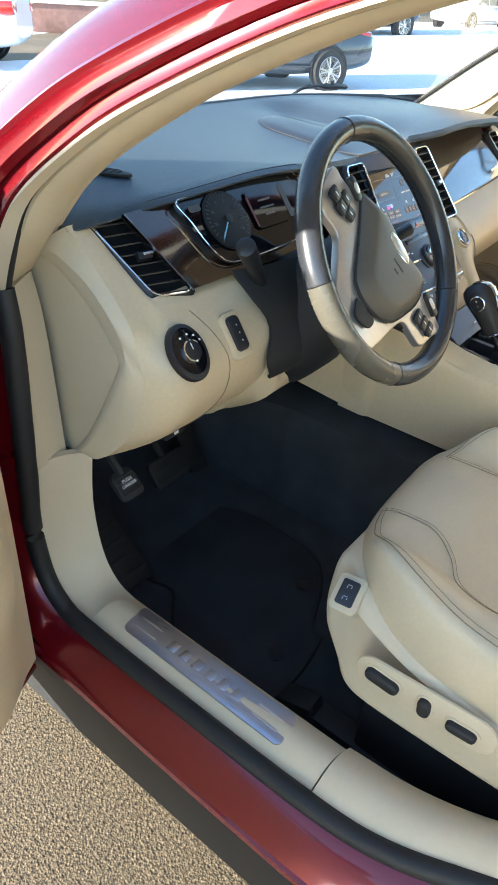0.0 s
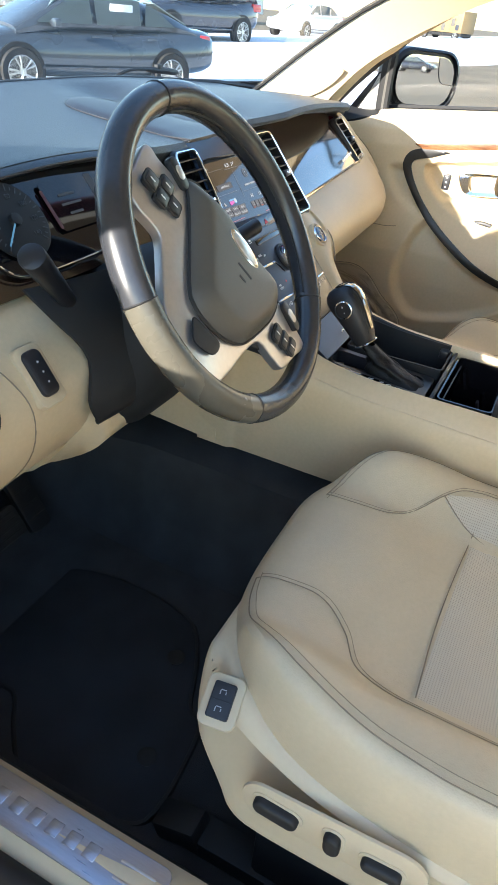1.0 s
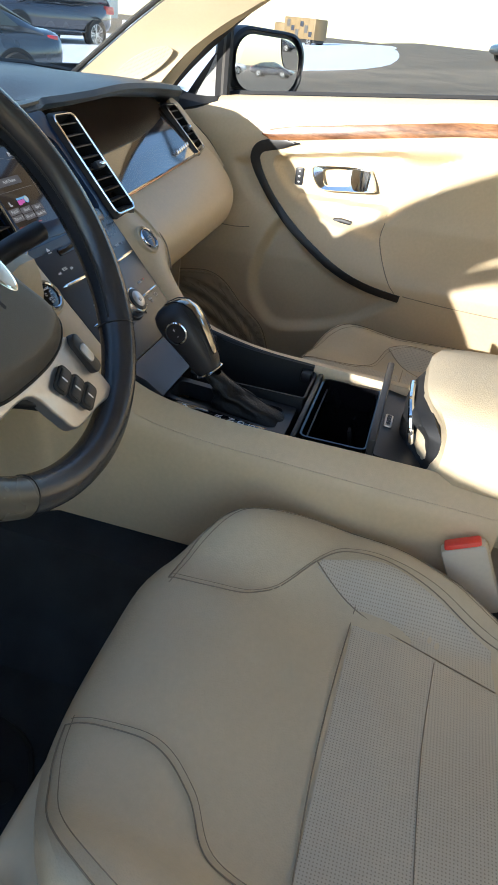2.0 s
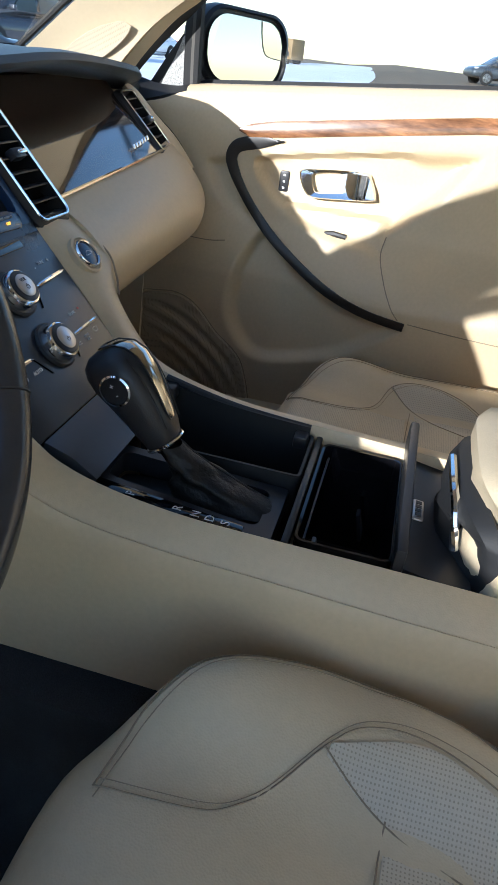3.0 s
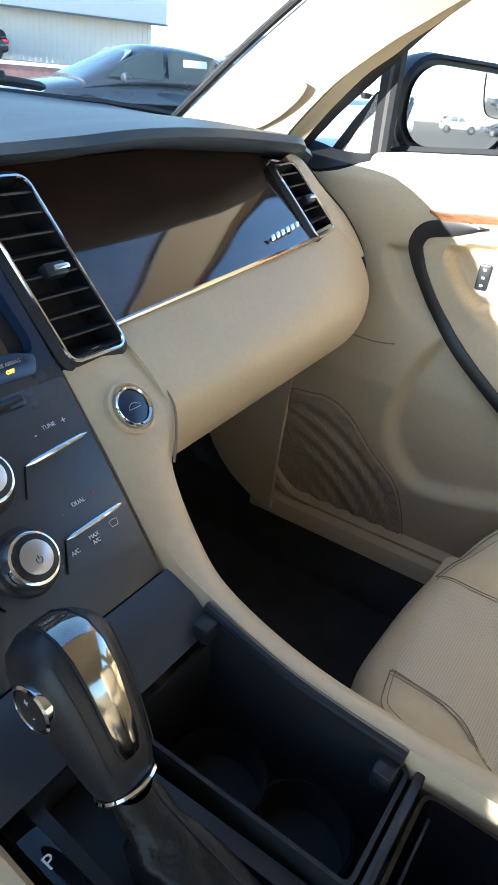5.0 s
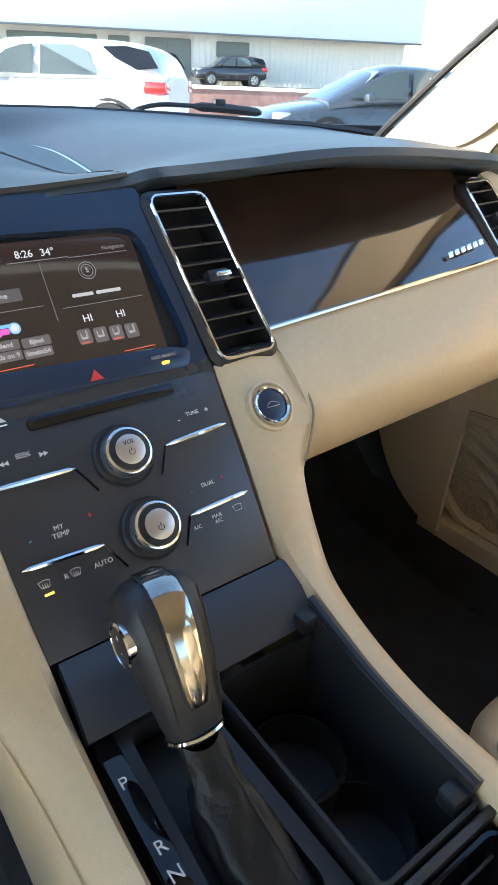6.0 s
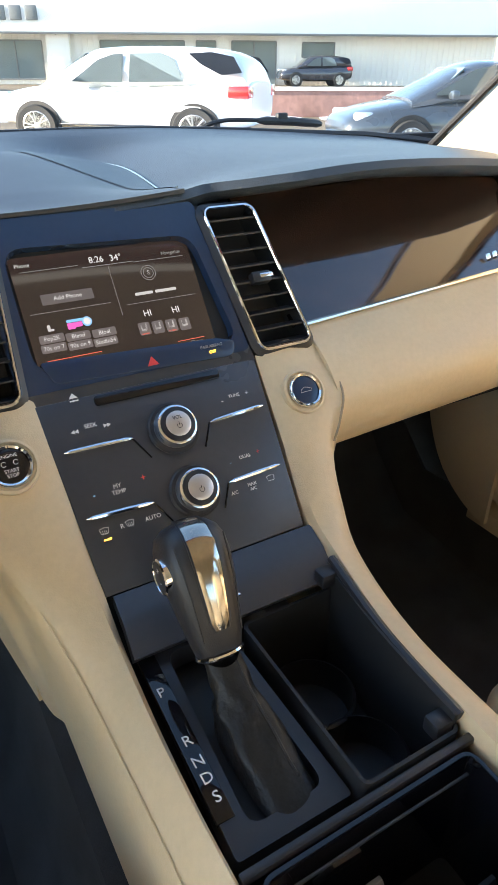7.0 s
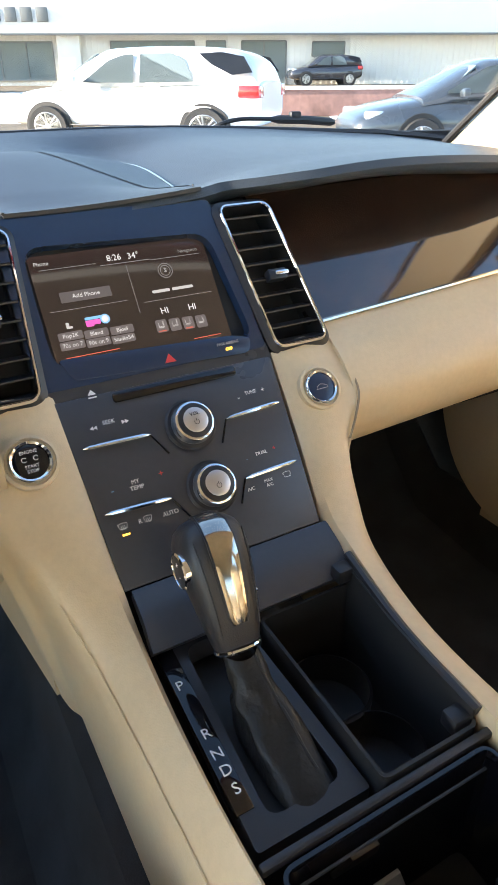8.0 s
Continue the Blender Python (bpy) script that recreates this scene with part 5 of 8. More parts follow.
arm = part("armrest", pad_rows(((-0.552, 0.078, 0.020, 0.787, 0.95), (-0.555, 0.103, 0.040, 0.777, 0.95), (-0.565, 0.119, 0.054, 0.769, 0.8), (-0.600, 0.128, 0.063, 0.763, 0.4), (-0.65, 0.131, 0.066, 0.762, 0), (-0.75, 0.132, 0.066, 0.762, 0), (-0.88, 0.127, 0.064, 0.762, 0), (-0.93, 0.10, 0.04, 0.770, 0))), leather, con, "cream leather padded armrest lid")
part("armrest_base", box(0.225, 0.38, 0.08, 0.012, Matrix.Translation((0.0, -0.765, 0.680))), leather, con, "cream armrest box")
part("armrest_nose", pad_rows(((-0.535, 0.056, 0.014, 0.748, 1), (-0.538, 0.084, 0.030, 0.748, 1), (-0.548, 0.102, 0.041, 0.748, 0.9), (-0.568, 0.110, 0.046, 0.748, 0.7))), matt, con, "black armrest nose")
part("latch_bright", tube(catmull([(-0.066, -0.5520, 0.742), (-0.062, -0.5470, 0.764), (-0.052, -0.5440, 0.780), (-0.030, -0.5410, 0.787), (0.020, -0.5400, 0.788)], 24), 0.0042, 8), chrome, con, "chrome latch edge")
part("core", box(0.20, 0.50, 0.28, 0.01, Matrix.Translation((-0.005, -0.68, 0.44))), trim, con)

# ---- gear shifter ----
gs = thing("gear_shifter", (-0.060, -0.29, 0.735), "black leather gear lever with chrome inlay and gaiter", "gear lever")
base_p, ring_p, top_p = V((-0.050, -0.322, 0.722)), V((-0.052, -0.268, 0.776)), V((-0.050, -0.214, 0.852))
ax = (top_p - ring_p).normalized()
GM = basis(ring_p, (1, 0, 0), (0, ax.z, -ax.y))
GM = Matrix((V((1, 0, 0)), (V((0, -ax.z, ax.y))), ax)).transposed().to_4x4()
GM.translation = ring_p
# in this frame x is to the right, y towards the driver, z up the lever
gait = []
for k in range(33):
    u = k / 32
    c = base_p.lerp(ring_p, u ** 0.8)
    wx, wy = 0.009 * (1 - u) ** 2.0 + 0.0150, 0.040 * (1 - u) ** 2.6 + 0.0160
    row = []
    for j in range(48):
        a = j * math.tau / 48
        fold = 1 + (0.12 * math.sin(3 * a + 9 * u) + 0.07 * math.sin(5 * a - 17 * u) + 0.10 * noise.noise((3 * math.cos(a), 3 * math.sin(a), 6 * u))) * (1 - abs(2 * u - 0.9)) * 0.9
        sq = 1 / max(abs(math.cos(a)) ** 3 + abs(math.sin(a)) ** 3, 1e-6) ** (1 / 3) if u < 0.25 else 1 + (1 / max(abs(math.cos(a)) ** 3 + abs(math.sin(a)) ** 3, 1e-6) ** (1 / 3) - 1) * max(0, 1 - (u - 0.25) * 3)
        row.append(c + V((wx * fold * sq * math.cos(a), wy * fold * sq * math.sin(a) - 0.012 * (1 - u), 0)))
    gait.append(row)
ga_ = part("gaiter", loft(gait, close_u=True), boot, gs, "creased black leather gaiter")
part("seam", tube([gait[k][40] for k in range(4, 33)], 0.0012, 5), rubber, ga_, "stitched seam")
part("chrome_collar", turned([(0.0195, -0.0016), (0.0203, 0.0), (0.0195, 0.0016)], GM, 30), chrome, gs, "thin chrome collar")


def knob_row(z, w, d, off=0.0, n=28, p=0.75):
    return [GM @ V((w * math.copysign(abs(math.cos(a)) ** p, math.cos(a)), off + d * math.copysign(abs(math.sin(a)) ** p, math.sin(a)), z)) for a in np.linspace(0, math.tau, n, endpoint=False)]


KN = [(0.002, 0.0190, 0.017, 0), (0.012, 0.0215, 0.020, 0.001), (0.035, 0.0255, 0.0235, 0.001), (0.058, 0.0290, 0.0275, 0.0), (0.075, 0.0305, 0.030, -0.002), (0.088, 0.0295, 0.0295, -0.003), (0.097, 0.0255, 0.026, -0.004), (0.103, 0.018, 0.019, -0.004), (0.105, 0.010, 0.011, -0.004)]
kb = part("grip", loft([knob_row(z, w * 0.95, d * 0.95, o) for z, w, d, o in KN], close_u=True, cap=True), griphide, gs, "black leather grip")
inl = []
for z, w, y in ((0.020, 0.0075, 0.0215), (0.027, 0.0105, 0.0235), (0.050, 0.0125, 0.0275), (0.070, 0.0140, 0.0300), (0.086, 0.0145, 0.0285), (0.097, 0.0140, 0.0215), (0.1045, 0.012, 0.008), (0.1055, 0.010, -0.006)):
    inl.append([GM @ V((w * 0.8 * u, y * 0.95 + 0.0022 * (1 - u * u), z + (0.0012 if z > 0.09 else 0))) for u in np.linspace(-1, 1, 9)])
part("chrome_inlay", thick(loft(inl), 0.002), dimmed, kb, "polished chrome inlay")
part("inlay_edge", tube([r[0] for r in inl] + [r[-1] for r in inl[::-1]], 0.001, 5, True), black, kb)
SB = GM @ Matrix.Translation((-0.0285, 0.0, 0.070)) @ Matrix.Rotation(radians(-90), 4, "Y")
part("button_ring", turned([(0.0150, -0.004), (0.0152, 0.0015), (0.0135, 0.0025), (0.0130, 0.0)], SB, 28), chrome, kb, "chrome ringed thumb rocker")
part("thumb_rocker", turned([(0.0130, -0.004), (0.0128, 0.0016), (0.0001, 0.0022)], SB, 28), black, kb)
lettering("+", 0.008, SB @ Matrix.Translation((0.0055, 0, 0.0021)) @ Matrix.Rotation(radians(90), 4, "Z"), white_ink, kb, "plus_mark", 0.0002)
lettering("-", 0.008, SB @ Matrix.Translation((-0.0055, 0, 0.0021)) @ Matrix.Rotation(radians(90), 4, "Z"), white_ink, kb, "minus_mark", 0.0002)
for s in (-1, 1):
    part("stitching", tube([GM @ V((s * (0.0165 + 0.0045 * u), 0.0185 + 0.006 * math.sin(u * 2.4), 0.015 + 0.075 * u)) for u in np.linspace(0, 1, 14)], 0.0006, 4), rubber, kb)

# ---- steering column ----
WC = V((-0.389, -0.1673, 0.9874))
WM = basis(WC, (1, 0, 0), (0, 0.5, 0.866))   # z points to the driver
col = thing("steering_column", (-0.40, 0.0, 0.9), "black steering column shroud with stalks", "steering column")
rows = []
for zz, w, h, oy in ((-0.030, 0.050, 0.045, -0.010), (-0.050, 0.066, 0.060, -0.014), (-0.085, 0.078, 0.072, -0.022), (-0.125, 0.088, 0.088, -0.035), (-0.17, 0.094, 0.100, -0.050), (-0.22, 0.094, 0.105, -0.060)):
    rows.append([WM @ V((w * math.copysign(abs(math.cos(a)) ** 0.7, math.cos(a)), oy + h * math.copysign(abs(math.sin(a)) ** 0.7, math.sin(a)), zz)) for a in np.linspace(0, math.tau, 32, endpoint=False)])
part("shroud", loft(rows, close_u=True, cap=True), matt, col, "black moulded shroud")
rows = []
for k in range(14):
    u = k / 13
    b = math.sin(math.pi * u)
    rows.append(catmull([(-0.574 + 0.276 * u, -0.018 - 0.030 * b, 0.966), (-0.556 + 0.255 * u, -0.044 - 0.030 * b, 0.928), (-0.530 + 0.220 * u, -0.066 - 0.020 * b, 0.880), (-0.546 + 0.235 * u, -0.078 - 0.014 * b, 0.830), (-0.522 + 0.210 * u, -0.068 - 0.008 * b, 0.785), (-0.490 + 0.170 * u, -0.020, 0.766)], 18))
part("column_surround", thick(loft(rows), 0.006), matt, col, "black surround below the column")
part("stalk", tube(catmull([(-0.480, -0.015, 0.895), (-0.535, -0.040, 0.950), (-0.580, -0.058, 0.993), (-0.609, -0.068, 1.021)], 14), [0.012, 0.012, 0.0115, 0.011, 0.011, 0.011, 0.0115, 0.012, 0.0125, 0.013, 0.0135, 0.0138, 0.014, 0.014], 16), black, col, "black indicator stalk")
SD = V((-0.029, -0.010, 0.028)).normalized()
part("stalk_cap", turned([(0.0140, -0.003), (0.0138, 0.0005), (0.0128, 0.0012), (0.0001, 0.0014)], Matrix.Translation((-0.609, -0.068, 1.021)) @ SD.to_track_quat("Z", "Y").to_matrix().to_4x4(), 20), black, col, "flat stalk end")
part("round_cap", turned([(0.014, 0.0), (0.0135, 0.003), (0.0001, 0.004)], basis((-0.486, -0.074, 0.862), (1, 0, 0), (0, 0.25, 0.96)), 20), black, col)
part("wiper_stalk", tube(catmull([WM @ V(p) for p in ((0.085, 0.0, -0.085), (0.14, 0.01, -0.07), (0.19, 0.015, -0.055))], 10), 0.011, 12), black, col, "black wiper stalk")

# ---- steering wheel ----
sw = thing("steering_wheel", tuple(WC), "black leather steering wheel with satin silver spokes", "steering wheel")
RR, RT = 0.1838, 0.0168


def rim_pts(a0, a1, n=40, r=RR, z=0.0):
    return [WM @ V((r * math.cos(radians(a)), r * math.sin(radians(a)), z)) for a in np.linspace(a0, a1, n)]


def rim_arc(a0, a1, n=44, r=RT, closed=False):
    """Thick oval rim between two angles."""
    rows = []
    for a in np.linspace(a0, a1, n, endpoint=not closed):
        c, s = math.cos(radians(a)), math.sin(radians(a))
        bump = 1 + 0.05 * max(0, math.cos(radians(a - 30))) + 0.05 * max(0, math.cos(radians(a - 210)))
        rows.append([WM @ V(((RR + r * bump * math.cos(t)) * c, (RR + r * bump * math.cos(t)) * s, 1.10 * r * bump * math.sin(t))) for t in np.linspace(0, math.tau, 18, endpoint=False)])
    return loft(rows, close_u=True, cap=True)


part("rim_leather", rim_arc(-33.7, 95.7, 50), rimleather, sw, "black laced leather rim")
part("rim_leather", rim_arc(96.3, 179.7, 34), rimleather, sw, "smooth black leather rim")
# Sun on the lower-left section is put in as lighter leather.
part("rim_leather", rim_arc(180.3, 243.4, 26), rim_sunlit, sw, "smooth black leather rim, lighter as if sunlit")
part("rim_leather", rim_arc(244.0, 325.7, 34), rimleather, sw, "smooth black leather rim")
for a in (96.0, 180.0, 243.7, 326.0):
    part("rim_seam", tube([WM @ V(((RR + (RT + 0.0006) * math.cos(t)) * math.cos(radians(a)), (RR + (RT + 0.0006) * math.cos(t)) * math.sin(radians(a)), 1.1 * (RT + 0.0006) * math.sin(t))) for t in np.linspace(0, math.tau, 18, endpoint=False)], 0.0009, 4, True), rubber, sw, "dark joint line")
part("stitching", tube(rim_pts(-32, 93, 50, RR - RT * 1.02, 0.004), 0.0014, 5), rubber, sw, "laced inner stitching")
for k in range(46):
    a = radians(-31 + 122 * k / 45)
    part("lacing", tube([WM @ V(((RR - RT - 0.0003) * math.cos(a), (RR - RT - 0.0003) * math.sin(a), 0.001)), WM @ V(((RR - RT + 0.003) * math.cos(a + 0.02), (RR - RT + 0.003) * math.sin(a + 0.02), 0.009))], 0.0008, 4), matt, sw)


def wheel_plate(o, z, depth, bevel, mt, parent, name, label="", smooth=30):
    pts = [(x, y) for x, y, q in catmull([(x, y, 0) for x, y in o], smooth, True)] if smooth else o
    return part(name, plate(pts, depth, bevel, WM @ Matrix.Translation((0, 0, z)), 3), mt, parent, label)


def spoke(o, z0, zr, mt, name, label, depth=0.010, bevel=0.003, n=40):
    """A spoke plate whose outer end dips towards the rim."""
    pts = [(x, y) for x, y, q in catmull([(x, y, 0) for x, y in o], n, True)]
    bm = plate(pts, depth, bevel, Matrix(), 3)
    for v in bm.verts:
        r = math.hypot(v.co.x, v.co.y)
        v.co.z += z0 + (zr - z0) * min(1, max(0, (r - 0.06) / 0.11))
    bm.transform(WM)
    return part(name, bm, mt, sw, label)


# the wheel stands turned to the right: a long satin frame runs from the upper pad round the lower corner to the lower pad
FACE = [(-0.0816, 0.1387), (-0.1117, 0.121), (-0.1341, 0.105), (-0.133, 0.082), (-0.1244, 0.0645), (-0.1205, 0.050), (-0.1316, 0.029), (-0.1467, 0.006), (-0.160, -0.018), (-0.162, -0.036), (-0.159, -0.058), (-0.150, -0.084), (-0.1344, -0.1067), (-0.122, -0.1133), (-0.096, -0.1105), (-0.057, -0.1031), (-0.0237, -0.1045), (-0.0053, -0.1334),
        (0.0106, -0.1528), (0.0506, -0.1514), (0.0854, -0.1488), (0.0713, -0.1102), (0.0583, -0.0859), (0.052, -0.0789), (0.030, -0.086), (-0.0062, -0.090), (-0.0423, -0.0905), (-0.0718, -0.0830), (-0.0932, -0.0650), (-0.1104, -0.0383), (-0.1121, -0.0189), (-0.0883, 0.0104), (-0.0570, 0.050), (-0.0432, 0.0809), (-0.0600, 0.1077), (-0.0690, 0.1234), (-0.0716, 0.1342)]
spoke(FACE, 0.013, 0.006, silver, "spoke_frame", "satin silver spoke frame", 0.012, 0.0025, 150)
wheel_plate([(-0.055, 0.10), (-0.02, 0.075), (0.01, 0.02), (0.045, -0.05), (0.045, -0.08), (0.072, -0.140), (0.02, -0.145), (-0.005, -0.122), (-0.057, -0.096), (-0.118, -0.104), (-0.147, -0.07), (-0.150, -0.03), (-0.135, 0.0), (-0.113, 0.045), (-0.118, 0.088), (-0.09, 0.118)], 0.002, 0.012, 0.003, matt, sw, "hub_back", "black hub backing", 80)
wheel_plate([(-0.1285, -0.037), (-0.1182, -0.052), (-0.1050, -0.0760), (-0.1242, -0.0825), (-0.1440, -0.0604), (-0.1380, -0.0468)], 0.0136, 0.002, 0.0006, matt, sw, "spoke_pocket", "dark pocket in the spoke", 30)
hub = [(-0.0422, 0.0929), (-0.0266, 0.085), (-0.010, 0.0652), (0.0017, 0.0376), (0.0112, 0.0074), (0.0290, -0.0231), (0.0482, -0.0495), (0.0526, -0.067), (0.0387, -0.0807), (0.013, -0.0895), (-0.0232, -0.093), (-0.058, -0.0930), (-0.0787, -0.0859), (-0.0977, -0.0704), (-0.1146, -0.0439), (-0.1195, -0.0227), (-0.1135, -0.0066), (-0.0959, 0.0168), (-0.0675, 0.053), (-0.0489, 0.0816)]
hp = [(x, y) for x, y, q in catmull([(x, y, 0) for x, y in hub], 80, True)]
rows = []
cx0, cy0 = -0.020, -0.018
for s, z in ((1.0, 0.004), (1.0, 0.012), (0.985, 0.0145), (0.86, 0.0225), (0.76, 0.0275), (0.72, 0.0285), (0.64, 0.0289), (0.30, 0.0296), (0.06, 0.0297)):
    rows.append([WM @ V((cx0 + (x - cx0) * s, cy0 + (y - cy0) * s, z)) for x, y in hp])
ab = part("airbag_cover", loft(rows, close_u=True, cap=True), airbagskin, sw, "grey-brown padded airbag cover")
part("cover_gap", tube([WM @ V((x, y, 0.0125)) for x, y in hp], 0.0022, 5, True), rubber, sw, "dark gap round the airbag cover")
em = Matrix.Translation((-0.0085, 0.0020, 0.0278)) @ Matrix.Rotation(radians(-63), 4, "Z")
part("emblem", plate(ellipse(0.029, 0.0105), 0.004, 0.001, WM @ em @ Matrix.Translation((0, 0, 0.0022))), chrome, ab, "plain oval chrome emblem")
part("emblem_field", plate(ellipse(0.0245, 0.0078), 0.002, 0.0004, WM @ em @ Matrix.Translation((0, 0, 0.0028))), silver, ab)
for k, w in enumerate((0.036, 0.016)):
    part("moulded_bar", plate(rounded(w * 0.75, 0.0030, 0.0008), 0.0012, 0.0, WM @ Matrix.Translation((-0.0265 - 0.011 * k, -0.020 - 0.006 * k, 0.0300)) @ Matrix.Rotation(radians(-60), 4, "Z")), matt, ab, "row of unreadable moulded writing")
# switch keys on the two pads
for keys, rot, w, h in ((((-0.1035, 0.1030), (-0.0825, 0.0935), (-0.0985, 0.0840), (-0.0840, 0.0725)), -58, 0.0170, 0.0165), (((0.0175, -0.1085), (0.0278, -0.1220), (0.0385, -0.1350)), -61, 0.0125, 0.0230)):
    for cx, cy in keys:
        PMX = WM @ Matrix.Translation((cx, cy, 0.0135)) @ Matrix.Rotation(radians(rot), 4, "Z")
        kp = part("switch_key", plate(rounded(w, h, 0.0035), 0.008, 0.0018, PMX @ Matrix.Translation((0, 0, 0.0018))), black, sw, "black thumb switch")
        part("key_recess", plate(rounded(w + 0.004, h + 0.004, 0.005), 0.002, 0.0004, PMX @ Matrix.Translation((0, 0, 0.0004))), rubber, kp)
        part("key_mark", plate(rounded(0.0075, 0.0016, 0.0006), 0.0005, 0, PMX @ Matrix.Translation((0, 0, 0.0021))), white_ink, kp)
for cx, cy, rot, l in ((-0.0530, 0.102, -80, 0.036), (0.0640, -0.1015, -71, 0.044)):
    RKM = WM @ Matrix.Translation((cx, cy, 0.014)) @ Matrix.Rotation(radians(rot), 4, "Z")
    rk = part("cruise_rocker", plate(rounded(l, 0.014, 0.006), 0.008, 0.002, RKM @ Matrix.Translation((0, 0, 0.002))), black, sw, "slim black rocker")
    part("rocker_ring", plate(rounded(l * 0.45, 0.010, 0.0048), 0.003, 0.001, RKM @ Matrix.Translation((0, 0, 0.0032))), silver, rk, "silver rocker tip")

# ---- front seats ----
def seat_z(x, y):
    """Top of the driver's cushion over the plan."""
    z = 0.613 + 0.046 * sstep(abs(x + 0.425), 0.140, 0.215) + 0.028 * sstep(y, -0.52, -0.37)
    z -= 0.012 * sstep(y, -0.33, -0.28)
    return z + 0.0012 * noise.noise((x * 14, y * 14, 0.3))


OUTL = [(-0.300, -0.284), (-0.400, -0.280), (-0.505, -0.286), (-0.575, -0.305), (-0.640, -0.352), (-0.676, -0.420), (-0.692, -0.520), (-0.698, -0.640), (-0.695, -0.780), (-0.660, -0.870), (-0.430, -0.890),
        (-0.285, -0.870), (-0.268, -0.780), (-0.232, -0.690), (-0.196, -0.624), (-0.168, -0.565), (-0.160, -0.488), (-0.172, -0.428), (-0.200, -0.368), (-0.250, -0.320)]


def seat(flip, label, insert_front, drop=0.0):
    """A leather front seat; flip = -1 mirrors it across the car, drop sets it lower on its rails."""
    fx = lambda p: V((flip * p[0], p[1], p[2] - drop))
    st = thing("front_seat", (-0.43 * flip, -0.6, 0.25), label, "car seat", "front seats")
    out = catmull([(x, y, 0) for x, y in OUTL], 96, True)
    cx, cy = -0.43, -0.60
    rows = []
    for s, z, own in ((0.90, 0.455, 0), (0.955, 0.480, 0), (0.985, 0.530, 0), (1.0, 0.580, 0), (1.0, 0.605, 0.25), (0.988, 0.0, -0.014), (0.965, 0.0, -0.004), (0.93, 0.0, 0.0), (0.87, 0.0, 0), (0.80, 0, 0), (0.72, 0, 0), (0.63, 0, 0), (0.53, 0, 0), (0.42, 0, 0), (0.3, 0, 0), (0.18, 0, 0), (0.06, 0, 0)):
        row = []
        for p in out:
            x, y = cx + (p[0] - cx) * s, cy + (p[1] - cy) * s
            row.append(fx((x, y, z if z else seat_z(x, y) + own)))
        rows.append(row)
    cu = part("cushion", loft(rows, close_u=True, cap=True), leather, st, "cream leather cushion")

    ang = [math.atan2(p[1] - cy, p[0] - cx) for p in out]
    rad = [math.hypot(p[0] - cx, p[1] - cy) for p in out]
    order = np.argsort(ang)
    angs, rads = np.array(ang)[order], np.array(rad)[order]

    def skin(x, y):
        """Height of the cushion's skin, with its rounded border."""
        s = math.hypot(x - cx, y - cy) / float(np.interp(math.atan2(y - cy, x - cx), angs, rads, period=math.tau))
        return seat_z(x, y) + float(np.interp(s, (0.93, 0.965, 0.988, 1.0), (0, -0.004, -0.014, -0.036)))

    def patch(poly, mt, name, lab):
        xs, ys = [p[0] for p in poly], [p[1] for p in poly]
        rows = []
        n = 26
        left, right = poly[: len(poly) // 2], poly[len(poly) // 2:][::-1]
        la, rb = catmull([(x, y, 0) for x, y in left], n), catmull([(x, y, 0) for x, y in right], n)
        for a, b in zip(la, rb):
            rows.append([fx((a[0] + (b[0] - a[0]) * u, a[1] + (b[1] - a[1]) * u, skin(a[0] + (b[0] - a[0]) * u, a[1] + (b[1] - a[1]) * u) + 0.0015)) for u in np.linspace(0, 1, 26)])
        part(name, thick(loft(rows), 0.003), mt, st, lab)
    edge = [(-0.586, -0.530), (-0.562, -0.60), (-0.530, -0.70), (-0.520, -0.86)] if insert_front else [(-0.571, -0.526), (-0.578, -0.60), (-0.588, -0.72), (-0.592, -0.86)]
    patch(edge + [(-0.345, -0.86), (-0.328, -0.72), (-0.290, -0.605), (-0.262, -0.532)], leather_pierced, "insert", "pierced cream leather insert")
    patch([(-0.240, -0.478), (-0.264, -0.528), (-0.288, -0.600), (-0.318, -0.690), (-0.268, -0.685), (-0.234, -0.608), (-0.215, -0.548), (-0.232, -0.480)], leather_pierced, "bolster_insert", "pierced cream leather bolster strip")
    if insert_front:
        patch([(-0.532, -0.686), (-0.562, -0.600), (-0.588, -0.530), (-0.616, -0.484), (-0.622, -0.486), (-0.640, -0.548), (-0.618, -0.608), (-0.585, -0.686)], leather_pierced, "bolster_insert", "pierced cream leather bolster strip")
    if insert_front:
        patch([(-0.510, -0.312), (-0.510, -0.38), (-0.545, -0.435), (-0.570, -0.520), (-0.262, -0.524), (-0.246, -0.478), (-0.300, -0.400), (-0.318, -0.318)], leather_pierced, "front_insert", "pierced cream leather front of the cushion")

    def seam(pts, r=0.0011, lift=0.0008, name="seam", n=60):
        part(name, tube([fx((p[0], p[1], skin(p[0], p[1]) + 0.0014 + lift * 0.5)) for p in catmull([(x, y, 0) for x, y in pts], n)], r * 0.52, 5), thread, st, "stitched seam")
    A1 = [(-0.514, -0.300), (-0.510, -0.380), (-0.537, -0.427), (-0.580, -0.462)] + ([(-0.620, -0.488), (-0.640, -0.540), (-0.622, -0.612), (-0.588, -0.690), (-0.565, -0.80)] if insert_front else [(-0.596, -0.533), (-0.604, -0.617), (-0.610, -0.86)])
    B1 = [(-0.314, -0.318), (-0.307, -0.393), (-0.285, -0.428), (-0.236, -0.475), (-0.213, -0.507), (-0.210, -0.548), (-0.230, -0.608), (-0.264, -0.688), (-0.290, -0.80)]
    for pts in (A1, B1):
        seam(pts, 0.0014)
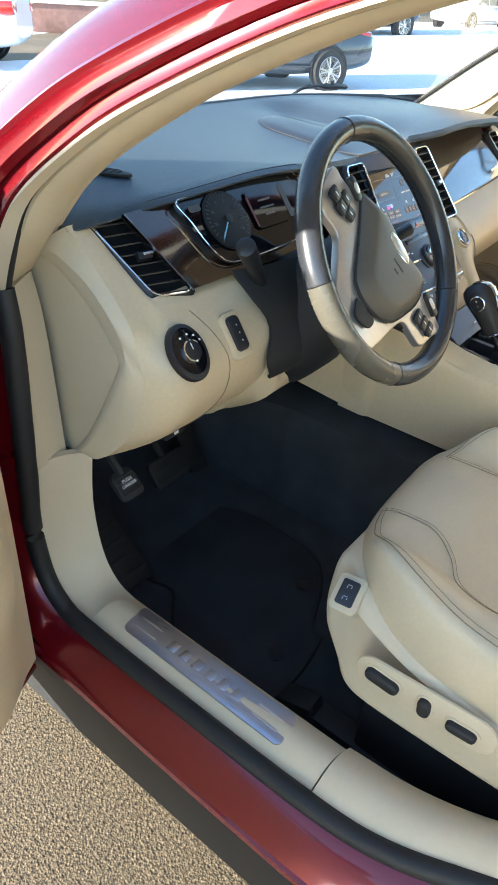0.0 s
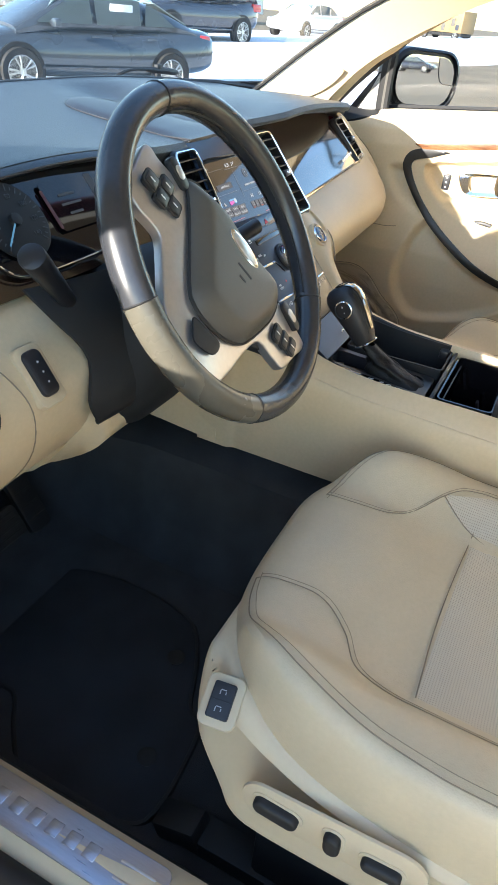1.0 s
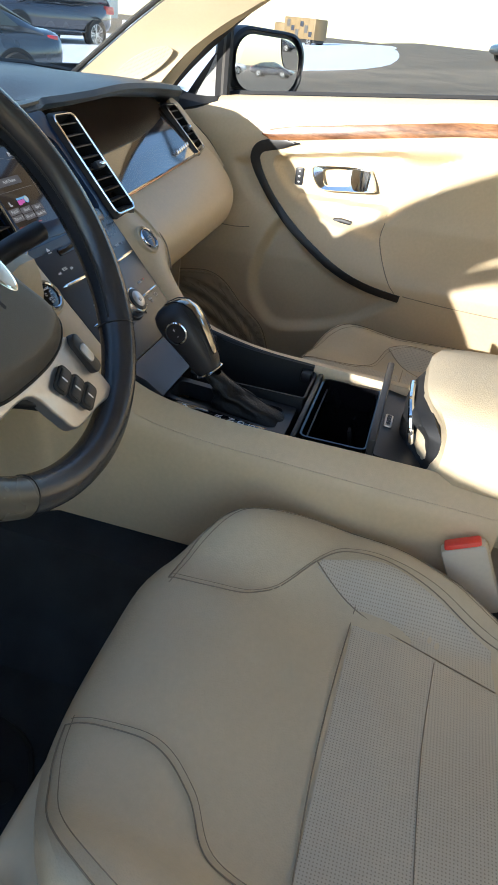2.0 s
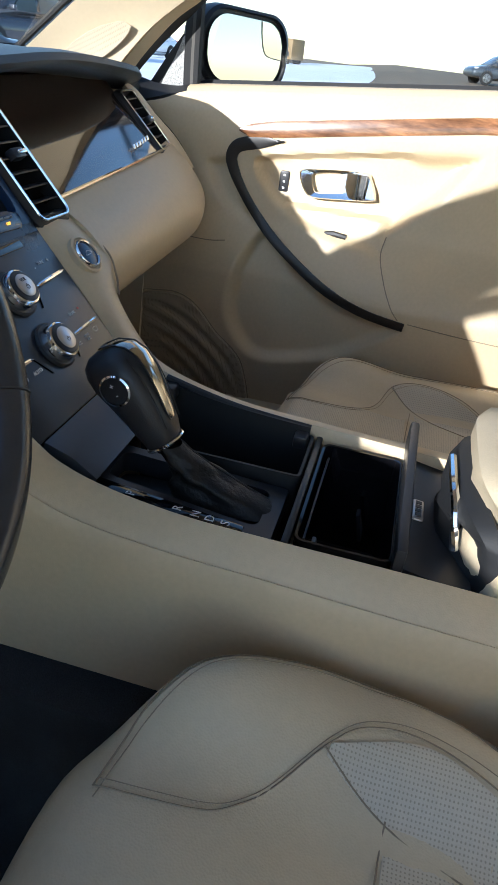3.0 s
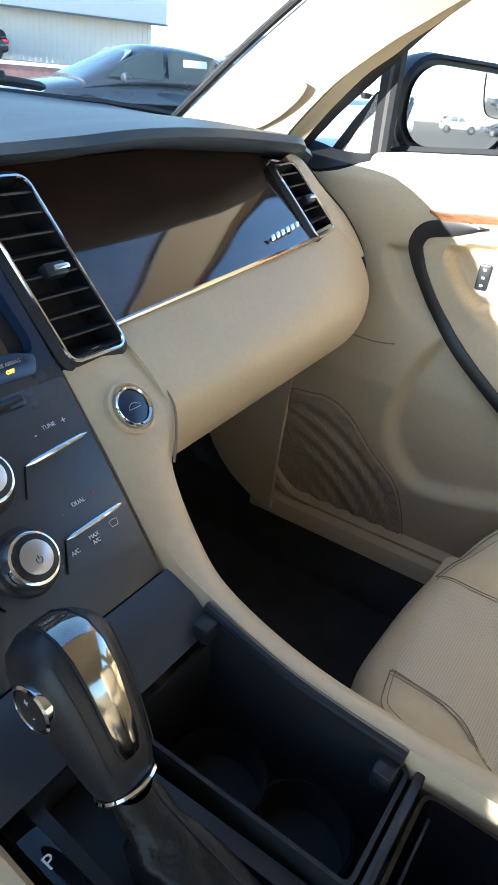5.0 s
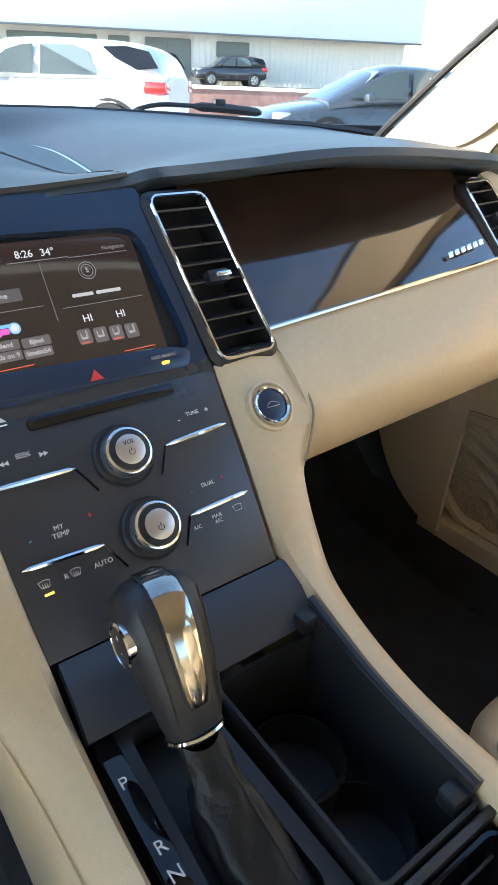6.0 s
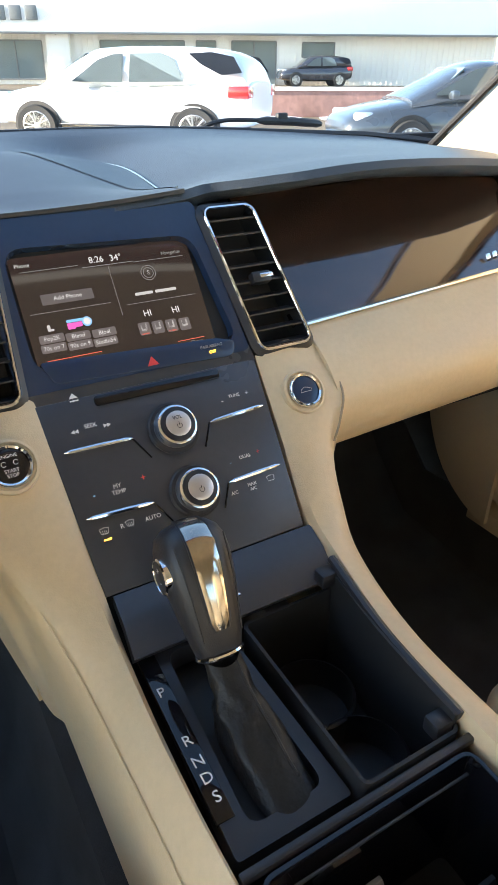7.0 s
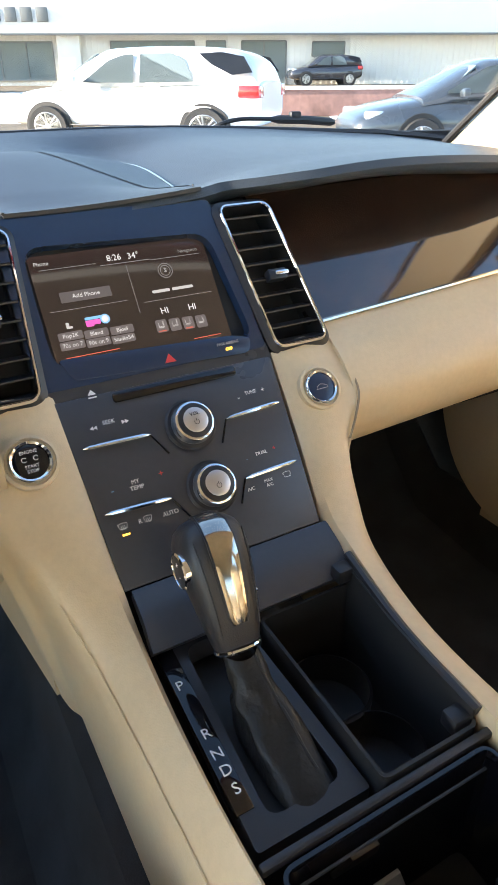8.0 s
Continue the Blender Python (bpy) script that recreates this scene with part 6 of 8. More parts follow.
        seam([(x + 0.006, y - 0.003) for x, y in pts], 0.0008, 0.0020)
    S1 = [(-0.514, -0.300), (-0.558, -0.312), (-0.609, -0.342), (-0.643, -0.395), (-0.664, -0.467), (-0.678, -0.553), (-0.682, -0.626), (-0.680, -0.80)]
    S2 = [(-0.314, -0.318), (-0.252, -0.333), (-0.205, -0.374), (-0.179, -0.432), (-0.168, -0.487), (-0.174, -0.568), (-0.206, -0.624), (-0.238, -0.689)]
    for pts, o in ((S1, 0.010), (S2, -0.008)):
        seam(pts, 0.0016, 0.0)
        seam([(x + o, y - 0.004) for x, y in pts], 0.0009, 0.0006)
    seam([(-0.584 if insert_front else -0.571, -0.527), (-0.476, -0.523), (-0.376, -0.524), (-0.262, -0.530)], 0.0015, 0.0012)
    if insert_front:
        seam([(-0.616, -0.486), (-0.588, -0.530), (-0.562, -0.600), (-0.530, -0.690)], 0.0015, 0.0012)
    seam([(-0.236, -0.475), (-0.264, -0.529), (-0.288, -0.600), (-0.319, -0.690)], 0.0015, 0.0012)
    seam([(-0.552, -0.620), (-0.42, -0.618), (-0.302, -0.625)], 0.0010, 0.0016)
    seam([(-0.524, -0.715), (-0.42, -0.712), (-0.330, -0.716)], 0.0010, 0.0016)
    # moulded side shield with its switches
    sh = [(0.287, 0.590), (0.300, 0.606), (0.345, 0.606), (0.400, 0.590), (0.480, 0.572), (0.600, 0.562), (0.86, 0.556), (0.88, 0.50), (0.86, 0.452), (0.62, 0.440), (0.46, 0.436), (0.395, 0.440), (0.362, 0.452), (0.345, 0.478), (0.318, 0.510), (0.297, 0.548)]
    so = [(x, y) for x, y, z in catmull([(x, y, 0) for x, y in sh], 80, True)]
    SHM = basis((-0.708, 0, 0), (0, -1, 0), (0, 0, 1))
    FL = Matrix.Diagonal((flip, 1, 1, 1))
    LO = Matrix.Translation((0, 0, -drop))

    def fm(bm, low=True):
        bm.transform(LO @ FL if low else FL)
        return bm
    bm = plate(so, 0.10, 0.022, SHM, 4)
    for v in bm.verts:   # upper part leans in under the cushion
        k = sstep(v.co.z, 0.52, 0.61)
        v.co.x += 0.040 * k * sstep(-v.co.y, 0.28, 0.40) + 0.055 * k * (1 - sstep(-v.co.y, 0.30, 0.36))
        v.co.x += 0.030 * (1 - sstep(-v.co.y, 0.29, 0.40))
    shd = part("side_shield", fm(bm), trim, st, "cream moulded side shield")
    part("switch_panel", fm(plate(rounded(0.205, 0.062, 0.028, 8), 0.004, 0.002, SHM @ Matrix.Translation((0.492, 0.527, 0.003)) @ Matrix.Rotation(radians(3), 4, "Z"))), trim, shd, "raised cream switch panel")
    for du, w, h, rot in ((0.432, 0.052, 0.020, -4), (0.496, 0.018, 0.030, 6), (0.549, 0.042, 0.016, 4)):
        k = part("seat_switch", fm(plate(rounded(w, h, h * 0.48 if h < w else w * 0.45, 6), 0.014, 0.005, SHM @ Matrix.Translation((du, 0.527, 0.014)) @ Matrix.Rotation(radians(rot), 4, "Z"), 4)), rubber, shd, "black rubberised seat switch")
        part("socket", fm(plate(rounded(w + 0.008, h + 0.008, (min(w, h) + 0.008) * 0.46, 6), 0.003, 0.001, SHM @ Matrix.Translation((du, 0.527, 0.0045)) @ Matrix.Rotation(radians(rot), 4, "Z"))), trim, k)
    HM = basis((-0.672, -0.338, 0.600), (-0.86, -0.12, -0.45), (0.1, -1, 0))
    part("heater_frame", fm(plate(rounded(0.058, 0.044, 0.010), 0.006, 0.0025, HM @ Matrix.Translation((0, 0, -0.0015)))), trim, shd, "cream switch frame")
    hs = part("heater_switch", fm(plate(rounded(0.039, 0.026, 0.003), 0.006, 0.0015, HM @ Matrix.Translation((0, 0, 0.003)))), black, shd, "black heater switch")
    for dx in (-0.009, 0.009):
        part("seat_symbol", fm(joined(box(0.0011, 0.006, 0.0004, 0, HM @ Matrix.Translation((dx - 0.002, 0, 0.0034))), box(0.005, 0.0011, 0.0004, 0, HM @ Matrix.Translation((dx + 0.001, -0.0035, 0.0034))), box(0.003, 0.0010, 0.0004, 0, HM @ Matrix.Translation((dx + 0.001, 0.003, 0.0034))))), grey_ink, hs)
    part("switch_split", fm(box(0.0012, 0.025, 0.0006, 0, HM @ Matrix.Translation((0, 0, 0.0031)))), matt, hs)
    # rails and seat frame
    for rx in (-0.66, -0.24):
        part("rail", fm(box(0.045, 0.60, 0.035, 0.004, Matrix.Translation((rx, -0.57, 0.272))), False), matt, st, "black steel slide rail")
        part("rail_cover", fm(box(0.044, 0.070, 0.036, 0.006, Matrix.Translation((rx - 0.005, -0.292, 0.280)) @ Matrix.Rotation(radians(-20), 4, "X")), False), rubber, st, "black rail end cover")
        part("riser", fm(box(0.03, 0.40, 0.18 - drop, 0.01, Matrix.Translation((rx, -0.60, 0.37 - drop / 2))), False), matt, st)
    # backrest
    rows = []
    for z, w, d, yc in ((0.60, 0.245, 0.075, -0.885), (0.66, 0.255, 0.085, -0.900), (0.78, 0.262, 0.090, -0.93), (0.92, 0.258, 0.088, -0.965), (1.05, 0.242, 0.080, -1.00), (1.15, 0.205, 0.065, -1.03), (1.18, 0.15, 0.04, -1.04)):
        rows.append([fx((-0.43 + w * math.copysign(abs(math.cos(a)) ** 0.6, math.cos(a)), yc + d * math.copysign(abs(math.sin(a)) ** 0.7, math.sin(a)), z)) for a in np.linspace(0, math.tau, 40, endpoint=False)])
    part("backrest", loft(rows, close_u=True, cap=True), leather, st, "cream leather backrest")
    return st


seat(1, "cream leather driver's seat with side switches and stitched seams", False)
seat(-1, "cream pierced-leather passenger seat beside the console", True, 0.068)

# buckle beside the driver's cushion
bk = thing("seat_belt_buckle", (-0.155, -0.63, 0.55), "beige seat belt buckle with a red button beside the seat", "seat belt buckle")
BKM = Matrix.Translation((-0.166, -0.660, 0.632)) @ Matrix.Rotation(radians(6), 4, "Y") @ Matrix.Rotation(radians(-26), 4, "X")
part("body", box(0.024, 0.056, 0.100, 0.007, BKM), buckle_grey, bk)
part("button", box(0.018, 0.044, 0.012, 0.003, BKM @ Matrix.Translation((0, 0, 0.048))), redbtn, bk, "bright red release button")
part("strap", box(0.010, 0.045, 0.14, 0.003, BKM @ Matrix.Translation((0, 0, -0.11))), matt, bk, "dark belt stem")

# ---- passenger door ----
door = thing("door_2", (0.85, -0.4, 0.3), "closed passenger door with cream trim and burl strip", "car door", kind="structure")
KN_Z = [0.24, 0.36, 0.46, 0.54, 0.62, 0.70, 0.76, 0.82, 0.90, 0.96, 1.00, 1.03, 1.07, 1.12]
KN_X = [0.815, 0.795, 0.775, 0.762, 0.755, 0.757, 0.772, 0.790, 0.796, 0.794, 0.800, 0.815, 0.850, 0.875]


def belt(y):
    return 1.032 - 0.095 * y if y < 0.02 else float(np.interp(y, (0.02, 0.047, 0.081, 0.117, 0.135), (1.0301, 1.021, 1.011, 1.001, 1.000)))


def inside(y, z, poly):
    """Signed distance to an outline, positive inside."""
    if not (min(p[0] for p in poly) - 0.01 < y < max(p[0] for p in poly) + 0.01 and min(p[1] for p in poly) - 0.01 < z < max(p[1] for p in poly) + 0.01):
        return -1.0
    best, odd = 1e9, False
    n = len(poly)
    for i in range(n):
        (a, b), (c, d) = poly[i], poly[(i + 1) % n]
        t = min(1, max(0, ((y - a) * (c - a) + (z - b) * (d - b)) / ((c - a) ** 2 + (d - b) ** 2)))
        best = min(best, math.hypot(y - a - t * (c - a), z - b - t * (d - b)))
        if (b > z) != (d > z) and y < (c - a) * (z - b) / (d - b) + a:
            odd = not odd
    return best if odd else -best


RECESS = [(p[0], p[1]) for p in catmull([(-0.124, 0.922, 0), (-0.130, 0.900, 0), (-0.145, 0.880, 0), (-0.168, 0.856, 0), (-0.213, 0.825, 0), (-0.279, 0.801, 0), (-0.363, 0.790, 0), (-0.406, 0.788, 0), (-0.409, 0.821, 0), (-0.482, 0.878, 0), (-0.540, 0.955, 0), (-0.540, 0.990, 0), (-0.384, 0.972, 0), (-0.197, 0.944, 0), (-0.14, 0.934, 0)], 48, True)]
POCKET = [(-0.170, 0.522), (-0.257, 0.530), (-0.365, 0.572), (-0.455, 0.641), (-0.480, 0.668), (-0.352, 0.682), (-0.245, 0.735), (-0.175, 0.80), (-0.130, 0.76), (-0.10, 0.66), (-0.115, 0.58)]
POCKET = [(p[0], p[1]) for p in catmull([(y, z, 0) for y, z in POCKET], 44, True)]
HOLLOW = [(-0.024, 0.915), (-0.028, 0.890), (-0.046, 0.856), (-0.069, 0.829), (-0.109, 0.806), (-0.145, 0.800), (-0.120, 0.850), (-0.100, 0.890), (-0.086, 0.925)]


def door_x(y, z, smooth=False):
    """Inner face of the door trim."""
    rise = 0.095 * -y if y < 0 else 0
    x = float(np.interp(z - rise * sstep(z, 0.85, 1.0), KN_Z, KN_X))
    arm = sstep(-y, 0.20, 0.48)
    x -= 0.040 * arm * math.exp(-((z - 0.715) / 0.075) ** 2)
    x -= 0.018 * arm * math.exp(-((z - 0.60) / 0.10) ** 2)
    if smooth:
        return x
    x += 0.030 * sstep(inside(y, z, RECESS), -0.001, 0.012 + 0.02 * sstep(-y, 0.40, 0.46))
    x += 0.026 * sstep(inside(y, z, POCKET), -0.003, 0.022)
    x += 0.014 * sstep(inside(y, z, HOLLOW), -0.001, 0.018)
    x -= 0.016 * sstep(inside(y, z, RECESS), 0.0, 0.010) * sstep(0.852 - z, 0.0, 0.006) * (1 - sstep(-y, 0.39, 0.42))
    return x


ys, us = np.linspace(0.135, -1.02, 220), np.linspace(0, 1, 150)
part("trim_panel", loft([[(door_x(y, 0.25 + (belt(y) - 0.25) * u), y, 0.25 + (belt(y) - 0.25) * u) for u in us] for y in ys]), soft, door, "cream moulded door trim")
part("belt_ledge", thick(loft([[(door_x(y, belt(y)) + dx, y, belt(y) + dz) for dx, dz in ((-0.001, -0.001), (0.006, 0.007), (0.020, 0.011), (0.040, 0.010))] for y in np.linspace(0.03, -1.02, 30)]), 0.006), soft, door, "cream padded belt ledge")
part("outer_skin", thick(loft([[(x, y, z if k < 4 else belt(y) + 0.005) for k, (x, z) in enumerate(((0.90, 0.22), (0.935, 0.45), (0.94, 0.75), (0.925, 0.95), (0.905, 1.03)))] for y in np.linspace(0.26, -1.02, 14)]), 0.01), redpaint, door, "deep red outer door skin")
part("belt_seal", tube([(0.895, y, belt(y) + 0.010) for y in np.linspace(0.06, -1.02, 24)], 0.008, 6), rubber, door, "black window seal")
arc = [(-0.182, 0.9640), (-0.165, 0.9620), (-0.142, 0.9585), (-0.112, 0.9530), (-0.089, 0.9450), (-0.079, 0.930), (-0.080, 0.912), (-0.098, 0.878), (-0.140, 0.825), (-0.200, 0.772), (-0.293, 0.716), (-0.384, 0.685), (-0.480, 0.671)]
ap = catmull([(0, y, z) for y, z in arc], 50)
rows = []
for i, p in enumerate(ap):
    a, b = ap[max(i - 1, 0)], ap[min(i + 1, 49)]
    d = (b - a) / np.linalg.norm(b - a)
    nn = np.array((0, -d[2], d[1]))
    w = (0.0105 + 0.004 * sstep(p[2], 0.86, 0.95)) * (0.10 + 0.90 * sstep(i, 0, 12))
    rows.append([(door_x(q[1], q[2], True) - h, q[1], q[2]) for q, h in ((p - nn * w, -0.012), (p - nn * w * 0.85, 0.003), (p, 0.0045), (p + nn * w * 0.85, 0.003), (p + nn * w, -0.012))])
part("lacquer_strip", loft(rows), ebony, door, "curved glossy black strip")
rows = []
for y in np.linspace(-0.090, -1.02, 44):
    za, zb = np.interp(-y, (0.090, 0.112, 0.168, 0.252, 0.534, 1.02), (0.972, 0.9625, 0.968, 0.981, 1.022, 1.066)), np.interp(-y, (0.090, 0.110, 0.162, 0.247, 0.526, 1.02), (0.978, 0.988, 0.999, 1.011, 1.051, 1.094))
    rows.append([(door_x(y, za + (zb - za) * u) - h, y, za + (zb - za) * u) for u, h in ((0, -0.003), (0.06, 0.004), (0.5, 0.006), (0.94, 0.004), (1, -0.003))])
part("veneer_strip", loft(rows), burl_sunlit, door, "burl veneer strip, coloured as if sunlit")
# handle bowl
hb = [(-0.216, 0.916), (-0.232, 0.922), (-0.290, 0.928), (-0.346, 0.929), (-0.360, 0.915), (-0.372, 0.890), (-0.366, 0.881), (-0.310, 0.875), (-0.252, 0.871), (-0.234, 0.878), (-0.220, 0.898)]
HDM = Matrix(((0, 0, -1, 0.812), (1, 0, 0, 0), (0, 1, 0, 0), (0, 0, 0, 1))) @ Matrix.Diagonal((1, 1, 1, 1))
ho = [(x, y) for x, y, z in catmull([(x, y, 0) for x, y in hb], 50, True)]
hi = [(-0.276 + (x + 0.295) * 0.44, 0.903 + (y - 0.903) * 0.70) for x, y in ho]
rows = [[HDM @ V((x, y, d)) for x, y in o] for o, d in ((ho, -0.010), (ho, 0.004), ([(-0.295 + (x + 0.295) * 0.95, 0.903 + (y - 0.903) * 0.93) for x, y in ho], 0.008), (hi, 0.006), (hi, -0.012))]
rows = [[p + V((0.30 * (p.z - 0.903), 0, 0)) for p in r] for r in rows]
dh = part("door_handle", loft(rows, close_u=True), chrome, door, "chrome inner door handle")
part("bowl", plate(hi, 0.004, 0, HDM @ Matrix.Translation((0, 0, -0.010))), soft, dh, "cream handle bowl")
part("lever", thick(loft([[HDM @ V((x, y, d)) for y in (0.880, 0.903, 0.926)] for x, d in ((-0.352, 0.009), (-0.338, 0.012), (-0.322, 0.010), (-0.312, 0.004))]), 0.004), chrome, dh, "chrome pull lever")
LKM = Matrix(((0, 0, -1, 0.826), (1, 0, 0, -0.184), (0, 1, 0, 0.889), (0, 0, 0, 1)))
lk = part("lock_switch", plate(rounded(0.020, 0.040, 0.004), 0.008, 0.002, LKM @ Matrix.Translation((0, 0, 0.004))), black, door, "black lock switch")
for dz in (-0.012, 0.0, 0.012):
    part("lock_mark", box(0.0045, 0.0035, 0.0006, 0, LKM @ Matrix.Translation((0, dz, 0.0044))), white_ink, lk)
part("grip_slot", tube([(0.800, -0.285, 0.806), (0.796, -0.305, 0.809), (0.795, -0.330, 0.806)], 0.006, 8), black, door, "small dark grip slot")
for pts in (((-0.409, 0.822), (-0.406, 0.788), (-0.424, 0.745), (-0.448, 0.705), (-0.466, 0.684)), ((-0.487, 0.680), (-0.60, 0.672), (-0.75, 0.668), (-1.0, 0.668)), ((0.10, 0.790), (0.04, 0.766), (-0.04, 0.760), (-0.085, 0.765))):
    part("panel_gap", tube([(door_x(p[1], p[2]) - 0.0004, p[1], p[2]) for p in catmull([(0, y, z) for y, z in pts], 60)], 0.0011, 5), thread, door, "fine panel gap")
# rippled speaker cover low on the door
SPK = [(0.118, 0.600), (0.036, 0.641), (-0.030, 0.628), (-0.085, 0.571), (-0.152, 0.498), (-0.160, 0.352), (-0.002, 0.350), (0.096, 0.390)]
so = [(p[0], p[1]) for p in catmull([(a, b, 0) for a, b in SPK], 60, True)]
rows = []
for s in np.linspace(1, 0.03, 26):
    row = []
    for y, z in so:
        yy, zz = -0.03 + (y + 0.03) * s, 0.47 + (z - 0.47) * s
        r = math.hypot(yy - 0.14, zz - 0.30)
        rip = 0.0032 * math.sin(r * 190) * sstep(1 - s, 0.10, 0.22)
        row.append((door_x(yy, zz) - 0.004 + (0.010 if s > 0.99 else 0) - rip, yy, zz))
    rows.append(row)
spk_mat = pierced(material("cream_speaker_mesh", (0.46, 0.375, 0.26), 0.6, bump=0.2, bscale=600), 0.0032, 0.4)
part("speaker_cover", loft(rows, close_u=True, cap=True), spk_mat, door, "rippled cream speaker cover")
part("speaker_gap", tube([(door_x(y, z) - 0.001, y, z) for y, z in so], 0.0012, 5, True), thread, door, "dark gap round the speaker")
# mirror sail, quarter glass and division bar
FD = [(0.797, 0.176, 1.002), (0.795, 0.145, 1.043), (0.795, 0.116, 1.079), (0.794, 0.090, 1.107), (0.791, 0.049, 1.146), (0.786, 0.007, 1.174), (0.780, -0.016, 1.191), (0.774, -0.053, 1.214), (0.757, -0.125, 1.258), (0.722, -0.265, 1.318)]
FO = [(0.838, 0.172, 1.012), (0.835, 0.153, 1.037), (0.835, 0.130, 1.064), (0.833, 0.103, 1.092), (0.830, 0.064, 1.128), (0.824, 0.029, 1.158), (0.810, -0.006, 1.186), (0.788, -0.048, 1.214), (0.767, -0.123, 1.262), (0.732, -0.263, 1.322)]
part("pillar_edge", ribbon(PCREST[1:9], FD[:-1], n=34, t=0.004, bulge=0.003), trim, body, "cream rounded pillar edge in shade")
part("window_frame", ribbon([(x - 0.002, y, z) for x, y, z in FD], FO, n=34, t=0.003, bulge=0.0), rubber, door, "black inner window frame")
part("sail_trim", thick(loft([catmull(r, 14) for r in ([(0.797, 0.168, 1.028), (0.797, 0.134, 1.011), (0.797, 0.117, 1.003), (0.801, 0.081, 1.012), (0.810, 0.047, 1.022), (0.820, 0.020, 1.030)], [(0.818, 0.166, 1.036), (0.818, 0.136, 1.024), (0.820, 0.114, 1.018), (0.826, 0.080, 1.022), (0.832, 0.054, 1.028), (0.840, 0.032, 1.033)], [(0.848, 0.164, 1.042), (0.848, 0.137, 1.038), (0.848, 0.109, 1.032), (0.850, 0.079, 1.031), (0.852, 0.059, 1.032), (0.856, 0.040, 1.036)])]), 0.008), rubber, door, "black corner trim")
for o0, o1, mt, nm, lab in ((0.0, 0.016, rubber, "division_bar", "black window division bar"), (0.016, 0.023, underpaint, "bar_channel", "grey channel of the division bar"), (0.023, 0.034, rubber, "division_bar", "black window division bar")):
    part(nm, thick(loft([catmull([(0.866 - 0.4 * o, 0.049 - o, 1.022), (0.860 - 0.4 * o, 0.048 - o, 1.090), (0.853 - 0.4 * o, 0.045 - o, 1.150), (0.846 - 0.4 * o, 0.041 - o, 1.205 + 0.8 * o)], 12) for o in (o0, (o0 + o1) / 2, o1)]), 0.010), mt, door, lab)
frit = material("speckled_grey_panel", (0.34, 0.34, 0.33), 0.6, vary=0.2, fine=0.8, fscale=420)
part("speckled_panel", thick(loft([[(0.868, 0.056, 1.024), (0.868, 0.085, 1.024), (0.868, 0.106, 1.026)], [(0.862, 0.055, 1.080), (0.862, 0.066, 1.080), (0.862, 0.074, 1.080)], [(0.858, 0.052, 1.118), (0.858, 0.054, 1.118), (0.858, 0.056, 1.118)]]), 0.003), frit, door, "speckled grey corner panel")
part("corner_cover", thick(loft([[(0.872, 0.104, 1.024), (0.872, 0.132, 1.026)], [(0.866, 0.072, 1.080), (0.866, 0.092, 1.080)], [(0.862, 0.052, 1.120), (0.862, 0.058, 1.122)]]), 0.003), rubber, door, "black corner cover")
dw = single("window_2", loft([[(0.895 - 0.10 * u * u - 0.07 * u, y - 0.12 * u, belt(y) + 0.02 + 0.27 * u) for u in np.linspace(0, 1, 6)] for y in np.linspace(0.03, -0.86, 10)]), glass, "clear passenger door glass", "car window", kind="structure")
dw.visible_shadow = False
for nm, a, b, m_, lab in (("kick_trim", KICK_OUT, KICK_IN, 6, "cream kick panel trim"), ("sill_trim", S_OUT, S_IN, 9, "cream moulded door sill trim"), ("pillar_base_trim", R_OUT, R_IN, 9, "cream trim at the base of the centre pillar")):
    part(nm, ribbon(mirrored(a), mirrored(b), t=0.012, bulge=0.015, mid=m_), trim, body, lab)
part("kick_wall", thick(loft([[(0.740 + 0.035 * sstep(z, 0.42, 0.80) + 0.02 * sstep(y, 0.20, 0.36), y, z) for z in np.linspace(0.375 + 0.30 * max(0.0, (y - 0.06) / 0.30) ** 2.2, 0.82, 14)] for y in np.linspace(0.085, 0.36, 14)]), 0.010), trim, body, "cream footwell side panel with a swept lower edge")
part("sill_side", thick(loft([[(x, y, z) for x, z in ((0.800, 0.398), (0.765, 0.396), (0.750, 0.389), (0.744, 0.372), (0.742, 0.262 + 0.05 * sstep(-y, 0.0, 0.3)))] for y in np.linspace(0.14, -0.60, 16)]), 0.006), trim, body, "cream inner side of the passenger sill")
part("sill_tread", thick(loft([[(x, y, z) for x, z in ((0.800, 0.403), (0.785, 0.404), (0.766, 0.401))] for y in np.linspace(-0.02, -0.45, 12)]), 0.003), black, body, "black ribbed sill tread")
part("kick_wall", thick(loft([[(-0.775, y, z) for y in (0.16, 0.30, 0.50)] for z in (0.30, 0.50, 0.66)]), 0.01), carpet, body, "dark footwell side panel")

ra, rb = catmull(mirrored(CREST), 24), catmull(mirrored(GLASS_EDGE), 24)
rows = []
for k in range(12):
    i = 4.6 + 4.2 * k / 11
    f = i - int(i)
    p, q = ra[int(i)] * (1 - f) + ra[int(i) + 1] * f, rb[int(i)] * (1 - f) + rb[int(i) + 1] * f
    w = 0.16 * math.sqrt(max(0, 1 - (2 * k / 11 - 1) ** 2)) + 0.02
    rows.append([p * (1 - u) + q * u + np.array((-0.004, -0.003, -0.002)) for u in np.linspace(0.50 - w, 0.50 + w, 9)])
part("tweeter_grille", thick(loft(rows), 0.002), pierced(material("pale_pierced_trim", (0.57, 0.485, 0.355), 0.5), 0.0032, 0.25), body, "pierced cream tweeter grille")

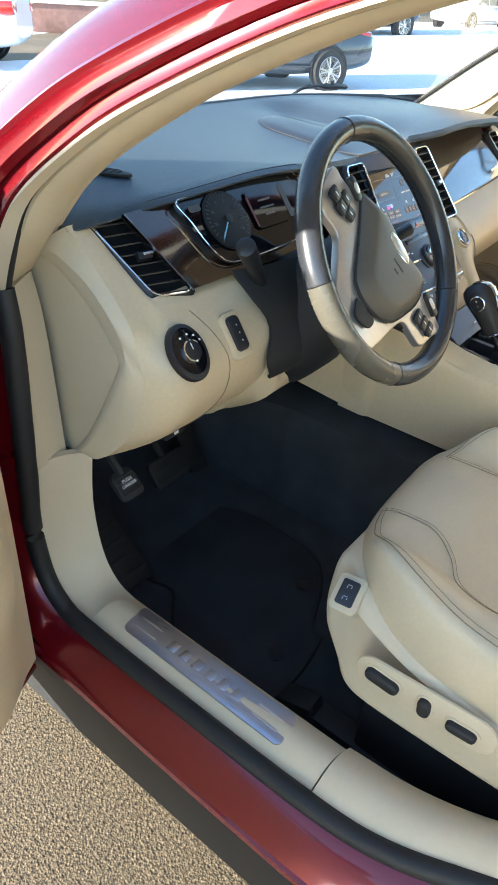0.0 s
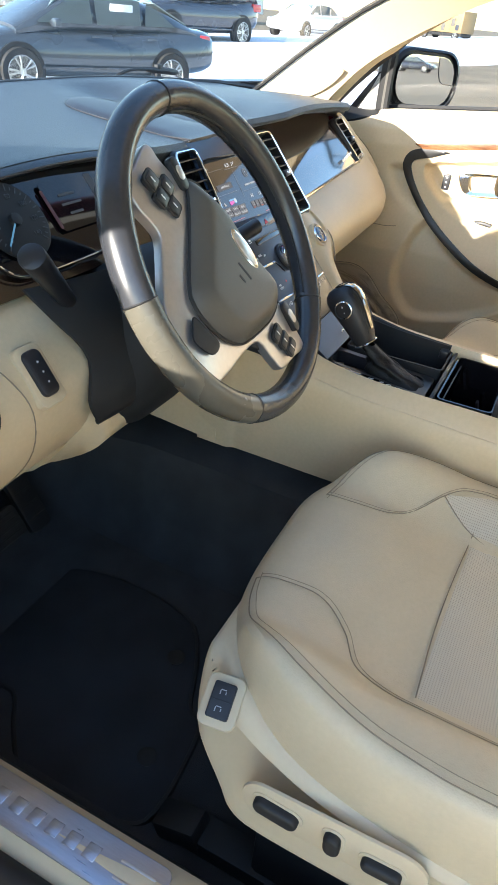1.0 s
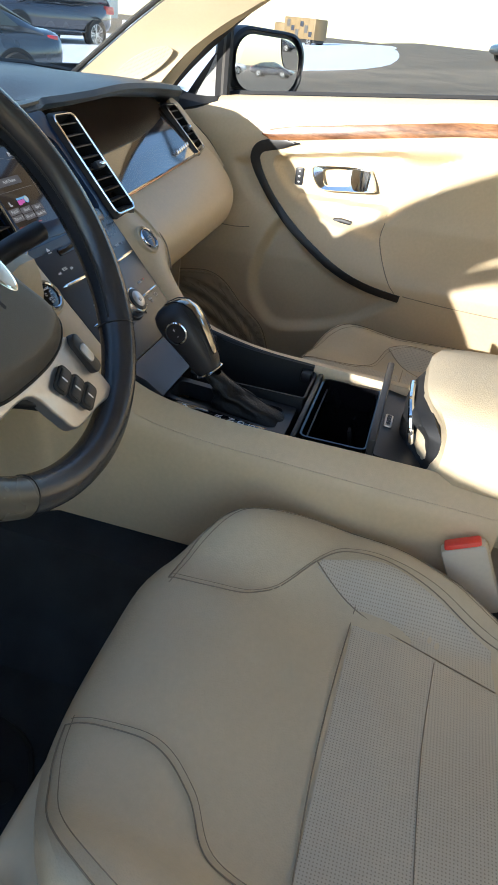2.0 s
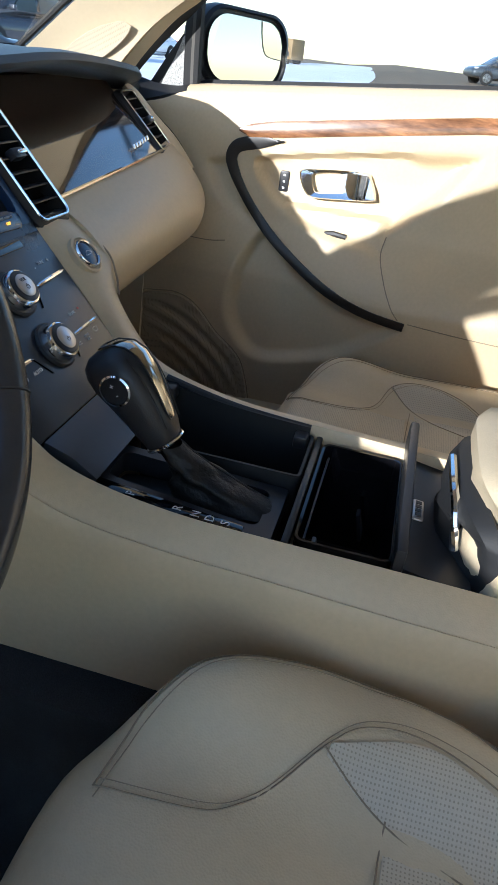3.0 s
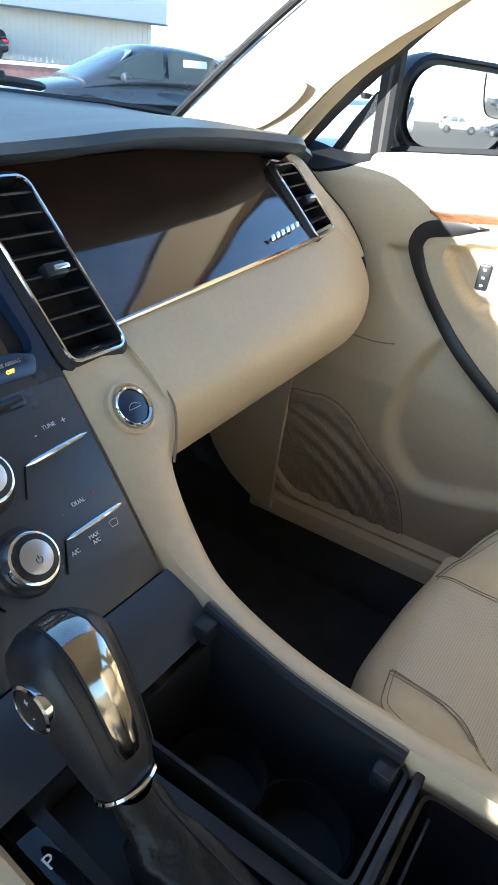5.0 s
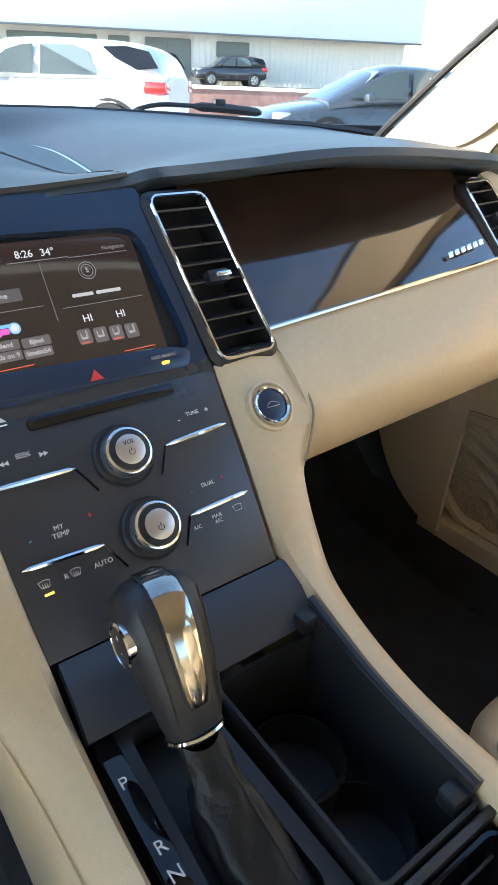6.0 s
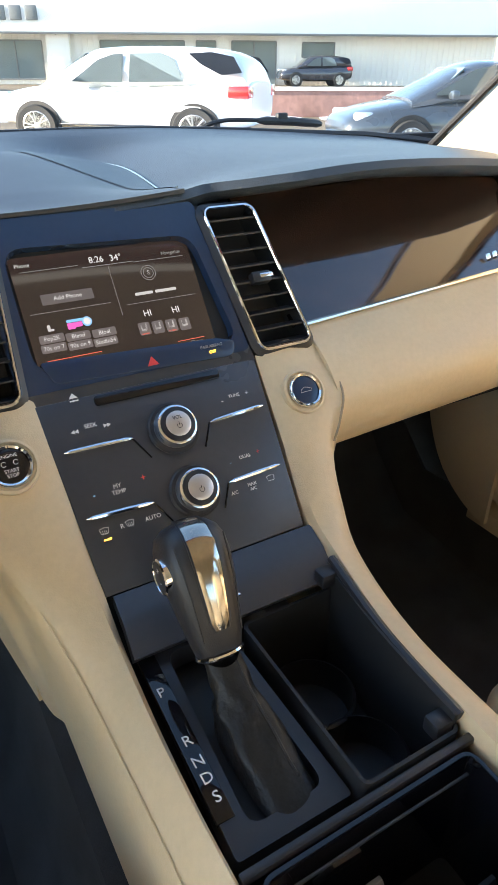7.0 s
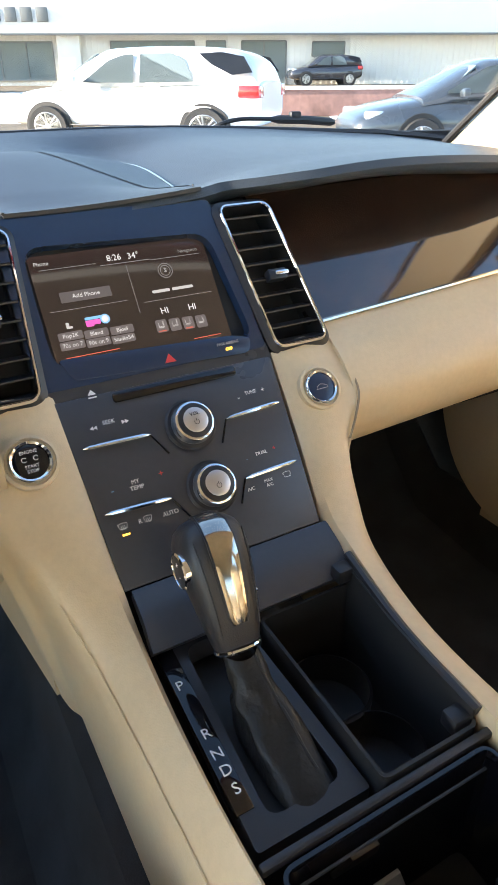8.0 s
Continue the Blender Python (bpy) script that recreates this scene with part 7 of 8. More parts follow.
# ---- driver's door, standing open ----
d1 = thing("door_1", (-0.93, 0.22, 0.3), "opened driver's door with cream inner trim", "car door", kind="structure")
DD, DN = V((-0.93, -0.37, 0)).normalized(), V((0.37, -0.93, 0)).normalized()
DO = V((-0.985, 0.085, 0))
DZ = [0.36, 0.42, 0.52, 0.60, 0.66, 0.72, 0.85, 0.95, 1.03]
DB = [0.00, 0.02, 0.035, 0.045, 0.060, 0.050, 0.030, 0.025, 0.0]
rows = []
for z, b in zip(DZ, DB):
    rows.append([DO + DD * (s - 0.012 * math.sin(min(1, s / 0.12) * 1.57) * 0) + DN * (b + 0.02) * sstep(s, -0.03, 0.09) + V((0, 0, z + (0.03 + 0.07 * sstep(s, 0, 1)) * (z > 0.9))) for s in np.linspace(-0.035, 1.0, 30)])
part("trim_panel", thick(loft(rows), 0.03), soft, d1, "cream inner trim")
part("outer_skin", thick(loft([[DO + DD * s - DN * (0.13 + 0.03 * math.sin(z * 3)) + V((0, 0, z)) for s in np.linspace(-0.12, 1.06, 14)] for z in (0.30, 0.5, 0.75, 1.0, 1.055)]), 0.01), redpaint, d1, "deep red outer skin")
part("frame_edge", thick(loft([[DO + DD * -0.06 - DN * o + V((0, 0, z)) for o in (0.0, 0.06, 0.13)] for z in (0.30, 0.5, 0.75, 1.0, 1.12)]), 0.01), redpaint, d1, "deep red door edge")
# Window frame and corner panel are unseen; added to shade the dash end cap.
FR = [DO + DD * s - DN * 0.05 + V((0, 0, z)) for s, z in ((-0.05, 1.06), (0.12, 1.20), (0.30, 1.31), (0.50, 1.37), (0.75, 1.40), (0.95, 1.38), (1.02, 1.15))]
part("window_frame", tube(catmull(FR, 40), 0.022, 8), rubber, d1, "black window frame")
part("corner_panel", thick(loft([[DO + DD * s - DN * 0.05 + V((0, 0, z)) for s in np.linspace(-0.05, 0.22, 6)] for z in (1.02, 1.05)] + [[DO + DD * (-0.05 + (s + 0.05) * 0.5 + 0.10) - DN * 0.05 + V((0, 0, 1.16)) for s in np.linspace(-0.05, 0.22, 6)]]), 0.02), rubber, d1, "black corner panel, unseen, there to shade the dash end")
part("belt_ledge", thick(loft([[DO + DD * s - DN * o + V((0, 0, 1.035 + 0.03 * s)) for o in (-0.01, 0.06, 0.165)] for s in np.linspace(-0.06, 1.0, 8)]), 0.01), rubber, d1, "black window ledge")
part("lower_edge", thick(loft([[DO + DD * s - DN * o + V((0, 0, 0.31)) for o in (-0.01, 0.06, 0.13)] for s in np.linspace(-0.06, 1.0, 8)]), 0.01), redpaint, d1)

# ---- passenger door mirror ----
mr = thing("side_mirror", (1.0, 0.02, 1.03), "black-cased passenger door mirror with a small round-cornered blind spot inset", "side mirror")
ctr = V((1.000, -0.030, 1.105))
wd = V((0.82, -0.57, 0.0)).normalized()
MM = basis(ctr, wd, (0, 0, 1))
if (MM.to_3x3() @ V((0, 0, 1))).y > 0:
    MM = basis(ctr, -wd, (0, 0, 1))
MM = MM @ Matrix.Rotation(radians(-2), 4, "Z")
MG = MM @ Matrix.Rotation(radians(-1.5), 4, "X")
rows = [[MM @ V((x * s, y * s, z)) for x, y in rounded(0.246, 0.150, 0.060, 8)] for s, z in ((0.90, -0.004), (0.93, 0.006), (1.0, 0.002), (1.02, -0.020), (0.98, -0.055), (0.80, -0.085), (0.45, -0.10), (0.1, -0.102))]
part("housing", loft(rows, close_u=True, cap=True), black, mr, "black mirror housing")
part("mirror_glass", plate(rounded(0.204, 0.120, 0.050, 8), 0.003, 0.0, MG @ Matrix.Translation((0, 0, 0.004))), mirror_mat, mr, "silvered mirror glass", smooth=False)
inset = catmull([(0.036, 0.059, 0), (0.040, 0.034, 0), (0.049, 0.008, 0), (0.063, -0.003, 0), (0.100, -0.006, 0)], 16)
part("inset_line", tube([MG @ V((x, y, 0.0046)) for x, y, z in inset], 0.0011, 5), rubber, mr, "dark line round the corner inset")
part("inset_glass", plate([(x, y) for x, y, z in inset] + [(0.099, 0.022), (0.086, 0.046), (0.062, 0.058)], 0.001, 0, MG @ Matrix.Translation((0, 0, 0.0052)) @ Matrix.Rotation(radians(1.2), 4, "X")), mirror_mat, mr, "corner inset of curved mirror glass", smooth=False)
part("stem", tube([(0.900, 0.085, 1.052), (0.93, 0.080, 1.062), (0.97, 0.060, 1.085)], 0.020, 10, wide=1.5), black, mr, "black mirror stem")

# ---- wipers outside the windscreen ----
wp = thing("wiper", (0.46, 0.52, 1.07), "black windscreen wiper parked at the foot of the glass", "wiper")
part("arm", tube(catmull([(0.335, 0.535, 1.070), (0.352, 0.522, 1.084), (0.391, 0.520, 1.091), (0.440, 0.520, 1.090), (0.470, 0.520, 1.088)], 16), 0.0038, 6), matt, wp)
part("blade", tube([(0.455, 0.520, 1.0885), (0.470, 0.520, 1.0880), (0.530, 0.520, 1.0850), (0.585, 0.520, 1.0800), (0.594, 0.520, 1.0790)], [0.004, 0.0070, 0.0072, 0.0070, 0.004], 8), rubber, wp)
part("joint", box(0.022, 0.012, 0.012, 0.003, Matrix.Translation((0.505, 0.520, 1.094))), matt, wp)

# ---- outdoors ----
asphalt = material("worn_asphalt", (0.135, 0.102, 0.064), 0.9, vary=0.15, vscale=0.8, fine=0.95, fscale=150, bump=0.45, bscale=230, bkind="CELLS", color2=(0.235, 0.175, 0.108))
snow = material("packed_snow", (0.82, 0.84, 0.88), 0.8, vary=0.05, vscale=0.7, fine=0.03, fscale=20, bump=0.4, bscale=8)
brickmat = material("red_brick", (0.27, 0.15, 0.125), 0.85, vary=0.15, vscale=2, fine=0.15, fscale=8)
wallpaint = material("white_ribbed_cladding", (0.80, 0.785, 0.75), 0.6, vary=0.05, vscale=0.4)
whitefascia = material("white_fascia", (0.82, 0.82, 0.80), 0.6, vary=0.03, vscale=0.3)
darkglass = material("dark_tinted_glass", (0.16, 0.20, 0.21), 0.08, vary=0.1, vscale=0.6, rvary=0.02, spec=0.25)
blackglass = material("black_privacy_glass", (0.03, 0.035, 0.045), 0.08, rvary=0.02, spec=0.25)
frames = material("grey_window_frame", (0.16, 0.17, 0.17), 0.5)
tyre = material("tyre_rubber", (0.02, 0.02, 0.02), 0.8, bump=0.1, bscale=60)
alloy = material("silver_alloy", (0.60, 0.60, 0.60), 0.3, metal=0.9, vary=0.04)
bluegrey = material("dark_blue_grey_paint", (0.060, 0.074, 0.090), 0.28, metal=0.3, coat=1.0, vary=0.04, vscale=1)
whitepaint = material("white_car_paint", (0.80, 0.80, 0.80), 0.25, coat=1.0, vary=0.02, vscale=1)
greypaint = material("charcoal_car_paint", (0.05, 0.055, 0.07), 0.25, metal=0.3, coat=1.0, vary=0.03, vscale=1)
tanpaint = material("tan_truck_paint", (0.22, 0.15, 0.07), 0.5, vary=0.1, vscale=1.5)
taillamp = material("red_tail_lamp", (0.50, 0.02, 0.02), 0.2, coat=1.0)
headlamp = material("clear_head_lamp", (0.7, 0.72, 0.75), 0.1, metal=0.4)


def ground_z(x, y):
    return 0.024 * max(0, x - 10) * max(0, 1 - max(0, y - 4) / 14) if x > 10 and abs(y) < 40 else 0.0


def sheet(x0, x1, y0, y1, n, dz):
    return loft([[(x, y, ground_z(x, y) + dz) for x in np.linspace(x0, x1, n)] for y in np.linspace(y0, y1, n)])


rim_x = [-900, -200, -60, -20, -8, -4, 0, 4, 8, 10, 14, 20, 30, 45, 70, 120, 300, 900]
rim_y = [-900, -200, -60, -20, -8, -4, 0, 4, 8, 11, 14, 18, 25, 40, 60, 120, 300, 900]
single("ground", loft([[(x, y, min(ground_z(x, y), 1.6)) for x in rim_x] for y in rim_y]), asphalt, "worn sandy asphalt car park", "ground", kind="structure")


def bank(pts, h, name, label, dz=0.03):
    o = [(p[0], p[1]) for p in catmull([(x, y, 0) for x, y in pts], 60, True)]
    cx, cy = np.mean([p[0] for p in o]), np.mean([p[1] for p in o])
    rows = []
    for s in (1.0, 0.97, 0.9, 0.75, 0.5, 0.2, 0.02):
        row = []
        for x, y in o:
            xx, yy = cx + (x - cx) * s, cy + (y - cy) * s
            row.append((xx, yy, ground_z(xx, yy) - 0.05 + dz + (h + 0.25 * h * noise.noise((xx * 0.35, yy * 0.35, 2))) * sstep(1 - s, 0, 0.2)))
        rows.append(row)
    return single(name, loft(rows, close_u=True, cap=True), snow, label, "snow", kind="stuff")


bank([(9, 9.5), (16, 5.5), (30, 2.0), (60, 6), (70, 16), (45, 22), (22, 22), (11, 16)], 0.12, "snow_field", "bright trodden snow beyond the parked sedan")
bank([(3.2, 8.6), (5.5, 5.2), (8.5, 3.6), (14, 3.0), (17, 5.0), (12, 9.0), (8, 10.6), (4.5, 10.4)], 0.03, "snow_field", "thin bright snow round the parked sedan", 0.045)
bank([(-14, 17.5), (0, 18), (8, 14), (14, 17), (26, 27), (20, 36), (0, 40), (-20, 40)], 0.10, "snow_field", "bright snow between the parked cars and the building")
bank([(24, -30), (40, -24), (46, -8), (34, -5), (22, -12)], 0.10, "snow_field", "bright snow beyond the access road")


def wheel_parts(parent, x, y, r, side):
    m = Matrix.Translation((x, y, r)) @ Matrix.Rotation(radians(90 * side), 4, "X")
    w = part("wheel", turned([(r * 0.66, -0.10), (r * 0.95, -0.11), (r, -0.08), (r, 0.08), (r * 0.95, 0.11), (r * 0.68, 0.10)], m, 30), tyre, parent, "black tyre")
    part("rim", turned([(r * 0.69, 0.10), (r * 0.66, 0.104), (r * 0.60, 0.07), (r * 0.58, 0.02), (0.001, 0.02)], m, 30), alloy, w, "silver alloy rim")
    for k in range(5):
        for o in (-0.13, 0.13):
            a = k * math.tau / 5 + o
            part("spoke", tube([m @ V((0.05 * math.cos(a), 0.05 * math.sin(a), 0.085)), m @ V((r * 0.64 * math.cos(a + o * 0.4), r * 0.64 * math.sin(a + o * 0.4), 0.092))], 0.020, 5), alloy, w)
    part("hub", turned([(0.06, 0.06), (0.055, 0.10), (0.001, 0.105)], m, 16), alloy, w)


def car(name, at, heading, k, paint, label, kind="sedan", tall=1.0):
    """A parked car about its middle, nose along +x, turned by heading degrees and scaled by k."""
    t = thing(name, (0, 0, 0), label, "car", "parked cars", local=True)
    if kind == "sedan":
        belt_, top = 0.92, 1.45
        low = [(-2.35, 0.50, 0.94, 0.70), (-2.30, 0.35, 1.02, 0.82), (-1.6, 0.26, 1.02, 0.90), (-0.6, 0.22, 0.96, 0.91), (0.6, 0.22, 0.94, 0.91), (1.2, 0.24, 0.93, 0.90), (1.9, 0.28, 0.82, 0.88), (2.25, 0.34, 0.70, 0.78), (2.35, 0.42, 0.60, 0.62)]
        cab = [(-2.0, 1.02, 1.02, 0.66), (-1.45, 1.00, 1.26, 0.62), (-0.8, 0.96, 1.42, 0.60), (0.0, 0.95, 1.46, 0.60), (0.45, 0.94, 1.38, 0.62), (1.35, 0.93, 0.95, 0.70)]
        win = [[(-1.52, 1.03), (-1.18, 1.26), (-0.98, 1.33), (-0.92, 1.02)], [(-0.84, 1.02), (-0.86, 1.36), (-0.20, 1.40), (-0.02, 1.40), (-0.02, 1.00)], [(0.06, 1.00), (0.06, 1.39), (0.38, 1.34), (0.98, 1.02), (0.98, 0.99)]]
    else:
        belt_, top = 1.08, 1.68
        low = [(-2.20, 0.55, 1.08, 0.60), (-2.14, 0.40, 1.14, 0.78), (-1.6, 0.30, 1.14, 0.91), (-0.6, 0.27, 1.09, 0.92), (0.6, 0.27, 1.07, 0.92), (1.2, 0.28, 1.06, 0.90), (1.9, 0.32, 0.96, 0.88), (2.2, 0.38, 0.84, 0.80), (2.30, 0.46, 0.72, 0.64)]
        cab = [(-2.15, 1.14, 1.16, 0.62), (-2.02, 1.12, 1.46, 0.60), (-1.55, 1.12, 1.63, 0.66), (-0.6, 1.09, 1.68, 0.66), (0.2, 1.08, 1.66, 0.66), (0.55, 1.07, 1.58, 0.67), (1.25, 1.06, 1.10, 0.74)]
        win = [[(-0.28, 1.10), (-0.28, 1.55), (-0.80, 1.56), (-1.02, 1.46), (-1.18, 1.12)], [(0.72, 1.10), (0.58, 1.20), (0.26, 1.45), (0.00, 1.54), (-0.17, 1.55), (-0.17, 1.10)], [(-1.24, 1.55), (-1.60, 1.57), (-1.95, 1.50), (-2.10, 1.26), (-1.78, 1.22), (-1.45, 1.38)]]

    def section(x, lo, hi, w, narrow, n=20):
        row = []
        for a in np.linspace(0, math.tau, n, endpoint=False):
            c, s = math.cos(a), math.sin(a)
            row.append((x, w * math.copysign(abs(c) ** 0.5, c) * (1 - narrow * max(0, s)), (lo + hi) / 2 + (hi - lo) / 2 * math.copysign(abs(s) ** 0.55, s)))
        return row

    def fine(knots, n):
        return catmull(knots, n)
    b = part("body", loft([section(*r, 0.04) for r in fine(low, 30)], close_u=True, cap=True), paint, t, "painted body")
    gh = part("cabin", loft([section(x, lo - 0.15, max(hi, lo + 0.01), w + 0.12, 0.20) for x, lo, hi, w in fine(cab, 26)], close_u=True, cap=True), paint, t, "painted roof and pillars")
    wr = 0.335 if kind == "sedan" else 0.36
    for s in (-1, 1):
        for o in win:
            pts = [(x, z) for x, z in o]
            bm = bmesh.new()
            vs = [bm.verts.new((x, s * (0.80 if kind == "sedan" else 0.845) - s * 0.26 * max(0, z - belt_ - 0.05), z)) for x, z in pts]
            bm.faces.new(vs)
            part("window", thick(bm, 0.012), blackglass if o is win[-1] and kind != "sedan" else darkglass, gh, "tinted side window", smooth=False)
        for x in (-1.36, 1.36):
            part("wheel_arch", turned([(wr + 0.055, -0.02), (wr + 0.055, 0.012), (0.001, 0.012)], Matrix.Translation((x, s * 0.905, wr + 0.01)) @ Matrix.Rotation(radians(-90 * s), 4, "X"), 30), rubber, b, "black wheel arch")
            wheel_parts(t, x, s * 0.86, wr, -s)
        part("tail_lamp", box(*((0.22, 0.10, 0.14) if kind == "sedan" else (0.34, 0.30, 0.20)), 0.03, Matrix.Translation(((-2.18 if kind == "sedan" else -2.04), s * (0.74 if kind == "sedan" else 0.70), belt_ - (0.05 if kind == "sedan" else 0.12)))), taillamp, b, "red tail lamp")
        part("head_lamp", box(0.30, 0.16, 0.12, 0.04, Matrix.Translation((2.06, s * 0.70, belt_ - 0.22))), headlamp, b, "clear head lamp")
        for x in (-0.86, 0.20):
            part("door_handle", box(0.17, 0.03, 0.03, 0.01, Matrix.Translation((x - 0.12, s * 0.915, belt_ - 0.08))), paint, b)
        part("sill_line", box(2.2, 0.02, 0.03, 0.008, Matrix.Translation((0, s * 0.915, 0.40))), greypaint, b)
        part("door_mirror", box(0.12, 0.20, 0.13, 0.04, Matrix.Translation((0.78, s * 0.98, belt_ + 0.08))), paint, t, "door mirror")
    sh = [(0.98, 0.96), (0.46, 1.36)] if kind == "sedan" else [(1.10, 1.12), (0.52, 1.56)]
    part("windscreen", thick(loft([[(sh[0][0] + 0.06, y * 0.70, sh[0][1]) for y in (-1, 0, 1)], [(sh[1][0] + 0.04, y * 0.56, sh[1][1]) for y in (-1, 0, 1)]]), 0.02), darkglass, gh, "tinted windscreen")
    rg = [(-1.82, 1.08), (-1.20, 1.36)] if kind == "sedan" else [(-2.05, 1.20), (-1.88, 1.50)]
    part("rear_window", thick(loft([[(rg[0][0] - 0.05, y * (0.62 if kind == "sedan" else 0.50), rg[0][1]) for y in (-1, 0, 1)], [(rg[1][0] - 0.05, y * (0.54 if kind == "sedan" else 0.42), rg[1][1]) for y in (-1, 0, 1)]]), 0.02), darkglass, gh, "tinted rear window")
    t.matrix_basis = Matrix.Translation(at) @ Matrix.Rotation(radians(heading), 4, "Z") @ Matrix.Diagonal((k, k, k * tall, 1))
    return t


sticker = car("parked_sedan", (7.82, 6.78, 0), 156.5, 0.86, bluegrey, "dark blue-grey sedan with silver alloys parked ahead")
part("window_sticker", box(0.42, 0.012, 0.24, 0.004, Matrix.Translation((-0.50, 0.735, 1.18))), white_ink, sticker, "white paper in the side window")
car("parked_suv", (4.48, 11.15, 0), 134.0, 1.0, whitepaint, "white crossover parked ahead with dark rear quarter glass", "suv", 0.86)
car("parked_suv", (29.3, 40.9, 0), 158.0, 1.08, greypaint, "charcoal crossover parked before the building", "suv")
car("parked_suv", (47.0, -3.7, ground_z(47, -3.7)), 112.0, 0.95, bluegrey, "blue-grey crossover parked beyond the access road", "suv")
car("parked_suv", (4.0, 41.0, 0), 60.0, 1.0, bluegrey, "blue crossover parked by the showroom", "suv")
car("parked_pickup", (20.5, 12.6, ground_z(20.5, 12.6)), 165.0, 1.15, greypaint, "dark tall vehicle parked behind the sedan", "suv")
car("parked_suv", (4.89, -85.41, 0), 4.0, 1.0, whitepaint, "white tall vehicle parked behind the car", "suv", 1.1)
car("parked_sedan", (9.73, -80.64, 0), 20.0, 1.0, greypaint, "dark sedan parked behind the car")
car("parked_sedan", (34.0, 14.0, ground_z(34, 14)), 170.0, 1.0, whitepaint, "pale distant car on the snow")

# tan box truck far off
tk = thing("box_truck", (60.0, 12.4, 0), "tan box truck standing far off", "truck", local=True)
part("box", box(5.0, 2.4, 2.2, 0.06, Matrix.Translation((-0.8, 0, 1.9))), tanpaint, tk, "tan ribbed box")
for k in range(7):
    part("rib", box(0.08, 2.46, 2.1, 0.02, Matrix.Translation((-3.0 + 0.72 * k, 0, 1.9))), tanpaint, tk)
part("cab", box(1.7, 2.2, 1.7, 0.15, Matrix.Translation((2.6, 0, 1.45))), tanpaint, tk, "tan cab")
part("windscreen", box(0.8, 2.0, 0.6, 0.05, Matrix.Translation((3.1, 0, 1.85))), darkglass, tk)
for k in range(6):
    part("side_hatch", box(0.50, 2.52, 0.55 + 0.25 * (k % 2), 0.03, Matrix.Translation((-2.64 + 0.72 * k, 0, 1.35 + 0.5 * (k % 3)))), underpaint if k % 2 else greypaint, tk, "dark side hatch")
part("chassis", box(6.4, 1.9, 0.40, 0.04, Matrix.Translation((0, 0, 0.66))), rubber, tk, "dark chassis")
for x in (-2.4, 2.4):
    for s in (-1, 1):
        wheel_parts(tk, x, s * 1.05, 0.5, -s)
tk.matrix_basis = Matrix.Translation((46.7, 10.05, ground_z(46.7, 10.05))) @ Matrix.Rotation(radians(62), 4, "Z") @ Matrix.Scale(0.50, 4)

# low brick wall
wx, wy, wd2 = V((7.6, 17.2, 0)), V((17.0, 12.8, 0)), None
bw = thing("brick_wall", (12, 15, 0), "low red brick wall beyond the parked cars", "wall")
dv_ = (wy - wx).normalized()
bm = box((wy - wx).length, 0.34, 0.62, 0.01, Matrix.Translation((wx + wy) / 2 + V((0, 0, 0.31))) @ Matrix.Rotation(math.atan2(dv_.y, dv_.x), 4, "Z"))
part("core", bm, brickmat, bw)
part("coping", box((wy - wx).length + 0.1, 0.44, 0.08, 0.01, Matrix.Translation((wx + wy) / 2 + V((0, 0, 0.66))) @ Matrix.Rotation(math.atan2(dv_.y, dv_.x), 4, "Z")), wallpaint, bw, "pale coping")

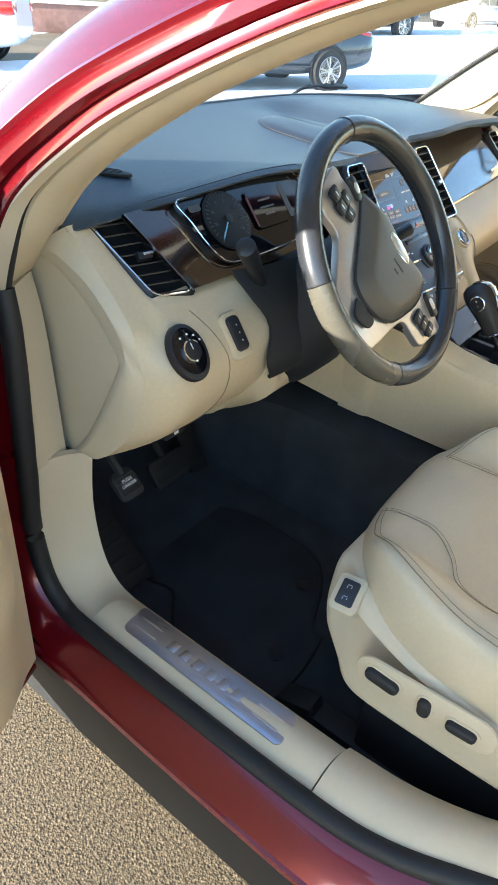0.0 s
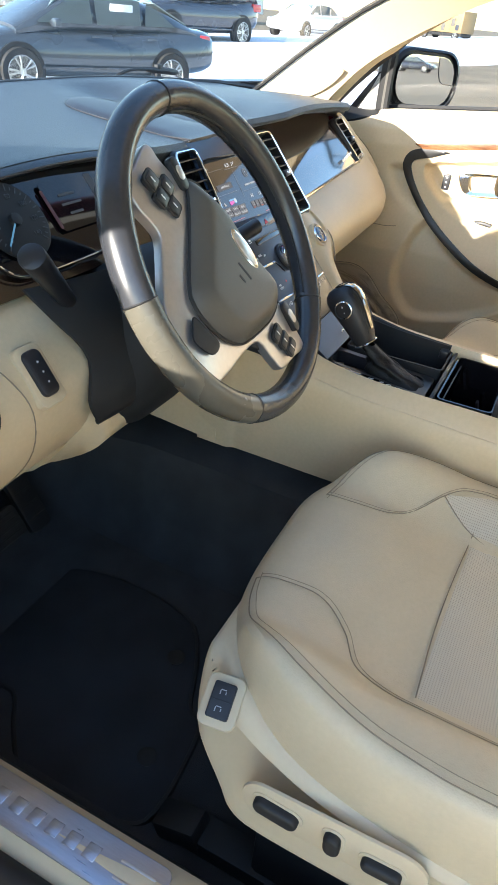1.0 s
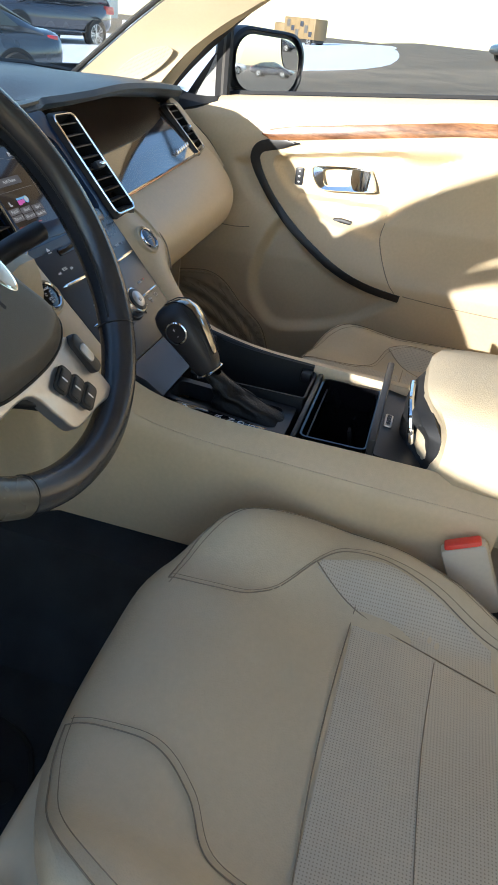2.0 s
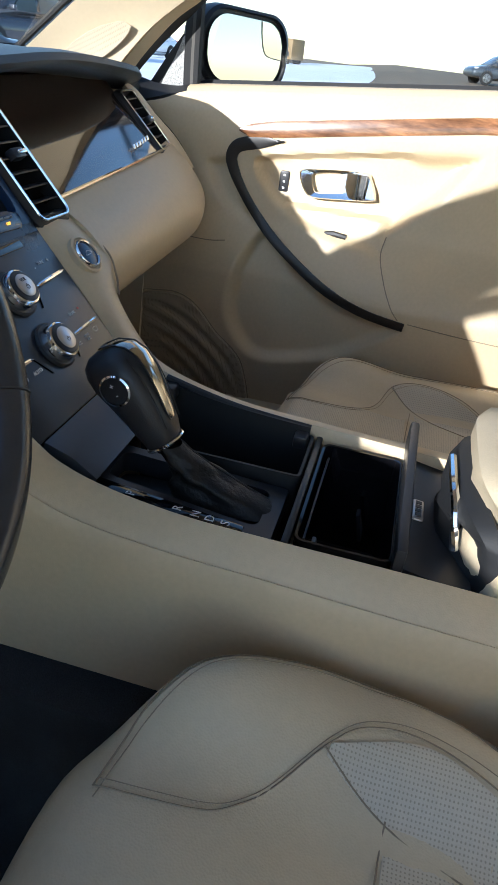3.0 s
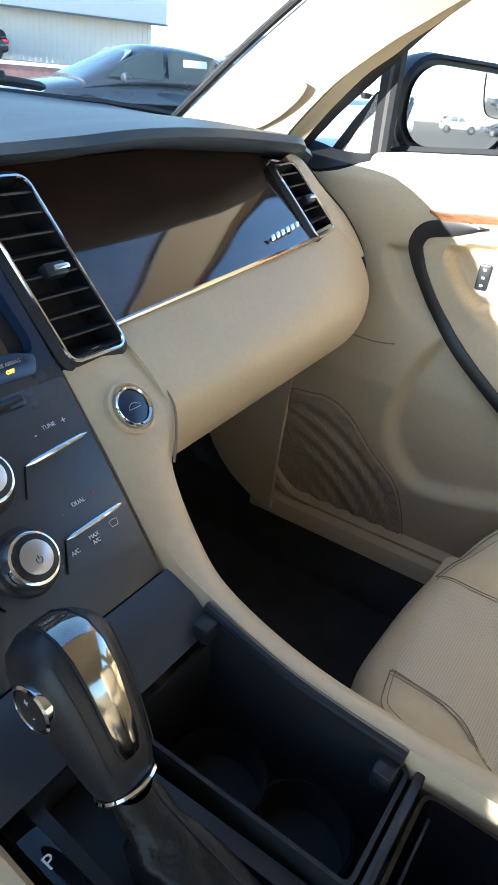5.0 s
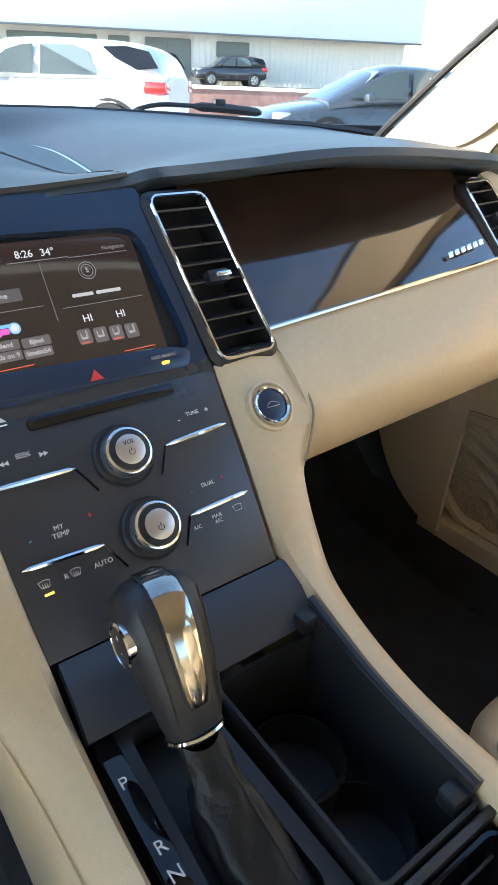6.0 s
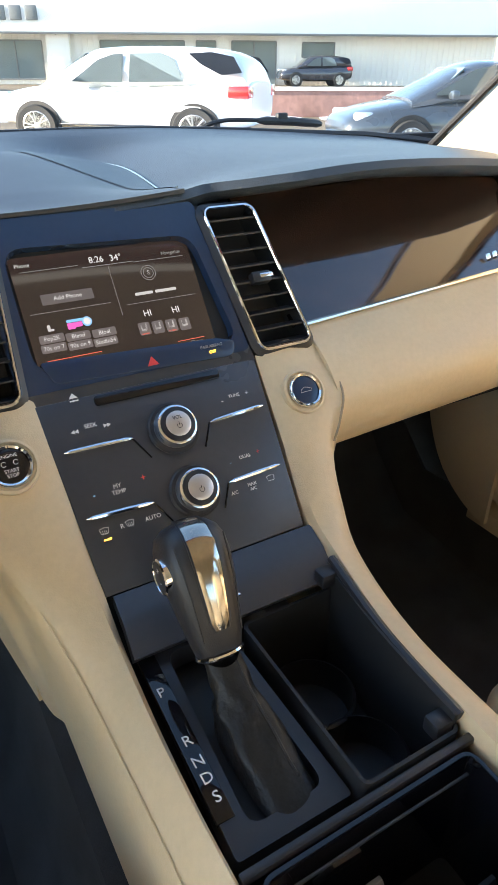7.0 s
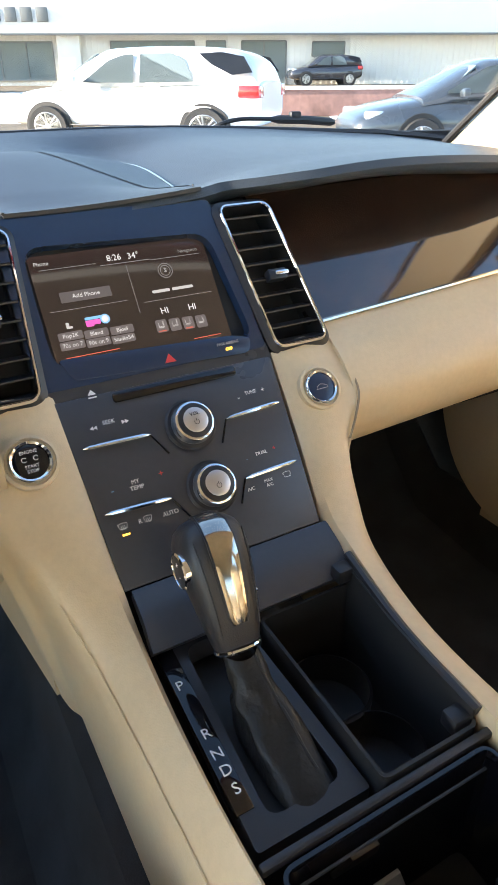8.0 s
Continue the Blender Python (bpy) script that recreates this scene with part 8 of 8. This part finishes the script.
# dealership building
B0, B1 = V((-30.0, 73.0, 0)), V((41.5, 36.6, 0))
bd = (B1 - B0).normalized()
bl = (B1 - B0).length
BLD = basis(B0, bd, (0, 0, 1))   # x along the front, y up, z outwards
if (BLD.to_3x3() @ V((0, 0, 1))).y > 0:
    BLD = BLD @ Matrix.Diagonal((1, 1, -1, 1))
hall = thing("showroom_building", tuple(B1), "long white ribbed showroom building with dark windows", "building")
part("wall", box(bl, 2.96, 12.0, 0.02, BLD @ Matrix.Translation((bl / 2, 1.48, -6.0))), wallpaint, hall, "white ribbed cladding")
for k in range(90):
    part("cladding_rib", box(0.07, 2.9, 0.06, 0.0, BLD @ Matrix.Translation((bl - 0.25 - 0.38 * k, 1.47, 0.02))), wallpaint, hall, smooth=False)
part("fascia", box(bl + 1.2, 2.6, 13.2, 0.03, BLD @ Matrix.Translation((bl / 2, 4.28, -5.2))), whitefascia, hall, "plain white fascia")
part("soffit_edge", box(bl + 1.3, 0.12, 0.10, 0.01, BLD @ Matrix.Translation((bl / 2, 2.97, 1.45))), frames, hall, "grey eaves edge")
for k in range(9):
    part("soffit_lamp", box(0.35, 0.12, 0.35, 0.03, BLD @ Matrix.Translation((bl - 3 - 5.4 * k, 2.92, 0.9))), whitefascia, hall)
for x, w, h, z in ((bl - 12.4, 2.2, 0.85, 2.14), (bl - 16.8, 3.0, 2.6, 1.32), (bl - 20.05, 1.3, 0.85, 2.19), (bl - 24.3, 5.6, 0.85, 2.18), (bl - 34.5, 7.0, 2.25, 1.45)):
    wv = part("window", box(w, h, 0.08, 0.01, BLD @ Matrix.Translation((x, z, 0.06))), darkglass, hall, "dark showroom window", smooth=False)
    nb = max(1, round(w / 1.9))
    for q in range(nb + 1):
        part("mullion", box(0.09, h, 0.12, 0.01, BLD @ Matrix.Translation((x - w / 2 + w * q / nb, z, 0.10))), frames, wv, smooth=False)
    for e in (-1, 1):
        part("rail", box(w, 0.09, 0.12, 0.01, BLD @ Matrix.Translation((x, z + e * h / 2, 0.10))), frames, wv, smooth=False)
part("entrance_pier", box(1.5, 5.8, 0.6, 0.05, BLD @ Matrix.Translation((bl - 29.8, 2.9, 0.5))), whitefascia, hall, "white entrance pier")
for k in range(5):
    part("sign_mark", box(0.75, 0.80, 0.12, 0.05, BLD @ Matrix.Translation((bl - 35.1 + 1.0 * k, 4.05, 1.5))), frames, hall, "plain grey sign letter shape")
far = thing("far_shed", (60, 40, 0), "pale shed far off on the snow", "building")
part("wall", box(9, 4, 3.0, 0.05, Matrix.Translation((62, 34, 2.2))), whitefascia, far)
part("roof", box(9.6, 4.6, 0.4, 0.1, Matrix.Translation((62, 34, 3.8))), frames, far, "grey roof")
